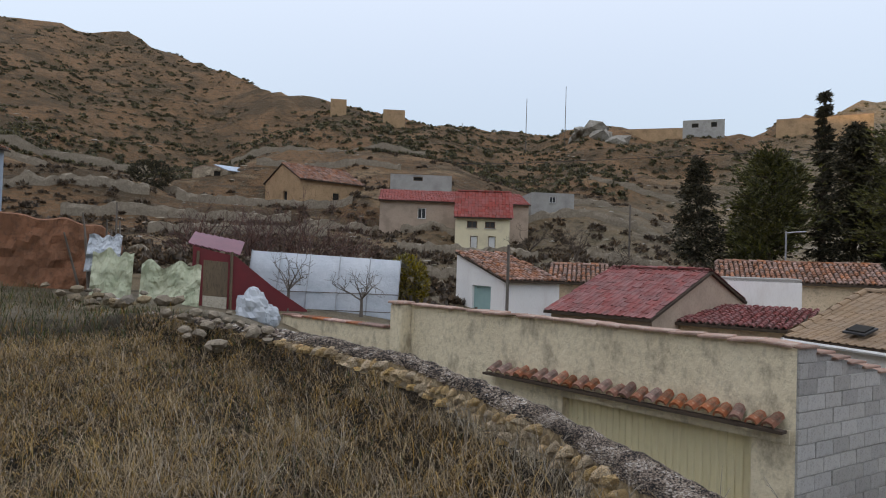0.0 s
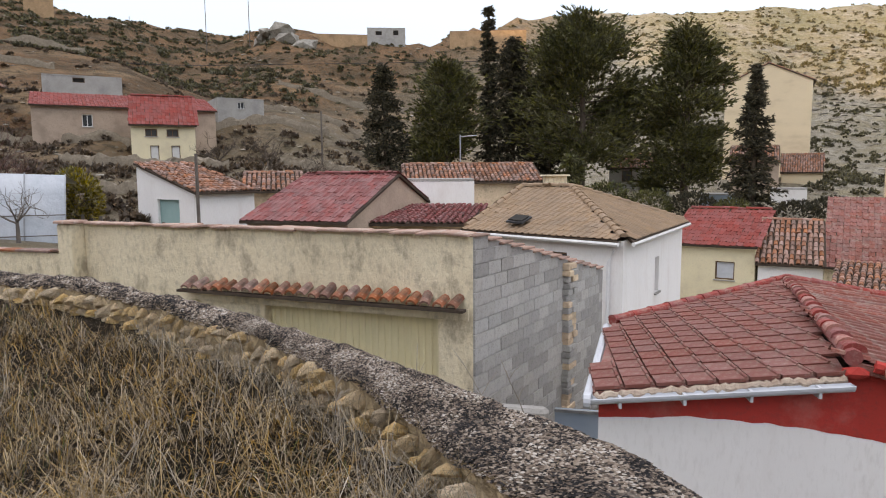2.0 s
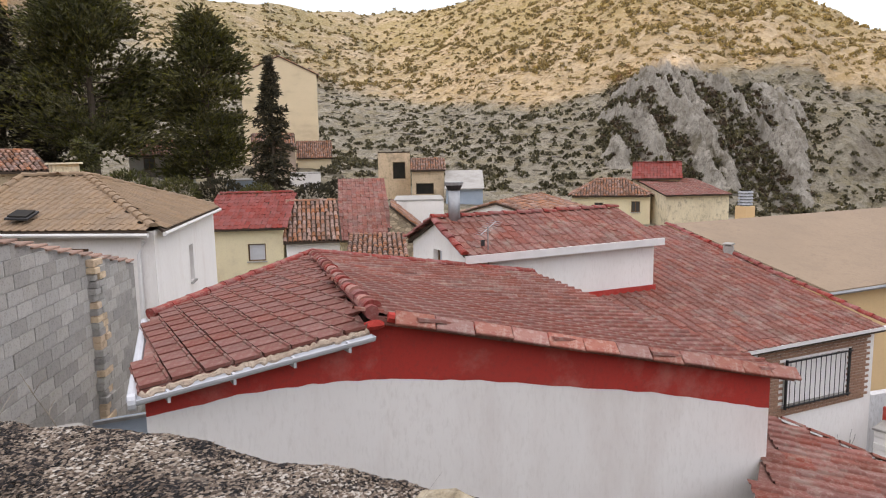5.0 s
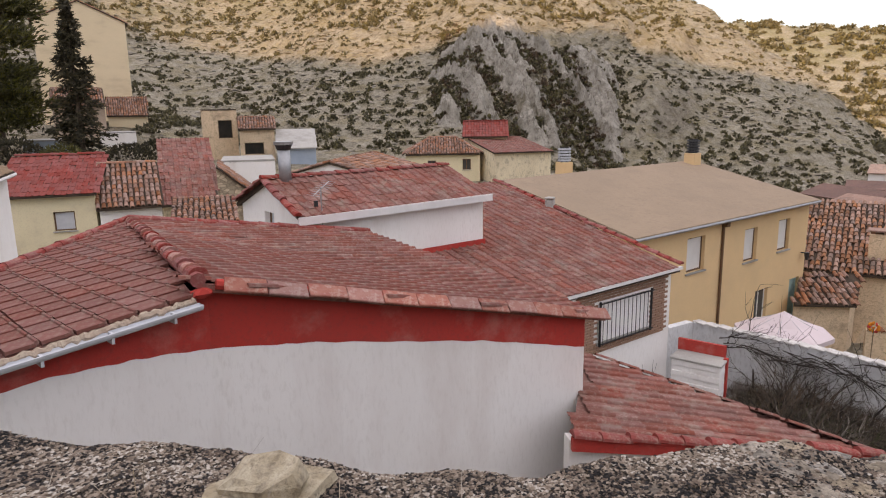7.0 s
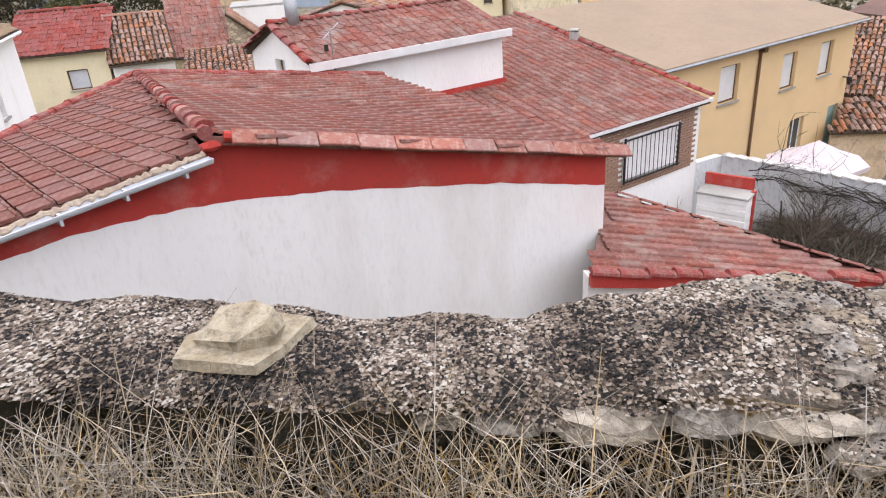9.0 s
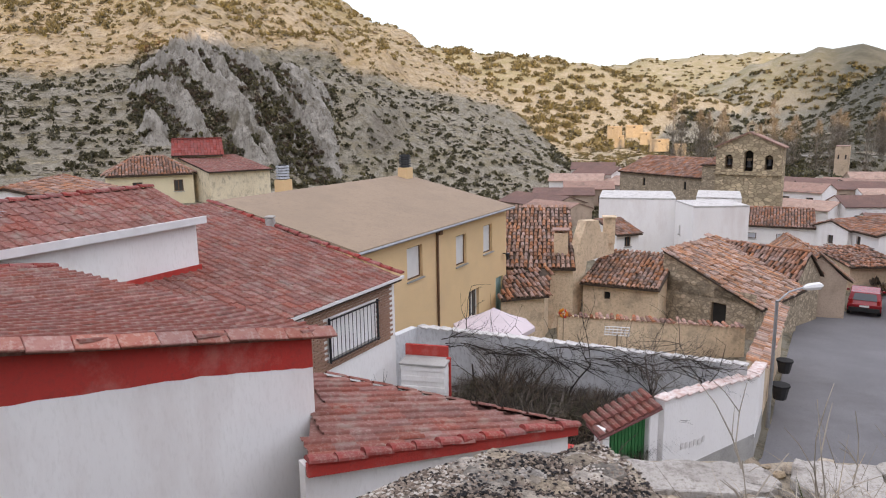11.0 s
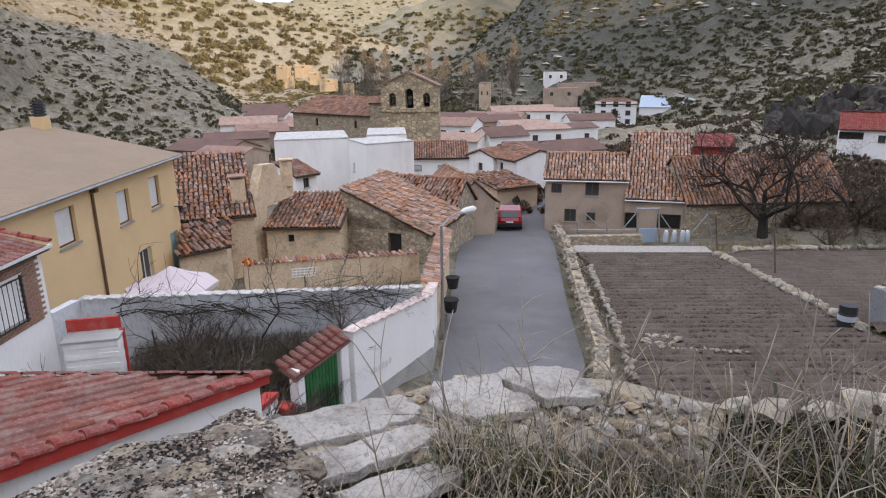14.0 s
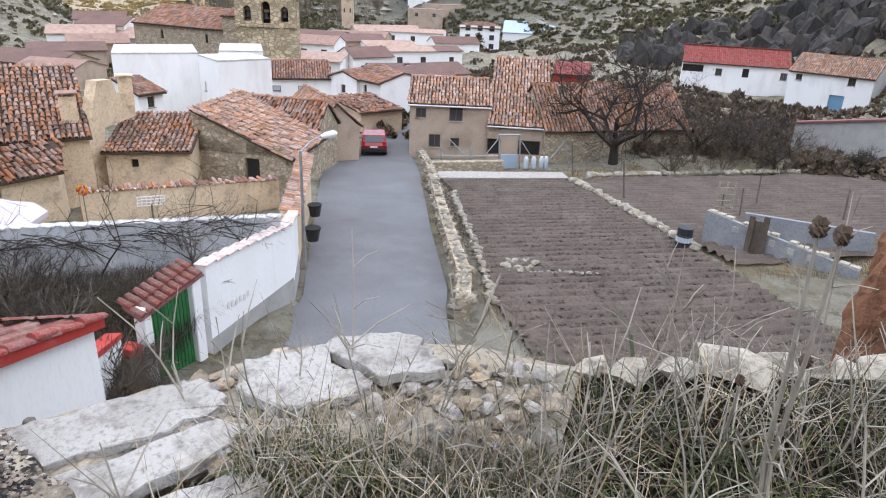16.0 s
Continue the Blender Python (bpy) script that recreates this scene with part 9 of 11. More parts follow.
part("stand", Bits().tube([(27.15, 6.8, -8.6), (27.15, 6.8, -7.3)], 0.03, 5), M["wood_old"], lt)

# ---- church ----
ch = thing("church", 86, 10, -9.5, "old stone church with a three-arched bell gable", "church")
TA, TB = Vector((81.6, 10.0)), Vector((80.2, 3.2))
b = Bits()
L = (TB - TA).length
td = (TB - TA) / L
tn = Vector((td.y, -td.x))
bays = [(0.20, 0.85, -3.95, -2.35), (0.50, 1.0, -4.15, -1.85), (0.80, 0.85, -3.95, -2.35)]
holes = [(s * L - w / 2, s * L + w / 2, z0, z1) for s, w, z0, z1 in bays]
wall_face(b, TA, TB, -11.5, -1.45, holes, 0.8)
p0, p1, pm = TA, TB, (TA + TB) / 2
b.poly((p0.x, p0.y, -1.45), (p1.x, p1.y, -1.45), (pm.x, pm.y, 0.0))
back = [TA - tn * 1.1, TB - tn * 1.1]
b.poly((p0.x, p0.y, -11.5), (p0.x, p0.y, -1.45), (back[0].x, back[0].y, -1.45), (back[0].x, back[0].y, -11.5))
b.poly((p1.x, p1.y, -11.5), (back[1].x, back[1].y, -11.5), (back[1].x, back[1].y, -1.45), (p1.x, p1.y, -1.45))
gable = part("bell_gable", b, M["church_stone"], ch, "honey-coloured squared stone")
for s, w, z0, z1 in bays:
    c = TA + td * (s * L)
    arch = Bits()
    for sg in (-1, 1):
        for k in range(5):
            t0, t1 = math.pi / 2 * k / 5, math.pi / 2 * (k + 1) / 5
            a0, a1 = c + td * (sg * w / 2 * math.cos(t0)), c + td * (sg * w / 2 * math.cos(t1))
            h0, h1 = z1 - w / 2 + w / 2 * math.sin(t0), z1 - w / 2 + w / 2 * math.sin(t1)
            q0, q1 = c + td * (sg * w / 2), c + td * (sg * w / 2)
            ring = [(a0.x, a0.y, h0), (a1.x, a1.y, h1), (a1.x, a1.y, z1 + 0.02), (a0.x, a0.y, z1 + 0.02)]
            arch.prism(ring, (-tn.x * 0.7, -tn.y * 0.7, 0))
    part("arch", arch, M["church_stone"], gable)
    m = c - tn * 0.45
    bell = part("bell", Bits().tube([(m.x, m.y, z0 + 0.45), (m.x, m.y, z0 + 0.6), (m.x, m.y, z0 + 1.0), (m.x, m.y, z0 + 1.15)], [0.32, 0.25, 0.18, 0.06], 10), M["dark_metal"], ch)
    part("yoke", Bits().box(m.x, m.y, z0 + 1.12, 0.14, 0.5, 0.3, 12), M["wood_old"], bell)
    e = c - tn * 0.95
    part("shade", Bits().box(e.x, e.y, z0 - 0.1, 0.12, w + 0.5, z1 - z0 + 0.2, math.degrees(math.atan2(tn.y, tn.x))), M["dark"], gable)
part("string_course", Bits().box(pm.x + tn.x * 0.05, pm.y + tn.y * 0.05, -4.55, 0.35, L + 0.25, 0.2, math.degrees(math.atan2(tn.y, tn.x))), M["church_stone"], gable)
for sg, q in ((0, p0), (1, p1)):
    ends = [(q.x + (q.x - pm.x) * 0.06, q.y + (q.y - pm.y) * 0.06, -1.62), (pm.x, pm.y, 0.02)]
    r = [Vector(ends[0]) + Vector((tn.x, tn.y, 0)) * 0.25, Vector(ends[1]) + Vector((tn.x, tn.y, 0)) * 0.25, Vector(ends[1]) - Vector((tn.x, tn.y, 0)) * 1.3, Vector(ends[0]) - Vector((tn.x, tn.y, 0)) * 1.3]
    part("gable_roof", Bits().prism(r, (0, 0, 0.16)), M["tile_old"], ch)
top = pm - tn * 0.5
for sg in (-1, 1):
    f = top + td * (sg * 0.42)
    part("finial_post", Bits().box(f.x, f.y, -0.1, 0.28, 0.24, 1.0, 12), M["church_stone"], ch)
part("finial_top", Bits().prism([(top.x + td.x * a, top.y + td.y * a, z) for a, z in ((-0.6, 0.85), (0.6, 0.85), (0.0, 1.35))], (0.3, 0.06, 0)), M["church_stone"], ch)
house("church_nave", "long church nave of dark rubble with a red-brown roof", [(93.2, 23.7), (83.6, 10.7), (91.5, 5.0), (101.0, 18.0)], -9.5, -5.3, -3.4, "gable", "rubble", "tile_old", (0.3, 0.45), category="church", jitter=0.02, holes=[(0, 0.3, 2.6, 0.5, 1.0, "gap"), (0, 0.75, 2.6, 0.5, 1.0, "gap")])
house("church_porch", "low annexe joining the bell gable to the nave", [(83.0, 11.6), (82.0, 8.0), (88.0, 6.5), (89.0, 10.0)], -10, -3.6, -2.6, "shed", "rubble", "tile_old", category="church")


# ---- red car ----
def car(x, y, z, yaw):
    c = thing("car", x, y, z, "small red hatchback parked at the roadside", "car")
    m = pose(x, y, z, 0, 0, yaw)

    def at(b):
        b.v = [tuple(m @ Vector(p)) for p in b.v]
        return b

    side = [(-1.95, 0.35), (-2.0, 0.75), (-1.85, 0.95), (-1.62, 1.42), (-0.2, 1.48), (0.55, 1.35), (1.05, 0.98), (1.85, 0.86), (2.0, 0.62), (1.95, 0.30)]
    body = Bits()
    n = len(side)
    vs = []
    for w, sq in ((-0.86, 0), (-0.80, 1), (0.80, 1), (0.86, 0)):
        for a, h in side:
            inn = 0.13 if h > 1.2 else 0.0
            vs.append((a, (w - inn if w > 0 else w + inn), h))
    fc = [(r * n + i, r * n + (i + 1) % n, (r + 1) * n + (i + 1) % n, (r + 1) * n + i) for r in range(3) for i in range(n)] + [tuple(range(n - 1, -1, -1)), tuple(range(3 * n, 4 * n))]
    shell = part("body", at(body.add(vs, fc)), M["car_red"], c)
    part("rear_window", at(Bits().prism([(-1.86, -0.62, 0.99), (-1.86, 0.62, 0.99), (-1.65, 0.54, 1.36), (-1.65, -0.54, 1.36)], (-0.02, 0, 0.01))), M["glass"], shell)
    part("windscreen", at(Bits().prism([(1.06, -0.6, 1.01), (1.06, 0.6, 1.01), (0.62, 0.55, 1.33), (0.62, -0.55, 1.33)], (0.02, 0, 0.02))), M["glass"], shell)
    for sg in (-1, 1):
        part("side_window", at(Bits().prism([(-1.45, sg * 0.80, 1.0), (0.75, sg * 0.80, 1.0), (0.35, sg * 0.74, 1.32), (-1.3, sg * 0.74, 1.36)], (0, sg * 0.02, 0))), M["glass"], shell)
        part("tail_light", at(Bits().box(-1.94, sg * 0.70, 0.72, 0.1, 0.18, 0.34, 0, 0.02)), M["lamp_red"], shell)
        part("mirror", at(Bits().box(0.75, sg * 0.95, 0.98, 0.1, 0.16, 0.12, 0, 0.03)), M["car_red"], shell)
        for a in (-1.25, 1.25):
            wh = part("wheel", at(Bits().tube([(a, sg * 0.68, 0.31), (a, sg * 0.88, 0.31)], 0.31, 14)), M["rubber"], c)
            part("rim", at(Bits().tube([(a, sg * 0.87, 0.31), (a, sg * 0.89, 0.31)], 0.2, 12)), M["metal_grey"], wh)
    part("bumper", at(Bits().box(-1.96, 0, 0.34, 0.14, 1.6, 0.24, 0, 0.03)), M["rubber"], shell)
    part("number_plate", at(Bits().box(-2.04, 0, 0.62, 0.02, 0.5, 0.11)), M["white_paint"], shell)
    return c


car(47.6, -3.2, street_plane(46) + 0.03, -4)

# ---- far houses: village, spur and hillside ----
def far_house(x, y, w, d, h, rise, yaw, wall, roof, label, top, wins=2):
    """A far house whose eave stands at the height top."""
    m = pose(x, y, 0, 0, 0, yaw)
    c = [(m @ Vector(p)).xy for p in ((-d / 2, w / 2, 0), (-d / 2, -w / 2, 0), (d / 2, -w / 2, 0), (d / 2, w / 2, 0))]
    hs = [(0, (i + 0.5) / wins, h * 0.5, min(0.9, w * 0.12), min(1.0, h * 0.3), "window") for i in range(wins)]
    house("far_house", label, [tuple(p) for p in c], top - h, top, top + rise, "gable" if rise > 0 else "flat", wall, roof, smooth_roof=True, holes=hs, group="village houses")


WHITE, CREAM, PINK = ("plaster_white", "white village house with a faded tiled roof"), ("plaster_yellow", "cream village house with a faded tiled roof"), ("plaster_pink", "weathered earth-coloured house with a tiled roof")
rv_ = random.Random(77)
for k, (x, y, w, top) in enumerate([(105, 2.5, 9, -8.2), (112, -3, 11, -8.3), (109, -9, 8, -8.7), (99.5, -11, 7, -8.4), (139, -17, 12, -8.9), (119, -18, 8, -10.2), (95, 0.5, 7, -9.3), (96, -5, 6, -8.9), (149, -12, 14, -9.6), (128, -6, 10, -9.0), (124, 1, 9, -8.8), (134, -24, 9, -10.3), (88, -8, 6, -9.6), (80, -9, 6, -9.3), (74, -10, 7, -9.2), (86, -13, 7, -9.6),
                               (106, 30, 7, -6.5), (100, 32, 8, -7.2), (96, 29, 7, -7.9), (88, 30, 8, -8.0), (77, 29, 9, -8.0), (71, 25, 6, -7.9), (112, 33, 7, -6.2), (103, 25, 6, -7.8)]):
    wall, lab = (WHITE, CREAM, PINK)[rv_.choice([0, 0, 0, 0, 2])]
    far_house(x, y, w, rv_.uniform(4.5, 7), rv_.uniform(3.0, 4.8), rv_.uniform(0.5, 1.1), rv_.uniform(-25, 25), wall, rv_.choice(["tile_far", "tile_far", "tile_far", "tile_old", "tile_pale"]), lab, top, 3 if w > 8 else 2)
for x, y, w, top, wall in [(222.5, 58.8, 5, 0.6, "ashlar"), (224, 52.9, 7, 0.9, "ashlar"), (224.6, 49.0, 5, -1.4, "ashlar"), (225.7, 45.2, 8, -3.6, "ashlar"), (223, 57.2, 4, -2.4, "ashlar"), (227, 39, 5, -5.2, "ashlar")]:
    far_house(x, y, w * 0.75, 3.2, 1.7, 0, rv_.uniform(-20, 20), wall, "adobe", "roofless ochre house on the rocky spur", top - 0.8, 1)
for x, y, w, top, wall in [(228.4, -29.2, 7, -3.2, "plaster_white"), (229.4, -71.3, 5, -0.4, "plaster_white"), (290, -76.7, 8, 6.6, "adobe"), (247.3, -80.9, 11, 3.8, "adobe"), (252.6, -62.4, 9, -1.0, "adobe"), (190, -5.3, 3, -5.2, "adobe"), (236.4, -42.8, 8, -1.2, "adobe"), (206.8, -75.7, 9, -6.0, "adobe"), (217.6, -75, 8, -6.2, "plaster_old"), (221, -64, 9, -6.8, "adobe"), (215, -35, 12, -6.5, "plaster_pink"), (205, -28, 10, -7.5, "plaster_pink")]:
    far_house(x, y, w, 6, 6.0 if w < 6 else 4.0, 0, rv_.uniform(-20, 20), wall, "tile_old", "small weathered house on the hillside", top)
# grey rendered wall and shed past the bare trees
gy = thing("grey_yard_wall", 42, -34, -9.8, "tall grey rendered yard wall with a tile coping", "wall")
b = Bits()
wall_run(b, (39.0, -41.5), (44.6, -33.6), 0.3, -11, -11, -5.9, -7.4)
part("wall", b, M["concrete"], gy)
b = Bits()
wall_run(b, (38.95, -41.5), (44.55, -33.55), 0.45, -5.9, -7.4, -5.78, -7.28)
part("coping", b, M["tile_darkred"], gy)

# ---- the garden plot on the left ----
def S(x, y, z=None):
    return (x - 0.28, y - 0.25) if z is None else (x - 0.28, y - 0.25, z)


shed = thing("red_shed", -17.0, 10.2, 0.0, "dark red sheet-metal shed with a sloping side and maroon roof", "shed")
A, B, C, Dp = S(-17.35, 9.45), S(-16.75, 10.45), S(-15.9, 11.85), S(-18.4, 10.5)
front = part("front", Bits().prism([S(-17.35, 9.45, -0.2), S(-17.20, 9.70, -0.2), S(-17.20, 9.70, 1.76), S(-17.35, 9.45, 1.84)], (-0.04, 0.025, 0)).prism([S(-16.86, 10.27, -0.2), S(-16.75, 10.45, -0.2), S(-16.75, 10.45, 1.57), S(-16.86, 10.27, 1.62)], (-0.04, 0.025, 0)).prism([S(-17.20, 9.70, 1.45), S(-16.86, 10.27, 1.40), S(-16.86, 10.27, 1.62), S(-17.20, 9.70, 1.76)], (-0.04, 0.025, 0)), M["sheet_maroon"], shed)
part("door", Bits().prism([S(-17.20, 9.70, 0.45), S(-16.86, 10.27, 0.40), S(-16.86, 10.27, 1.40), S(-17.20, 9.70, 1.45)], (-0.06, 0.035, 0)), M["wood_old"], shed, "dark plank door")
part("door_base", Bits().prism([S(-17.19, 9.71, -0.2), S(-16.87, 10.26, -0.2), S(-16.87, 10.26, 0.40), S(-17.19, 9.71, 0.45)], (-0.03, 0.02, 0)), M["pale_stone"], shed)
part("sloping_side", Bits().prism([S(-16.75, 10.45, -0.2), S(-15.7, 12.2, -0.25), S(-15.7, 12.2, 0.06), S(-16.2, 11.35, 0.72), S(-16.75, 10.45, 1.57)], (-0.05, 0.03, 0)), M["sheet_maroon"], shed)
part("back", Bits().prism([S(-17.35, 9.45, -0.2), S(-18.7, 10.3, -0.2), S(-18.7, 10.3, 2.2), S(-17.35, 9.45, 1.84)], (0.03, 0.04, 0)), M["sheet_maroon"], shed)
roof = Bits()
for i in range(8):
    t0, t1 = i / 8, (i + 1) / 8
    p = [between(S(-17.45, 9.35, 1.88), S(-16.68, 10.52, 1.60), t) for t in (t0, t1)] + [between(S(-18.7, 10.2, 2.25), S(-17.9, 11.4, 2.0), t) for t in (t1, t0)]
    roof.prism([v + Vector((0, 0, 0.03 * (k in (0, 3)))) for k, v in enumerate(p)], (0, 0, 0.02))
part("roof", roof, M["roof_maroon"], shed, "shiny maroon ribbed metal roof")
for x, y in ((-17.28, 9.58), (-16.82, 10.36)):
    part("post", Bits().box(x - 0.24, y - 0.28, -0.2, 0.06, 0.06, 1.9), M["wood_old"], shed)


def drape(name, label, p, q, top, low, material, seed, bow=0.25, category="sheet"):
    """A crumpled hanging sheet from p to q with thickness."""
    n, k = 44, 26
    vs = []
    for side in (0, 0.02):
        for i in range(n + 1):
            t = i / n
            x, y = p[0] + (q[0] - p[0]) * t, p[1] + (q[1] - p[1]) * t
            for j in range(k + 1):
                s = j / k
                f = noise.fractal((x * 2.6 + seed, y * 2.6, s * 2.4), 0.9, 2.1, 5) * bow * 0.55
                z = low + (top - low) * s * (0.9 + 0.18 * noise.noise((t * 4, seed, 0)))
                vs.append((x + f + side + 0.25 * (1 - s) * bow * 2, y - f * 0.5 - side - 0.25 * (1 - s) * bow * 2, z))
    m = (n + 1) * (k + 1)
    fs = []
    for o in (0, m):
        fs += [(o + i * (k + 1) + j, o + (i + 1) * (k + 1) + j, o + (i + 1) * (k + 1) + j + 1, o + i * (k + 1) + j + 1) for i in range(n) for j in range(k)]
    return single(name, Bits().add(vs, fs), material, label, category)


drape("green_tarpaulin", "crumpled pale green tarpaulin over a frame", S(-16.2, 7.55), S(-15.5, 8.75), 1.45, 0.10, M["tarp_green"], 1.0)
drape("yellow_tarpaulin", "torn yellowish plastic sheet on a leaning frame", S(-16.6, 6.55), S(-16.2, 7.35), 1.75, 0.15, M["tarp_green"], 2.0)
drape("white_plastic", "loose white plastic hung over a post", S(-17.0, 6.6), S(-16.8, 7.3), 2.1, 1.1, M["plastic_sheet"], 3.0, 0.3)
def blob(b, c, r, seed, rough=0.3):
    """A crumpled round form."""
    vs = []
    for i in range(15):
        for k in range(22):
            th, ph = math.pi * i / 14, 6.2832 * k / 22
            v = Vector((math.sin(th) * math.cos(ph), math.sin(th) * math.sin(ph), math.cos(th)))
            f = 1 + rough * noise.fractal(v * 2.2 + Vector((seed, 0, 0)), 0.7, 2.2, 5)
            vs.append((c[0] + v.x * r[0] * f, c[1] + v.y * r[1] * f, c[2] + v.z * r[2] * f))
    return b.add(vs, [(i * 22 + k, i * 22 + (k + 1) % 22, (i + 1) * 22 + (k + 1) % 22, (i + 1) * 22 + k) for i in range(14) for k in range(22)])


b = blob(Bits(), (-12.5, 7.95, 0.42), (0.30, 0.36, 0.46), 5)
blob(b, (-12.35, 8.25, 0.25), (0.22, 0.26, 0.30), 9)
single("plastic_bag", b, M["plastic_sheet"], "crumpled pale plastic sheet on the wall", "plastic sheet")
for i in range(10):
    x0, y0 = -16.4 + i * 0.28, 6.2 + i * 0.12
    single("board", Bits().prism([(x0, y0, 0.52 - i * 0.04), (x0 + 2.2, y0 + 1.3, 0.18 - i * 0.03), (x0 + 2.12, y0 + 1.48, 0.18 - i * 0.03), (x0 - 0.08, y0 + 0.18, 0.52 - i * 0.04)], (0, 0, 0.05)), M["concrete" if i % 2 else "wood_old"], "old grey board lying on the rubble", "board", group="boards")
for i in range(7):
    x, y = -17.2 + rnd.uniform(-0.6, 0.8), 6.6 + rnd.uniform(-0.5, 1.2)
    single("leaning_stick", Bits().tube([(x, y, 0.6), (x + rnd.gauss(0, 0.25), y + rnd.gauss(0, 0.25), rnd.uniform(1.9, 2.9))], [0.035, 0.02], 5), M["bark_grey"], "grey stick standing among the sheets", "stick", group="sticks")
# greenhouse
gh = thing("greenhouse", -16.8, 13.2, 0.0, "long greenhouse covered with cloudy plastic sheet", "greenhouse")
n = 26
vs, fs = [], []
g0_, g1_ = Vector(S(-18.4, 12.0, 1.78)), Vector(S(-14.6, 14.9, 1.6))
nn = Vector((0.61, -0.79, 0))
for i in range(n + 1):
    t = i / n
    p = g0_ + (g1_ - g0_) * t
    sag = 0.04 * math.sin(t * math.pi * 6) + 0.03 * noise.noise((t * 9, 1, 0))
    for o, z in ((0.55, -0.2), (0.42, 0.5), (0.20, 1.1), (0.0, 1.0)):
        zz = p.z + 0.0 if o == 0.0 else z
        vs.append((p.x + nn.x * (o + sag), p.y + nn.y * (o + sag), zz))
    vs.append((p.x - nn.x * 2.2, p.y - nn.y * 2.2, p.z - 0.25))
fs = [(i * 5 + j, (i + 1) * 5 + j, (i + 1) * 5 + j + 1, i * 5 + j + 1) for i in range(n) for j in range(4)]
cover = part("cover", Bits().add(vs, fs), M["plastic_sheet"], gh, smooth=True)
for i in range(6):
    p = g0_ + (g1_ - g0_) * (i / 5)
    part("hoop", Bits().tube([(p.x + nn.x * 0.60, p.y + nn.y * 0.60, -0.2), (p.x + nn.x * 0.46, p.y + nn.y * 0.46, 0.5), (p.x + nn.x * 0.24, p.y + nn.y * 0.24, 1.1), (p.x + nn.x * 0.02, p.y + nn.y * 0.02, p.z + 0.03)], 0.018, 5), M["metal_grey"], gh)
for o, z in ((0.62, 0.02), (0.47, 0.55)):
    part("rail", Bits().tube([g0_ * 1 + nn * o + Vector((0, 0, z - g0_.z)), g1_ * 1 + nn * o + Vector((0, 0, z - g1_.z))], 0.014, 5), M["bark_grey"], gh)
# red earth wall at the far left
vs, fs = [], []
NB, KB = 90, 16
for i in range(NB + 1):
    t = i / NB
    x, y = -20.6 + 2.4 * t, 0.2 + 7.3 * t
    top = 2.95 - 0.75 * t + 0.16 * noise.noise((t * 14, 0, 0)) - 0.5 * max(0, t - 0.94) * 16
    for j in range(KB + 1):
        f = j / KB
        if j < 12:
            z, o = 0.1 + (top - 0.1) * j / 11, 0.0
        else:
            z, o = top + 0.02 * (14 - j), -0.12 * (j - 11)
        n_ = noise.fractal((x * 1.6, y * 1.6, z * 2.2), 0.8, 2.1, 6) * 0.16
        vs.append((x + 0.95 * (n_ + o) + 0.16 * (1 - f), y - 0.3 * (n_ + o) - 0.05 * (1 - f), z))
fs = [(i * (KB + 1) + j, (i + 1) * (KB + 1) + j, (i + 1) * (KB + 1) + j + 1, i * (KB + 1) + j + 1) for i in range(NB) for j in range(KB)]
single("red_earth_bank", Bits().add(vs, fs), M["red_earth"], "crumbling red earth wall with embedded stones", "wall")
house("blue_barn", "pale blue rendered barn above the red earth wall", [(-39.1, 8.3), (-43.4, 11.1), (-46.9, 5.7), (-42.6, 2.9)], 4.6, 7.1, 8.0, "gable", "blue_sheet", "tile_old")
b = Bits()
for i in range(40):
    b.lump((-14.5 + rnd.gauss(0, 1.5), 5.9 + rnd.gauss(0, 0.45), 0.45 + rnd.uniform(-0.1, 0.35)), rnd.uniform(0.07, 0.18), (1.2, 1, 0.7), 0.3, 900 + i, rnd.uniform(0, 3))
single("rubble_heap", b, M["heap_stone"], "heap of broken stones beside the red wall", "rubble", kind="stuff")
lp = thing("garden_lamp_post", -10.3, 38.6, 1.4, "thin grey lamp post with a short arm", "lamp post")
part("pole", Bits().tube([(-10.3, 38.6, -1.0), (-10.3, 38.6, 3.85)], 0.05, 6), M["metal_grey"], lp)
part("arm", Bits().tube([(-10.3, 38.6, 3.75), (-9.3, 38.5, 3.8)], 0.035, 5), M["metal_grey"], lp)
for x, y, z, h in ((-84, 118, 30, 7.5), (-78, 124, 31, 9.5), (-113.5, 131, 32, 6), (-22.5, 45, 2, 4.2), (-16.2, 22.0, -0.6, 3.0)):
    single("thin_pole", Bits().tube([(x, y, z - 4), (x, y, z + h)], [0.09, 0.06], 5), M["bark_grey"], "thin wooden pole on the slope", "pole", group="poles")
cab = [Vector((-95, 70, 18)), Vector((-55, 75, 15.6)), Vector((-20, 80, 15.0)), Vector((0, 88, 16.5))]
single("overhead_cable", Bits().tube(cab, 0.03, 4), M["dark_metal"], "thin dark overhead cable along the slope", "cable")
kn = Bits()
for i in range(26):
    kn.lump((-74 + rnd.gauss(0, 3.2), 128 + rnd.gauss(0, 2.5), 28.5 + rnd.uniform(-2.5, 2.6)), rnd.uniform(1.2, 2.6), (1.2, 1, 0.8), 0.3, 40 + i, rnd.uniform(0, 3))
single("rock_knob", kn, M["limestone"], "rounded grey rock knob on the ridge", "rock", kind="stuff")
chimney("roof_chimney", "square cream chimney above the parapet", -3.3, 27.2, 0.2, 0.85, 1.25, "plaster_cream", False, 15)
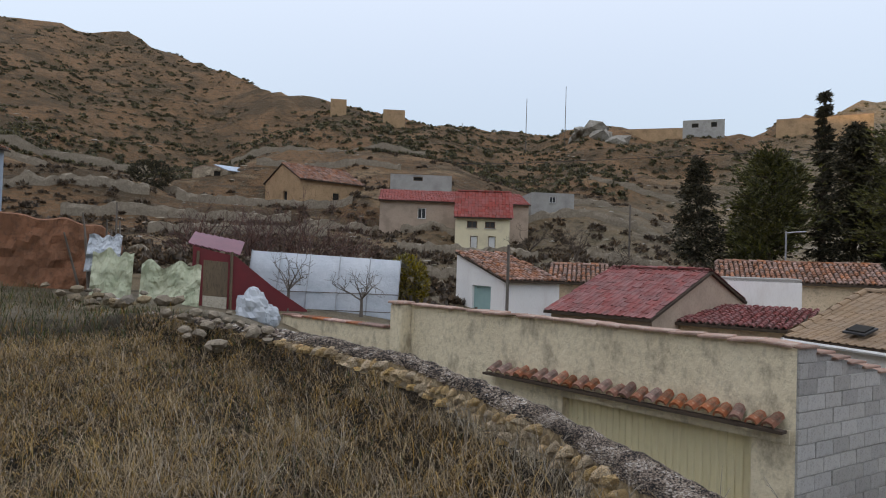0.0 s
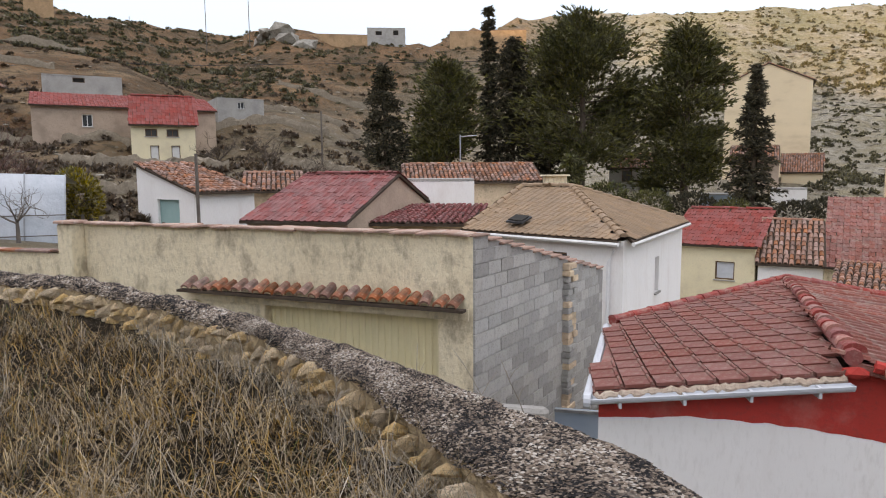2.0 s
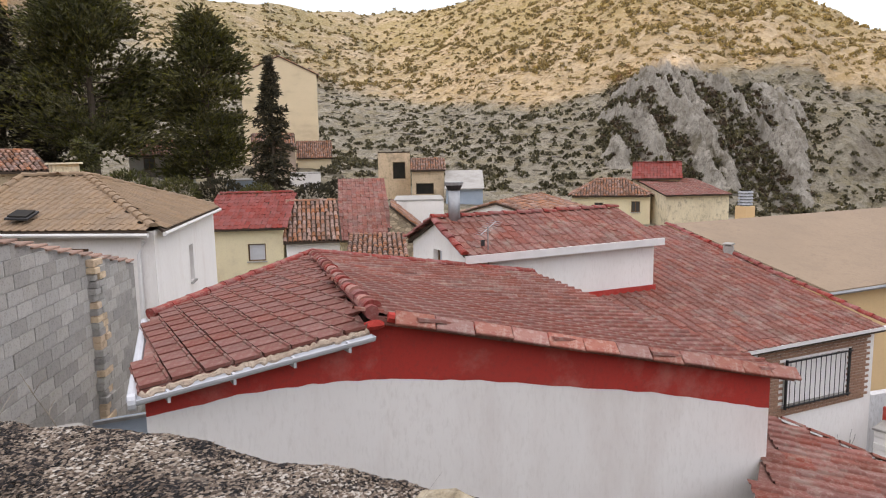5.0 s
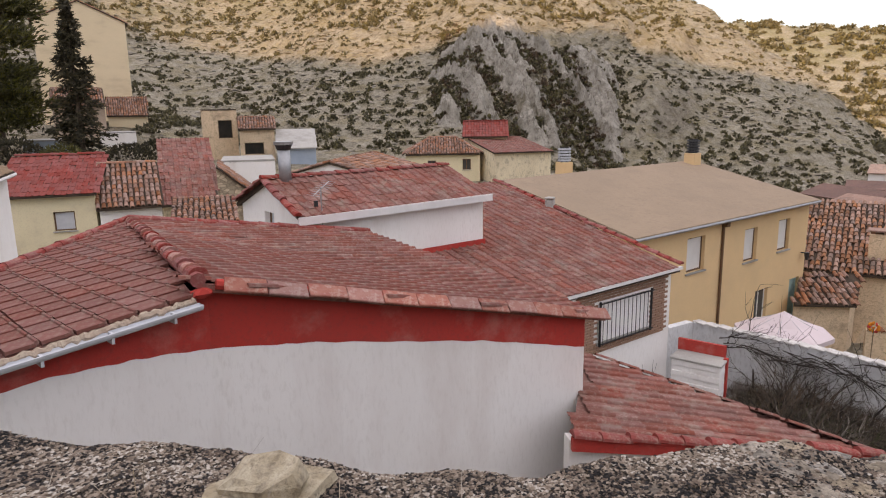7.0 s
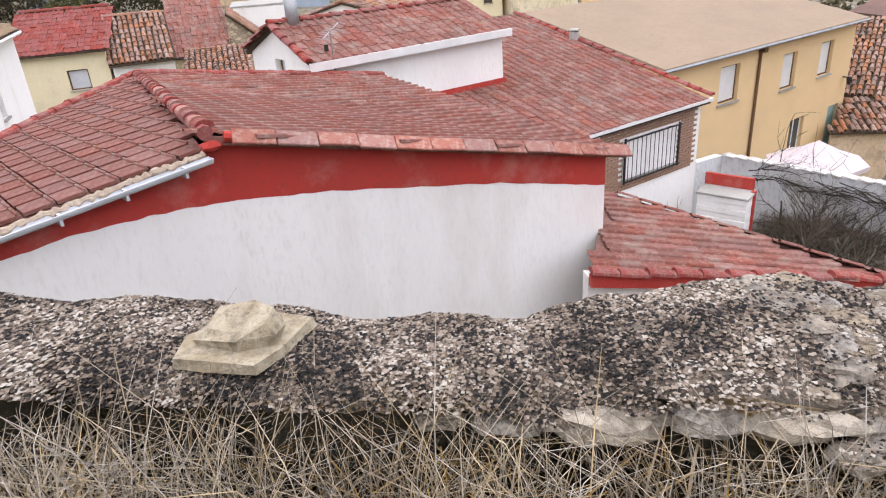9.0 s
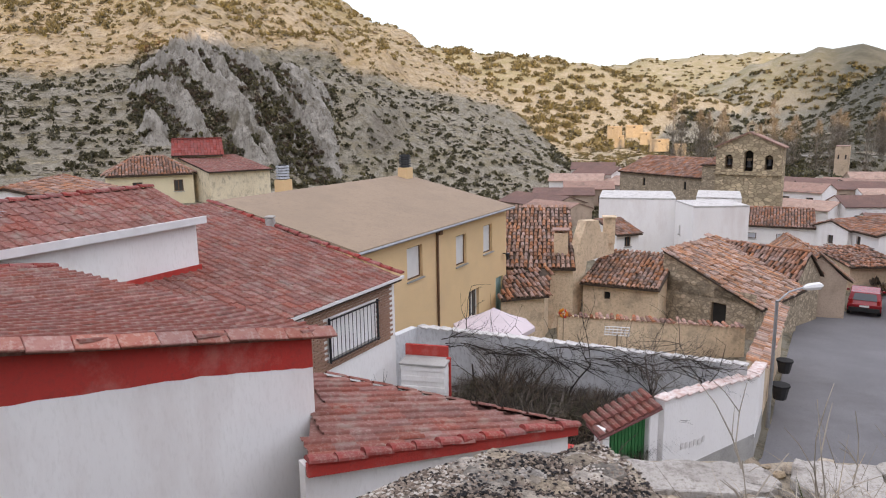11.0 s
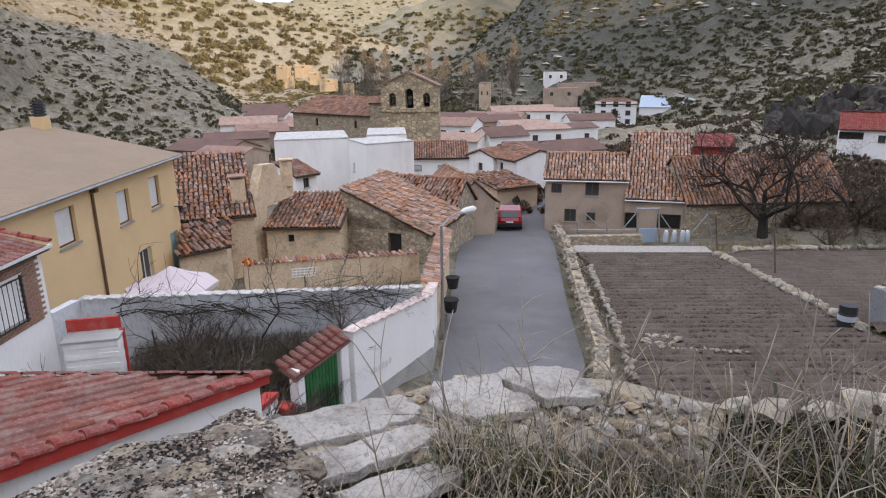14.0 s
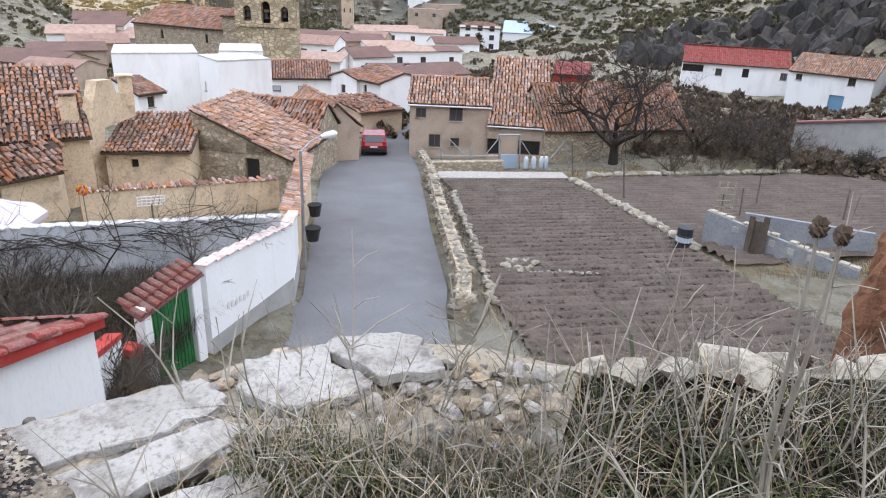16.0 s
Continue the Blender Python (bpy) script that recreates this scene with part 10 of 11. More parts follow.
# grey and green boards round the cottage yard
fen = thing("garden_fence", -15.6, 18.4, -0.4, "rough fence of weathered pickets round the plot", "fence")
for i in range(22):
    x, y = -18.2 + i * 0.24, 15.4 + i * 0.10
    z = on_ground(x, y)
    part("picket", Bits().box(x, y, z - 0.1, 0.09, 0.03, rnd.uniform(0.8, 1.1), 20 + rnd.gauss(0, 4)), M["bark_grey"], fen)


# dry-stone terrace walls across the western slope
def slope_wall(a0, a1, r0, r1, h, seed):
    rr = random.Random(seed)
    n = 46
    vs, fs = [], []
    for i in range(n + 1):
        t = i / n
        a, r = math.radians(a0 + (a1 - a0) * t), r0 + (r1 - r0) * t + 1.2 * noise.noise((t * 5, seed, 0))
        x, y = r * math.sin(a), r * math.cos(a)
        z = on_ground(x, y)
        hh = h * (0.75 + 0.5 * noise.noise((t * 11, seed, 2.0)))
        ux, uy = math.sin(a), math.cos(a)
        for o, zz in ((0.0, z - 1.0), (0.06, z + hh * 0.6), (0.12, z + hh), (0.5, z + hh), (0.55, z - 0.5)):
            vs.append((x + ux * (o + rr.gauss(0, 0.04)), y + uy * (o + rr.gauss(0, 0.04)), zz + rr.gauss(0, 0.05)))
    fs = [(i * 5 + j, (i + 1) * 5 + j, (i + 1) * 5 + j + 1, i * 5 + j + 1) for i in range(n) for j in range(4)]
    return single("slope_wall", Bits().add(vs, fs), M["heap_stone"], "low dry-stone terrace wall on the slope", "wall", group="slope walls")


for k, (a0, a1, r0, r1, h) in enumerate([(-78, -66, 62, 66, 1.2), (-70, -58, 78, 74, 1.3), (-66, -52, 48, 50, 0.9), (-58, -46, 90, 84, 1.2), (-50, -40, 36, 38, 0.8), (-44, -33, 66, 66, 1.0), (-36, -22, 72, 78, 0.9), (-30, -20, 50, 50, 0.8), (-80, -70, 40, 44, 1.0), (-30, -14, 100, 104, 1.2), (-76, -60, 34, 33, 0.9), (-72, -55, 56, 60, 1.2), (-64, -50, 68, 64, 1.0), (-82, -68, 82, 86, 1.4), (-54, -40, 58, 54, 0.9), (-40, -26, 60, 62, 0.9), (-46, -34, 44, 45, 0.8), (-84, -66, 100, 98, 1.5), (-24, -10, 68, 70, 0.9), (-60, -44, 110, 106, 1.4)]):
    slope_wall(a0, a1, r0, r1, h, 20 + k)

# ---- evergreen trees ----
def spray_mesh(name, centres, ways, lengths, widths, material, seed, per=4):
    """Bunches of narrow leaves at many centres, one mesh."""
    q = np.random.RandomState(seed)
    n = len(centres)
    c = np.repeat(centres, per, 0)
    w = np.repeat(ways, per, 0) + q.normal(0, 0.55, (n * per, 3))
    w /= np.linalg.norm(w, axis=1)[:, None]
    L = np.repeat(lengths, per)[:, None] * q.uniform(0.6, 1.2, (n * per, 1))
    sd = np.cross(w, q.normal(0, 1, (n * per, 3)))
    sd /= np.linalg.norm(sd, axis=1)[:, None]
    sd *= np.repeat(widths, per)[:, None] * 0.5
    V = np.stack([c - w * L * 0.35, c + sd, c + w * L * 0.65, c - sd], 1).reshape(-1, 3)
    F = np.arange(len(c) * 4).reshape(-1, 4)
    return numpy_mesh(name, V, F, material)


def pine(label, x, y, z0, z1, rx, clear, material, seed, count=2600, group="pines", name="pine_tree", taper=0.6):
    """A pine: trunk, limbs and a crown of bunched needles with gaps."""
    q = np.random.RandomState(seed)
    rr = random.Random(seed)
    t_ = thing(name, x, y, z0, label, "tree", group)
    h = z1 - z0
    part("trunk", Bits().tube([(x, y, z0 - 0.5), (x + 0.1, y, z0 + h * 0.4), (x, y + 0.1, z1 - h * 0.08)], [h * 0.024, h * 0.017, 0.04], 8), M["bark"], t_)
    cc, ww, limbs = [], [], Bits()
    nl = 60
    for i in range(nl):
        s = clear + (1 - clear) * (i + rr.random()) / nl
        u = (s - clear) / (1 - clear)
        reach = rx * (math.sin(math.pi * min(1, u * 0.72 + 0.28)) ** taper) * rr.uniform(0.6, 1.08)
        a = rr.uniform(0, 6.283)
        p = Vector((x, y, z0 + h * s * 0.96))
        e = p + Vector((math.cos(a) * reach, math.sin(a) * reach, reach * rr.uniform(-0.05, 0.35)))
        limbs.tube([p, p.lerp(e, 0.5) + Vector((0, 0, -0.05 * reach)), e], [0.07, 0.045, 0.02], 4, False)
        m = int(count / nl)
        tt = q.uniform(0.35, 1.05, m) ** 0.8
        lump = q.normal(0, 1, (m, 3)) * (0.12 * rx + 0.15) * [1, 1, 0.7]
        cc.append(np.array(p)[None] + (np.array(e) - np.array(p))[None] * tt[:, None] + lump)
        ww.append((np.array(e) - np.array(p))[None] / max(0.2, reach) + [0, 0, 0.35] + lump * 0.4)
    part("limb_frame", limbs, M["bark"], t_)
    cc, ww = np.concatenate(cc), np.concatenate(ww)
    ob = new("crown", spray_mesh("crown", cc, ww, q.uniform(0.35, 0.75, len(cc)), q.uniform(0.09, 0.2, len(cc)), material, seed))
    ob.parent, ob.matrix_parent_inverse = t_, Matrix.Translation(-t_.location)
    return t_


def fir(label, x, y, z0, z1, rx, material, seed, count=2200, name="fir_tree", group="firs", power=0.8, low=0.06, droop=0.25):
    """A fir or cypress: tiers of drooping branches narrowing to a tip."""
    q = np.random.RandomState(seed)
    t_ = thing(name, x, y, z0, label, "tree", group)
    h = z1 - z0
    part("trunk", Bits().tube([(x, y, z0 - 0.5), (x, y, z1 - 0.1)], [h * 0.02, 0.02], 7), M["bark"], t_)
    tiers = max(16, int(h * 2.2))
    cc, ww = [], []
    m = max(6, count // (tiers * 7))
    for i in range(tiers):
        s = low + (1 - low) * (i + q.uniform(-0.3, 0.3)) / tiers
        r = rx * max(0.03, 1 - s) ** power * q.uniform(0.75, 1.12)
        for k in range(7):
            a = q.uniform(0, 6.283)
            rk = r * q.uniform(0.65, 1.1)
            tt = q.uniform(0.1, 1.0, m)
            d = np.array([math.cos(a), math.sin(a), 0])
            P = np.array([x, y, z0 + h * s])[None] + d[None] * (rk * tt)[:, None] + np.array([[0, 0, -1]]) * (rk * droop * tt ** 1.5)[:, None]
            cc.append(P + q.normal(0, 0.07 + 0.03 * rx, (m, 3)))
            ww.append(np.tile(d + [0, 0, -droop * 0.6], (m, 1)))
    cc, ww = np.concatenate(cc), np.concatenate(ww)
    ob = new("crown", spray_mesh("crown", cc, ww, q.uniform(0.28, 0.6, len(cc)), q.uniform(0.07, 0.16, len(cc)), material, seed, 3))
    ob.parent, ob.matrix_parent_inverse = t_, Matrix.Translation(-t_.location)
    return t_


fir("dark dense fir at the edge of the grove", -21.1, 54.0, 1.5, 10.8, 3.6, M["fir"], 1, 4200, power=0.6)
pine("green rounded pine in the grove", -16.8, 57.6, 0.5, 11.4, 3.6, 0.05, M["pine"], 2, 5200)
fir("tall slender dark cypress", -14.0, 62.5, 0.5, 17.0, 1.25, M["fir"], 3, 4200, "cypress_tree", "cypresses", 0.35, 0.03, 0.05)
fir("dark broad fir behind the cypress", -11.4, 61.0, 0.0, 13.8, 4.4, M["fir"], 4, 9000, power=0.55)
pine("large dark green pine with a broad crown", -5.2, 59.8, 0.0, 14.8, 5.3, 0.16, M["pine"], 5, 12000, taper=0.5)
pine("pine with a tall dense crown", 3.3, 60.0, -1.2, 13.5, 3.9, 0.08, M["pine"], 6, 8000, taper=0.5)
fir("dark narrow fir with drooping tiers", 8.0, 55.6, -1.5, 9.6, 2.3, M["fir"], 7, 5200, power=0.75)
fir("dark fir filling the middle of the grove", -8.6, 64.0, 0.0, 12.0, 3.6, M["fir"], 17, 6000, power=0.6)
fir("dark fir behind the rounded pine", -18.8, 61.5, 0.5, 9.5, 3.4, M["fir"], 18, 4500, power=0.6)
fir("yellow-green bushy cypress under the pine", -5.0, 50.0, -1.5, 3.0, 1.7, M["pine"], 8, 2200, "cypress_bush", "", 0.4, 0.02, 0.1)
fir("small dark fir beside the white building", 160, -34.5, -16.0, -10.2, 2.6, M["fir"], 9, 1200, power=0.6)


def bush(name, label, x, y, z, r, h, material, seed, n=500, stems=26, category="bush", group=""):
    """A bush of stems with leaf bunches round an uneven outline."""
    q = np.random.RandomState(seed)
    rr = random.Random(seed)
    t_ = thing(name, x, y, z, label, category, group)
    b = Bits()
    for i in range(stems):
        a = rr.uniform(0, 6.283)
        twigs(b, (x + rr.gauss(0, r * 0.12), y + rr.gauss(0, r * 0.12), z - 0.1), (math.cos(a) * 0.7, math.sin(a) * 0.7, 1.0), h * rr.uniform(0.35, 0.6), 0.02 * h ** 0.5, 3 if n == 0 else 1, rr, 0.4)
    part("growth", b, material if n == 0 else M["bark"], t_)
    if n:
        v = q.normal(0, 1, (n, 3))
        v /= np.linalg.norm(v, axis=1)[:, None]
        v *= q.uniform(0.55, 1.05, (n, 1)) ** 0.5
        c = np.array([x, y, z + h * 0.5]) + v * [r, r, h * 0.5]
        ob = new("foliage", spray_mesh("foliage", c, v + [0, 0, 0.4], q.uniform(0.12, 0.3, n) * r ** 0.5, q.uniform(0.05, 0.12, n) * r ** 0.5, material, seed))
        ob.parent, ob.matrix_parent_inverse = t_, Matrix.Translation(-t_.location)
    return t_


bush("yellow_bush", "golden yellow evergreen bush by the greenhouse", -16.9, 16.9, -0.3, 0.8, 2.1, M["yellow_bush"], 21, 1500, 6)
bush("dark_bush", "dark round bush on the slope", -68, 30.4, 8.2, 2.2, 2.9, M["fir"], 22, 900, 6)
bush("small_bush", "green bush behind the roofs", -1.0, 46.0, -3.0, 1.2, 1.8, M["pine"], 23, 700, 6)
for i, (x, y, r, h) in enumerate([(-27.5, 17.5, 1.8, 3.2), (-26.6, 19.5, 1.7, 3.4), (-24.5, 20.5, 1.4, 2.6), (-28.5, 15.0, 1.5, 2.6)]):
    bush("red_bare_bush", "tall leafless bush with reddish twigs", x, y, on_ground(x, y), r, h, M["red_bush"], 30 + i, 0, 26, group="red bushes")
bare_tree("fruit_tree", "small pruned leafless fruit tree", -14.9, 13.1, 0.05, 1.75, 41, depth=3, trunk=0.22, r=0.045, group="fruit trees")
bare_tree("fruit_tree", "small pruned leafless fruit tree", -16.3, 11.5, 0.1, 1.9, 42, depth=3, trunk=0.3, r=0.045, group="fruit trees")
for i, (x, y, h) in enumerate([(-23.0, 38.6, 3.4), (-20.5, 39.5, 3.0), (-26.0, 37.5, 2.6), (-18.5, 37.5, 2.8), (-16.0, 40, 2.5)]):
    bare_tree("orchard_tree", "leafless orchard tree with tangled branches", x, y, on_ground(x, y), h, 50 + i, "bark", depth=4, trunk=0.2, r=0.09, group="orchard trees")
bare_tree("big_bare_tree", "large dark leafless tree beside the plot", 41.6, -18.6, -9.8, 9.0, 61, "dark_bark", depth=7, trunk=0.2, r=0.30, lean=(-0.2, 0.2))
for i, (x, y, h) in enumerate([(40.3, -23.6, 5.4), (40.4, -26.6, 4.4), (38.4, -28.1, 4.6), (37.6, -33.6, 2.2), (43.5, -21.5, 4.8), (42.0, -29.5, 4.2)]):
    bare_tree("bare_tree", "dark leafless tree at the plot's edge", x, y, on_ground(x, y), h, 70 + i, "dark_bark", depth=6, trunk=0.18, r=0.11)
for i in range(26):
    x, y = rnd.uniform(37.5, 42.5), rnd.uniform(-34, -21)
    bush("dry_shrub", "tangled leafless shrub along the plot's edge", x, y, on_ground(x, y), 1.0, rnd.uniform(1.2, 2.4), M["dead_shrub"], 200 + i, 0, 9, "shrub", "dry shrubs")
q = np.random.RandomState(91)
for i in range(22):
    t = i / 21
    x, y = 172 + 45 * t + q.uniform(-12, 12), 30 - 48 * t + q.uniform(-6, 6)
    z = float(ground_at(np.array([x]), np.array([y]))[0])
    h = q.uniform(11, 17)
    t_ = thing("bare_poplar", x, y, z, "pale leafless poplar in the valley", "tree", "poplars")
    part("trunk", Bits().tube([(x, y, z - 1), (x, y, z + h * 0.8)], [0.2, 0.05], 5), M["poplar"], t_)
    m = 420
    s = q.uniform(0.1, 1, m)
    a = q.uniform(0, 6.283, m)
    rr_ = q.uniform(0.1, 1, m) * h * 0.17 * np.sin(np.pi * np.clip(s * 0.85 + 0.12, 0, 1))
    c = np.stack([x + np.cos(a) * rr_, y + np.sin(a) * rr_, z + h * s], 1)
    w = np.stack([np.cos(a) * 0.35, np.sin(a) * 0.35, np.ones(m)], 1)
    ob = new("crown", spray_mesh("crown", c, w, q.uniform(0.8, 1.8, m), np.full(m, 0.11), M["poplar"], 300 + i, 2))
    ob.parent, ob.matrix_parent_inverse = t_, Matrix.Translation(-t_.location)
    tagged(ob, kind="stuff")

# ---- scrub and rocks over the hills ----
def hill_points(n, a0, a1, r0, r1, seed, patch=0.02, keep=0.0):
    """Places on the slopes, gathered in patches."""
    q_ = np.random.RandomState(seed)
    a, r = np.radians(q_.uniform(a0, a1, n)), np.exp(q_.uniform(math.log(r0), math.log(r1), n))
    x, y = r * np.sin(a), r * np.cos(a)
    ok = np.array([noise.noise((u * patch, v * patch, seed)) > keep - 0.35 * q_.rand() for u, v in zip(x, y)])
    x, y = x[ok], y[ok]
    return np.stack([x, y, ground_at(x, y)], 1)


def shrub_mass(name, P, lo, hi, material, label, category, seed, tall=0.7):
    """Many low shrubs, each a clump of short leaf blades."""
    q_ = np.random.RandomState(seed)
    n = len(P)
    k = 14
    r = q_.uniform(lo, hi, n) ** 1.0
    v = q_.normal(0, 1, (n, k, 3))
    v /= np.linalg.norm(v, axis=2)[:, :, None]
    v[:, :, 2] = np.abs(v[:, :, 2])
    c = P[:, None, :] + v * (r[:, None, None] * np.array([0.55, 0.55, 0.5 * tall]))
    ob = new(name, spray_mesh(name, c.reshape(-1, 3), v.reshape(-1, 3) + [0, 0, 0.2], np.repeat(r, k) * 0.6, np.repeat(r, k) * 0.4, material, seed, 3))
    return tagged(ob, label, category, kind="stuff")


shrub_mass("hill_scrub", hill_points(7500, 12, 84, 75, 330, 1, 0.12, -0.34), 0.32, 0.95, M["shrub"], "dark low scrub scattered over the limestone hill", "scrub", 1, 1.1)
UP_ = hill_points(4500, 8, 86, 125, 340, 21, 0.05, -0.2)
shrub_mass("upper_scrub", UP_[UP_[:, 2] > 17], 0.6, 1.5, M["shrub"], "olive scrub over the upper slopes of the hill", "scrub", 21, 1.1)
shrub_mass("west_scrub", hill_points(12000, -92, 10, 95, 280, 2, 0.025, -0.05), 0.3, 1.15, M["shrub"], "dark low scrub scattered over the dry western slopes", "scrub", 2)
shrub_mass("far_scrub", hill_points(13000, 70, 138, 150, 480, 3, 0.02, -0.25), 0.6, 2.1, M["shrub"], "dark scrub over the far slopes of the valley", "scrub", 3)
shrub_mass("slope_brush", hill_points(4200, -84, -12, 24, 110, 4, 0.06, 0.05), 0.2, 0.8, M["dead_shrub"], "dry brown brush on the near slope", "scrub", 4)
shrub_mass("valley_brush", hill_points(2600, 92, 135, 48, 150, 5, 0.05, 0.0), 0.4, 1.3, M["dead_shrub"], "brown leafless brush beyond the plots", "scrub", 5, 1.2)
for nm, P, lo, hi, sd in (("hill_rocks", hill_points(16000, 10, 82, 70, 280, 11, 0.03, -0.05), 0.10, 0.75, 1), ("west_rocks", hill_points(6000, -92, 10, 35, 230, 12, 0.03, 0.05), 0.06, 0.6, 2), ("far_rocks", hill_points(2500, 72, 138, 150, 420, 13, 0.03, 0.05), 0.5, 1.8, 3)):
    q_ = np.random.RandomState(sd)
    tagged(scatter(P, lo + (hi - lo) * q_.uniform(0, 1, len(P)) ** 2.6 * np.clip(np.hypot(P[:, 0], P[:, 1]) / 130, 0.4, 1.3), (1.4, 1.0, 0.36), M["scree"], nm, sd), "pale limestone blocks lying on the slope", "rocks", kind="stuff")
# limestone crag: leaning ribs with brush in the gullies between them
ca_, cr_ = np.radians(np.linspace(35.0, 57.5, 230)), np.linspace(80, 146, 170)
CA, CR = np.meshgrid(ca_, cr_, indexing="ij")
cx_, cy_ = CR * np.sin(CA), CR * np.cos(CA)
cz_ = ground_at(cx_.ravel(), cy_.ravel()).reshape(cx_.shape)


def rib(u, v, seed):
    return max(0.0, 1 - abs(noise.fractal((u, v, seed), 0.9, 2.1, 3)) * 1.9) ** 1.7


lift = np.zeros(cx_.shape)
ribs = np.zeros(cx_.shape)
for i in range(len(ca_)):
    for j in range(len(cr_)):
        lat = ca_[i] * 110 + 0.55 * (cr_[j] - 110)
        k1, k2 = rib(lat / 8.5, cr_[j] / 26, 4.2), rib(lat / 3.1, cr_[j] / 8, 7.7)
        ribs[i, j] = 0.7 * k1 + 0.3 * k2
        lift[i, j] = 2.5 * k1 + 1.6 * k2 + 0.9 * noise.fractal((cx_[i, j] * 0.9, cy_[i, j] * 0.9, cr_[j] * 0.6), 0.8, 2.2, 4)
az_ = np.degrees(CA)
patchy = np.vectorize(lambda a, b: noise.fractal((a * 0.12, b * 0.05, 1.3), 0.8, 2.0, 3))(az_, CR)
edge = np.minimum(smooth(35.5, 39.5, az_ + 1.5 * patchy) * smooth(54.5, 50.5, az_ + 1.5 * patchy), smooth(80, 85, CR) * smooth(124, 108, CR + 8 * patchy))
cz_ = cz_ + lift * edge - 1.0 * (1 - edge) - 0.55
na_, nr_ = cx_.shape
i, j = np.meshgrid(np.arange(na_ - 1), np.arange(nr_ - 1), indexing="ij")
crag_mesh = numpy_mesh("limestone_crag", np.stack([cx_.ravel(), cy_.ravel(), cz_.ravel()], 1), np.stack([i * nr_ + j, i * nr_ + j + 1, (i + 1) * nr_ + j + 1, (i + 1) * nr_ + j], -1).reshape(-1, 4), M["limestone"])
tagged(new("limestone_crag", crag_mesh), "jagged grey limestone ribs leaning across the hillside", "crag", kind="structure")
gully = np.argwhere((ribs < 0.42) & (edge > 0.35))
gully = gully[np.random.RandomState(8).permutation(len(gully))[:2600]]
G_ = np.stack([cx_[gully[:, 0], gully[:, 1]], cy_[gully[:, 0], gully[:, 1]], cz_[gully[:, 0], gully[:, 1]]], 1)
shrub_mass("gully_brush", G_[:1700], 0.3, 1.0, M["shrub"], "dark scrub in the gullies of the crag", "scrub", 31, 1.0)
shrub_mass("gully_dry_brush", G_[1700:], 0.3, 0.9, M["dead_shrub"], "brown dry brush in the gullies of the crag", "scrub", 32, 1.0)
rc_ = random.Random(5)
cl = Bits()
for i in range(420):
    az = math.radians(rc_.uniform(114, 136))
    r = rc_.uniform(118, 160)
    x, y = r * math.sin(az), r * math.cos(az)
    z = float(ground_at(np.array([x]), np.array([y]))[0])
    cl.lump((x, y, z + 0.5), rc_.uniform(0.9, 2.4), (0.9, 0.9, rc_.uniform(1.0, 1.7)), 0.35, 700 + i, rc_.uniform(0, 3))
single("dark_cliff", cl, M["cliff_rock"], "dark rocky cliff above the white farmhouse", "cliff", kind="stuff")

shrub_mass("distant_scrub", hill_points(6000, 55, 112, 430, 1700, 6, 0.004, -0.25), 2.5, 7.0, M["shrub"], "dark woods and scrub over the distant hills", "scrub", 6)
for i in range(16):
    x, y = rnd.uniform(11.6, 16.8), rnd.uniform(3.2, 8.6)
    bush("garden_shrub", "tangled leafless brown shrub in the garden", x, y, -6.15, 0.7, rnd.uniform(0.9, 1.7), M["garden_brush"], 400 + i, 0, 9, "shrub", "garden shrubs")

for i, (x, y, z, r, h) in enumerate([(0.5, 50.5, -2.6, 1.6, 3.0), (3.5, 52, -2.4, 1.8, 2.6), (6.0, 50, -2.6, 1.5, 2.4), (10.5, 52.5, -2.6, 1.7, 2.2), (-2.5, 51, -2.2, 1.8, 3.2), (-9.0, 51.5, -1.5, 1.8, 2.6), (-12.5, 50.5, -1.2, 1.6, 2.4), (13.5, 56, -2.4, 1.5, 2.2)]):
    bush("dark_shrub", "dark evergreen shrub at the foot of the grove", x, y, z, r, h, M["fir"] if i % 2 else M["pine"], 500 + i, 900, 5, group="dark shrubs")

# ---- setting out ----
TURN, FROM, TO = radians(-1.6), np.array([0.17, 0.05]), np.array([-0.10, -0.05])


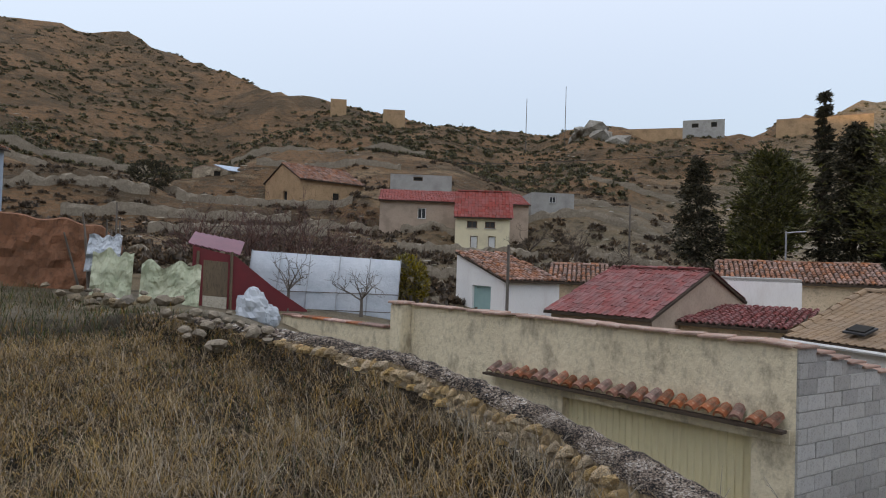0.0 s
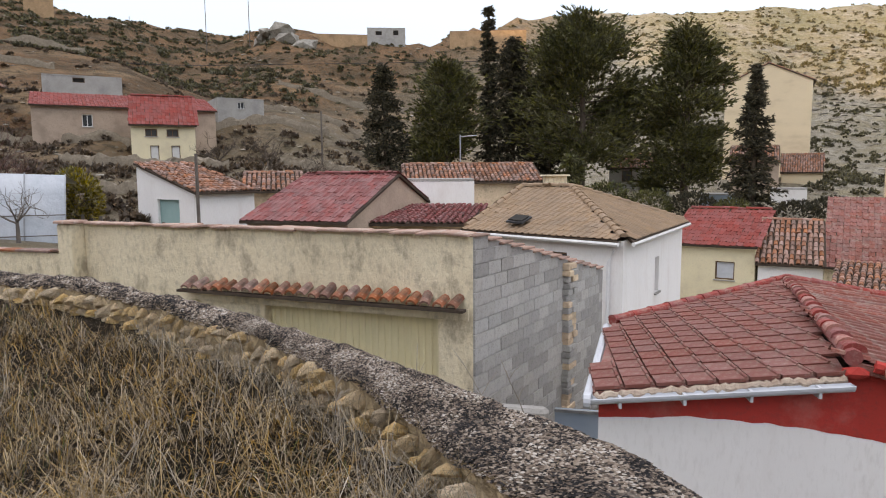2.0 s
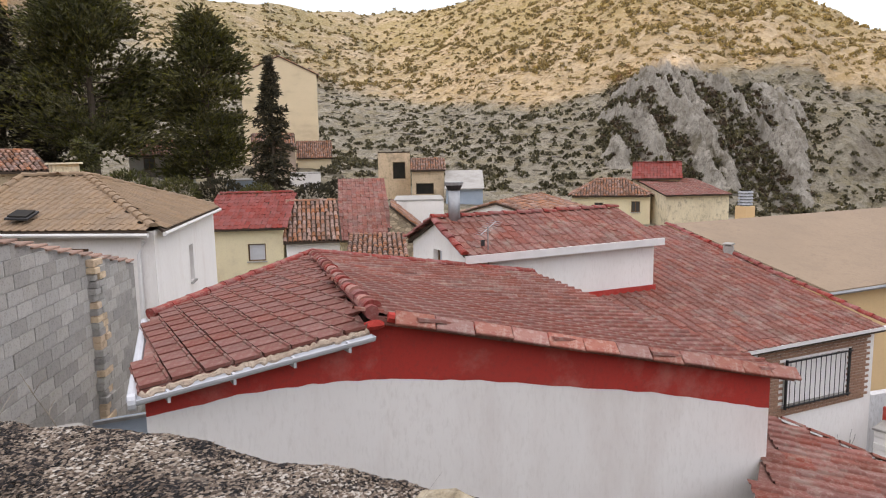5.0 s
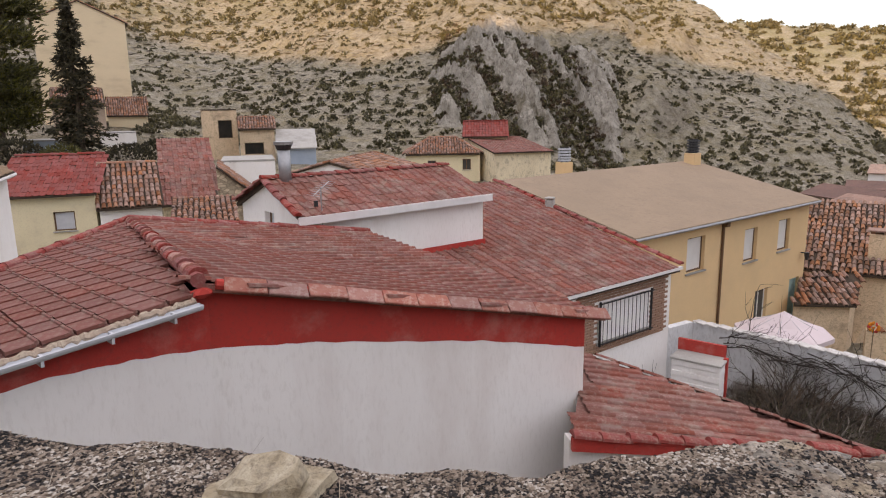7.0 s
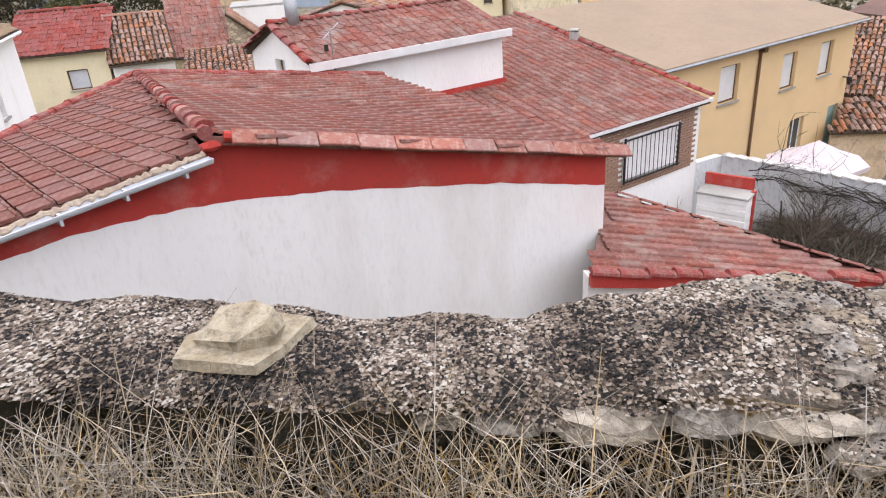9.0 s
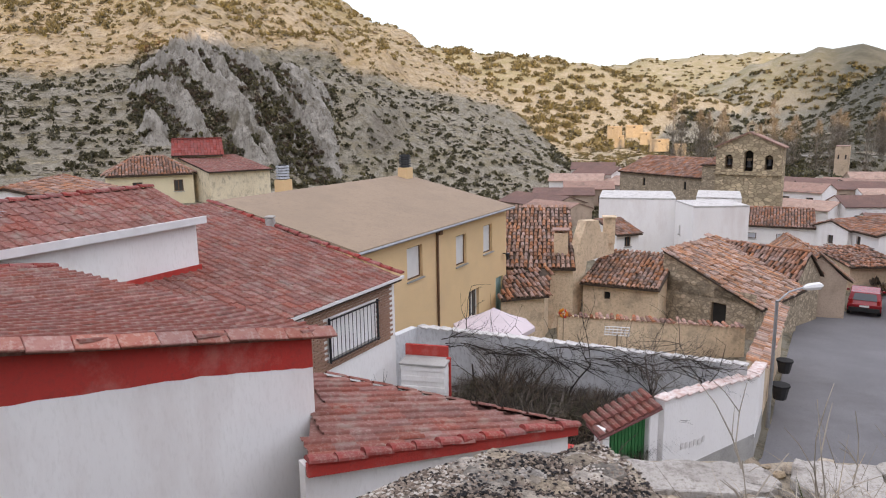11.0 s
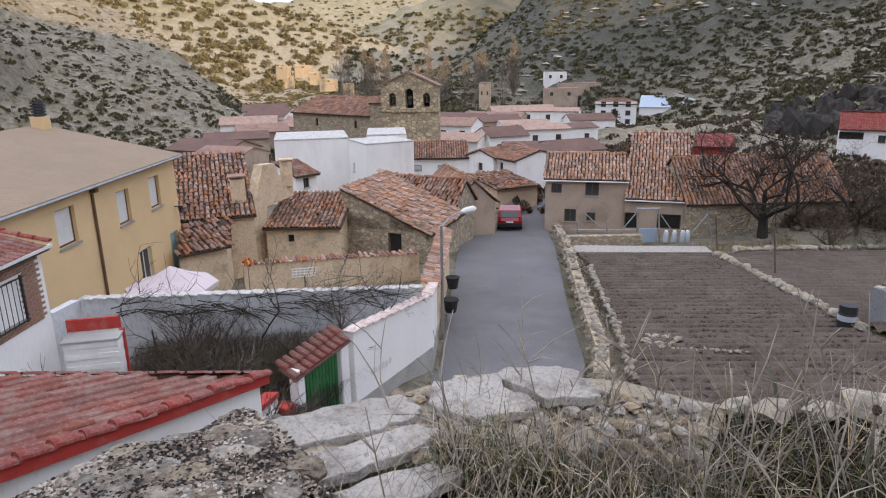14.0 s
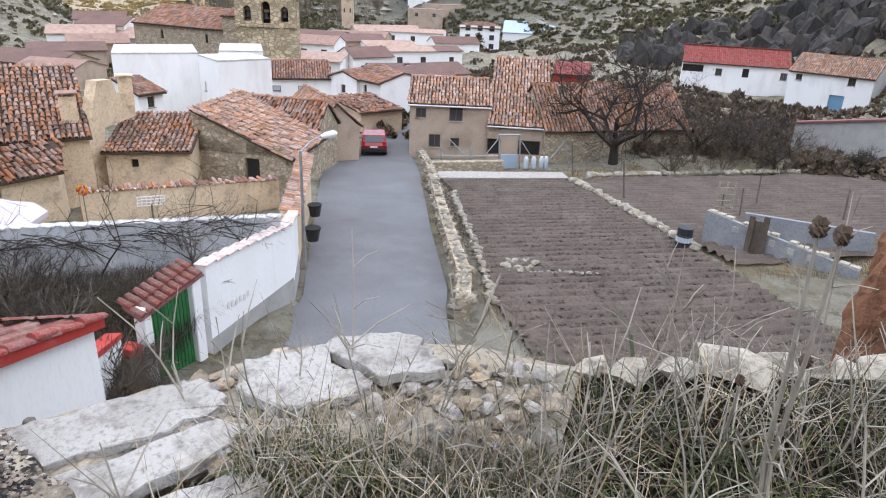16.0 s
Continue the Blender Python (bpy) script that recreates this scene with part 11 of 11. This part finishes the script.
def share(x, y, house_face=False):
    """How far a place belongs to the western half, which is turned as one about the viewpoint."""
    az, r = np.degrees(np.arctan2(x, y)), np.hypot(x, y)
    az = np.where(az < -150, az + 360, az)
    if house_face:
        return np.interp(az, [-4, 16, 52], [1.0, 0.85, 0.0])
    a0, a1 = np.interp(r, [3, 8, 19, 25], [-15, 0, 0, 20]), np.interp(r, [3, 8, 19, 25], [10, 20, 22, 42])
    t = np.clip((a1 - az) / (a1 - a0), 0, 1)
    return t * t * (3 - 2 * t) * np.interp(az, [-150, -110], [0, 1]) * np.interp(r, [0.5, 1.7], [0, 1])


def set_out(P, house_face=False):
    """Places of the western half brought into line with the rest."""
    P = np.asarray(P, float).copy()
    q_ = P[:, :2] - FROM
    c_, s_ = math.cos(TURN), math.sin(TURN)
    moved = np.stack([c_ * q_[:, 0] - s_ * q_[:, 1], s_ * q_[:, 0] + c_ * q_[:, 1]], 1) + TO
    P[:, :2] += (moved - P[:, :2]) * share(P[:, 0], P[:, 1], house_face)[:, None]
    return P


def settle(ob, house_face=False):
    """Moves one object: its mesh where it is given in world metres, else its place and turn."""
    if ob.type == "MESH" and ob.data.users == 1 and ob.matrix_basis.is_identity:
        co_ = np.empty(len(ob.data.vertices) * 3, np.float32)
        ob.data.vertices.foreach_get("co", co_)
        ob.data.vertices.foreach_set("co", set_out(co_.reshape(-1, 3), house_face).astype(np.float32).ravel())
        ob.data.update()
        return
    p = ob.matrix_basis.translation.copy()
    e = Vector(set_out([tuple(p)], house_face)[0])
    w = float(share(np.array([p.x]), np.array([p.y]), house_face)[0])
    ob.matrix_basis = Matrix.Translation(e) @ Matrix.Rotation(TURN * w, 4, "Z") @ Matrix.Translation(-p) @ ob.matrix_basis


for ob in [o for o in scene.objects if o.parent is None and o.type in ("MESH", "EMPTY")]:
    if ob is red:
        for kid in [k for k in red.children_recursive]:
            settle(kid, True)
    elif ob.type == "MESH":
        for kid in [k for k in ob.children_recursive]:
            settle(kid)
        settle(ob)
    else:
        settle(ob)
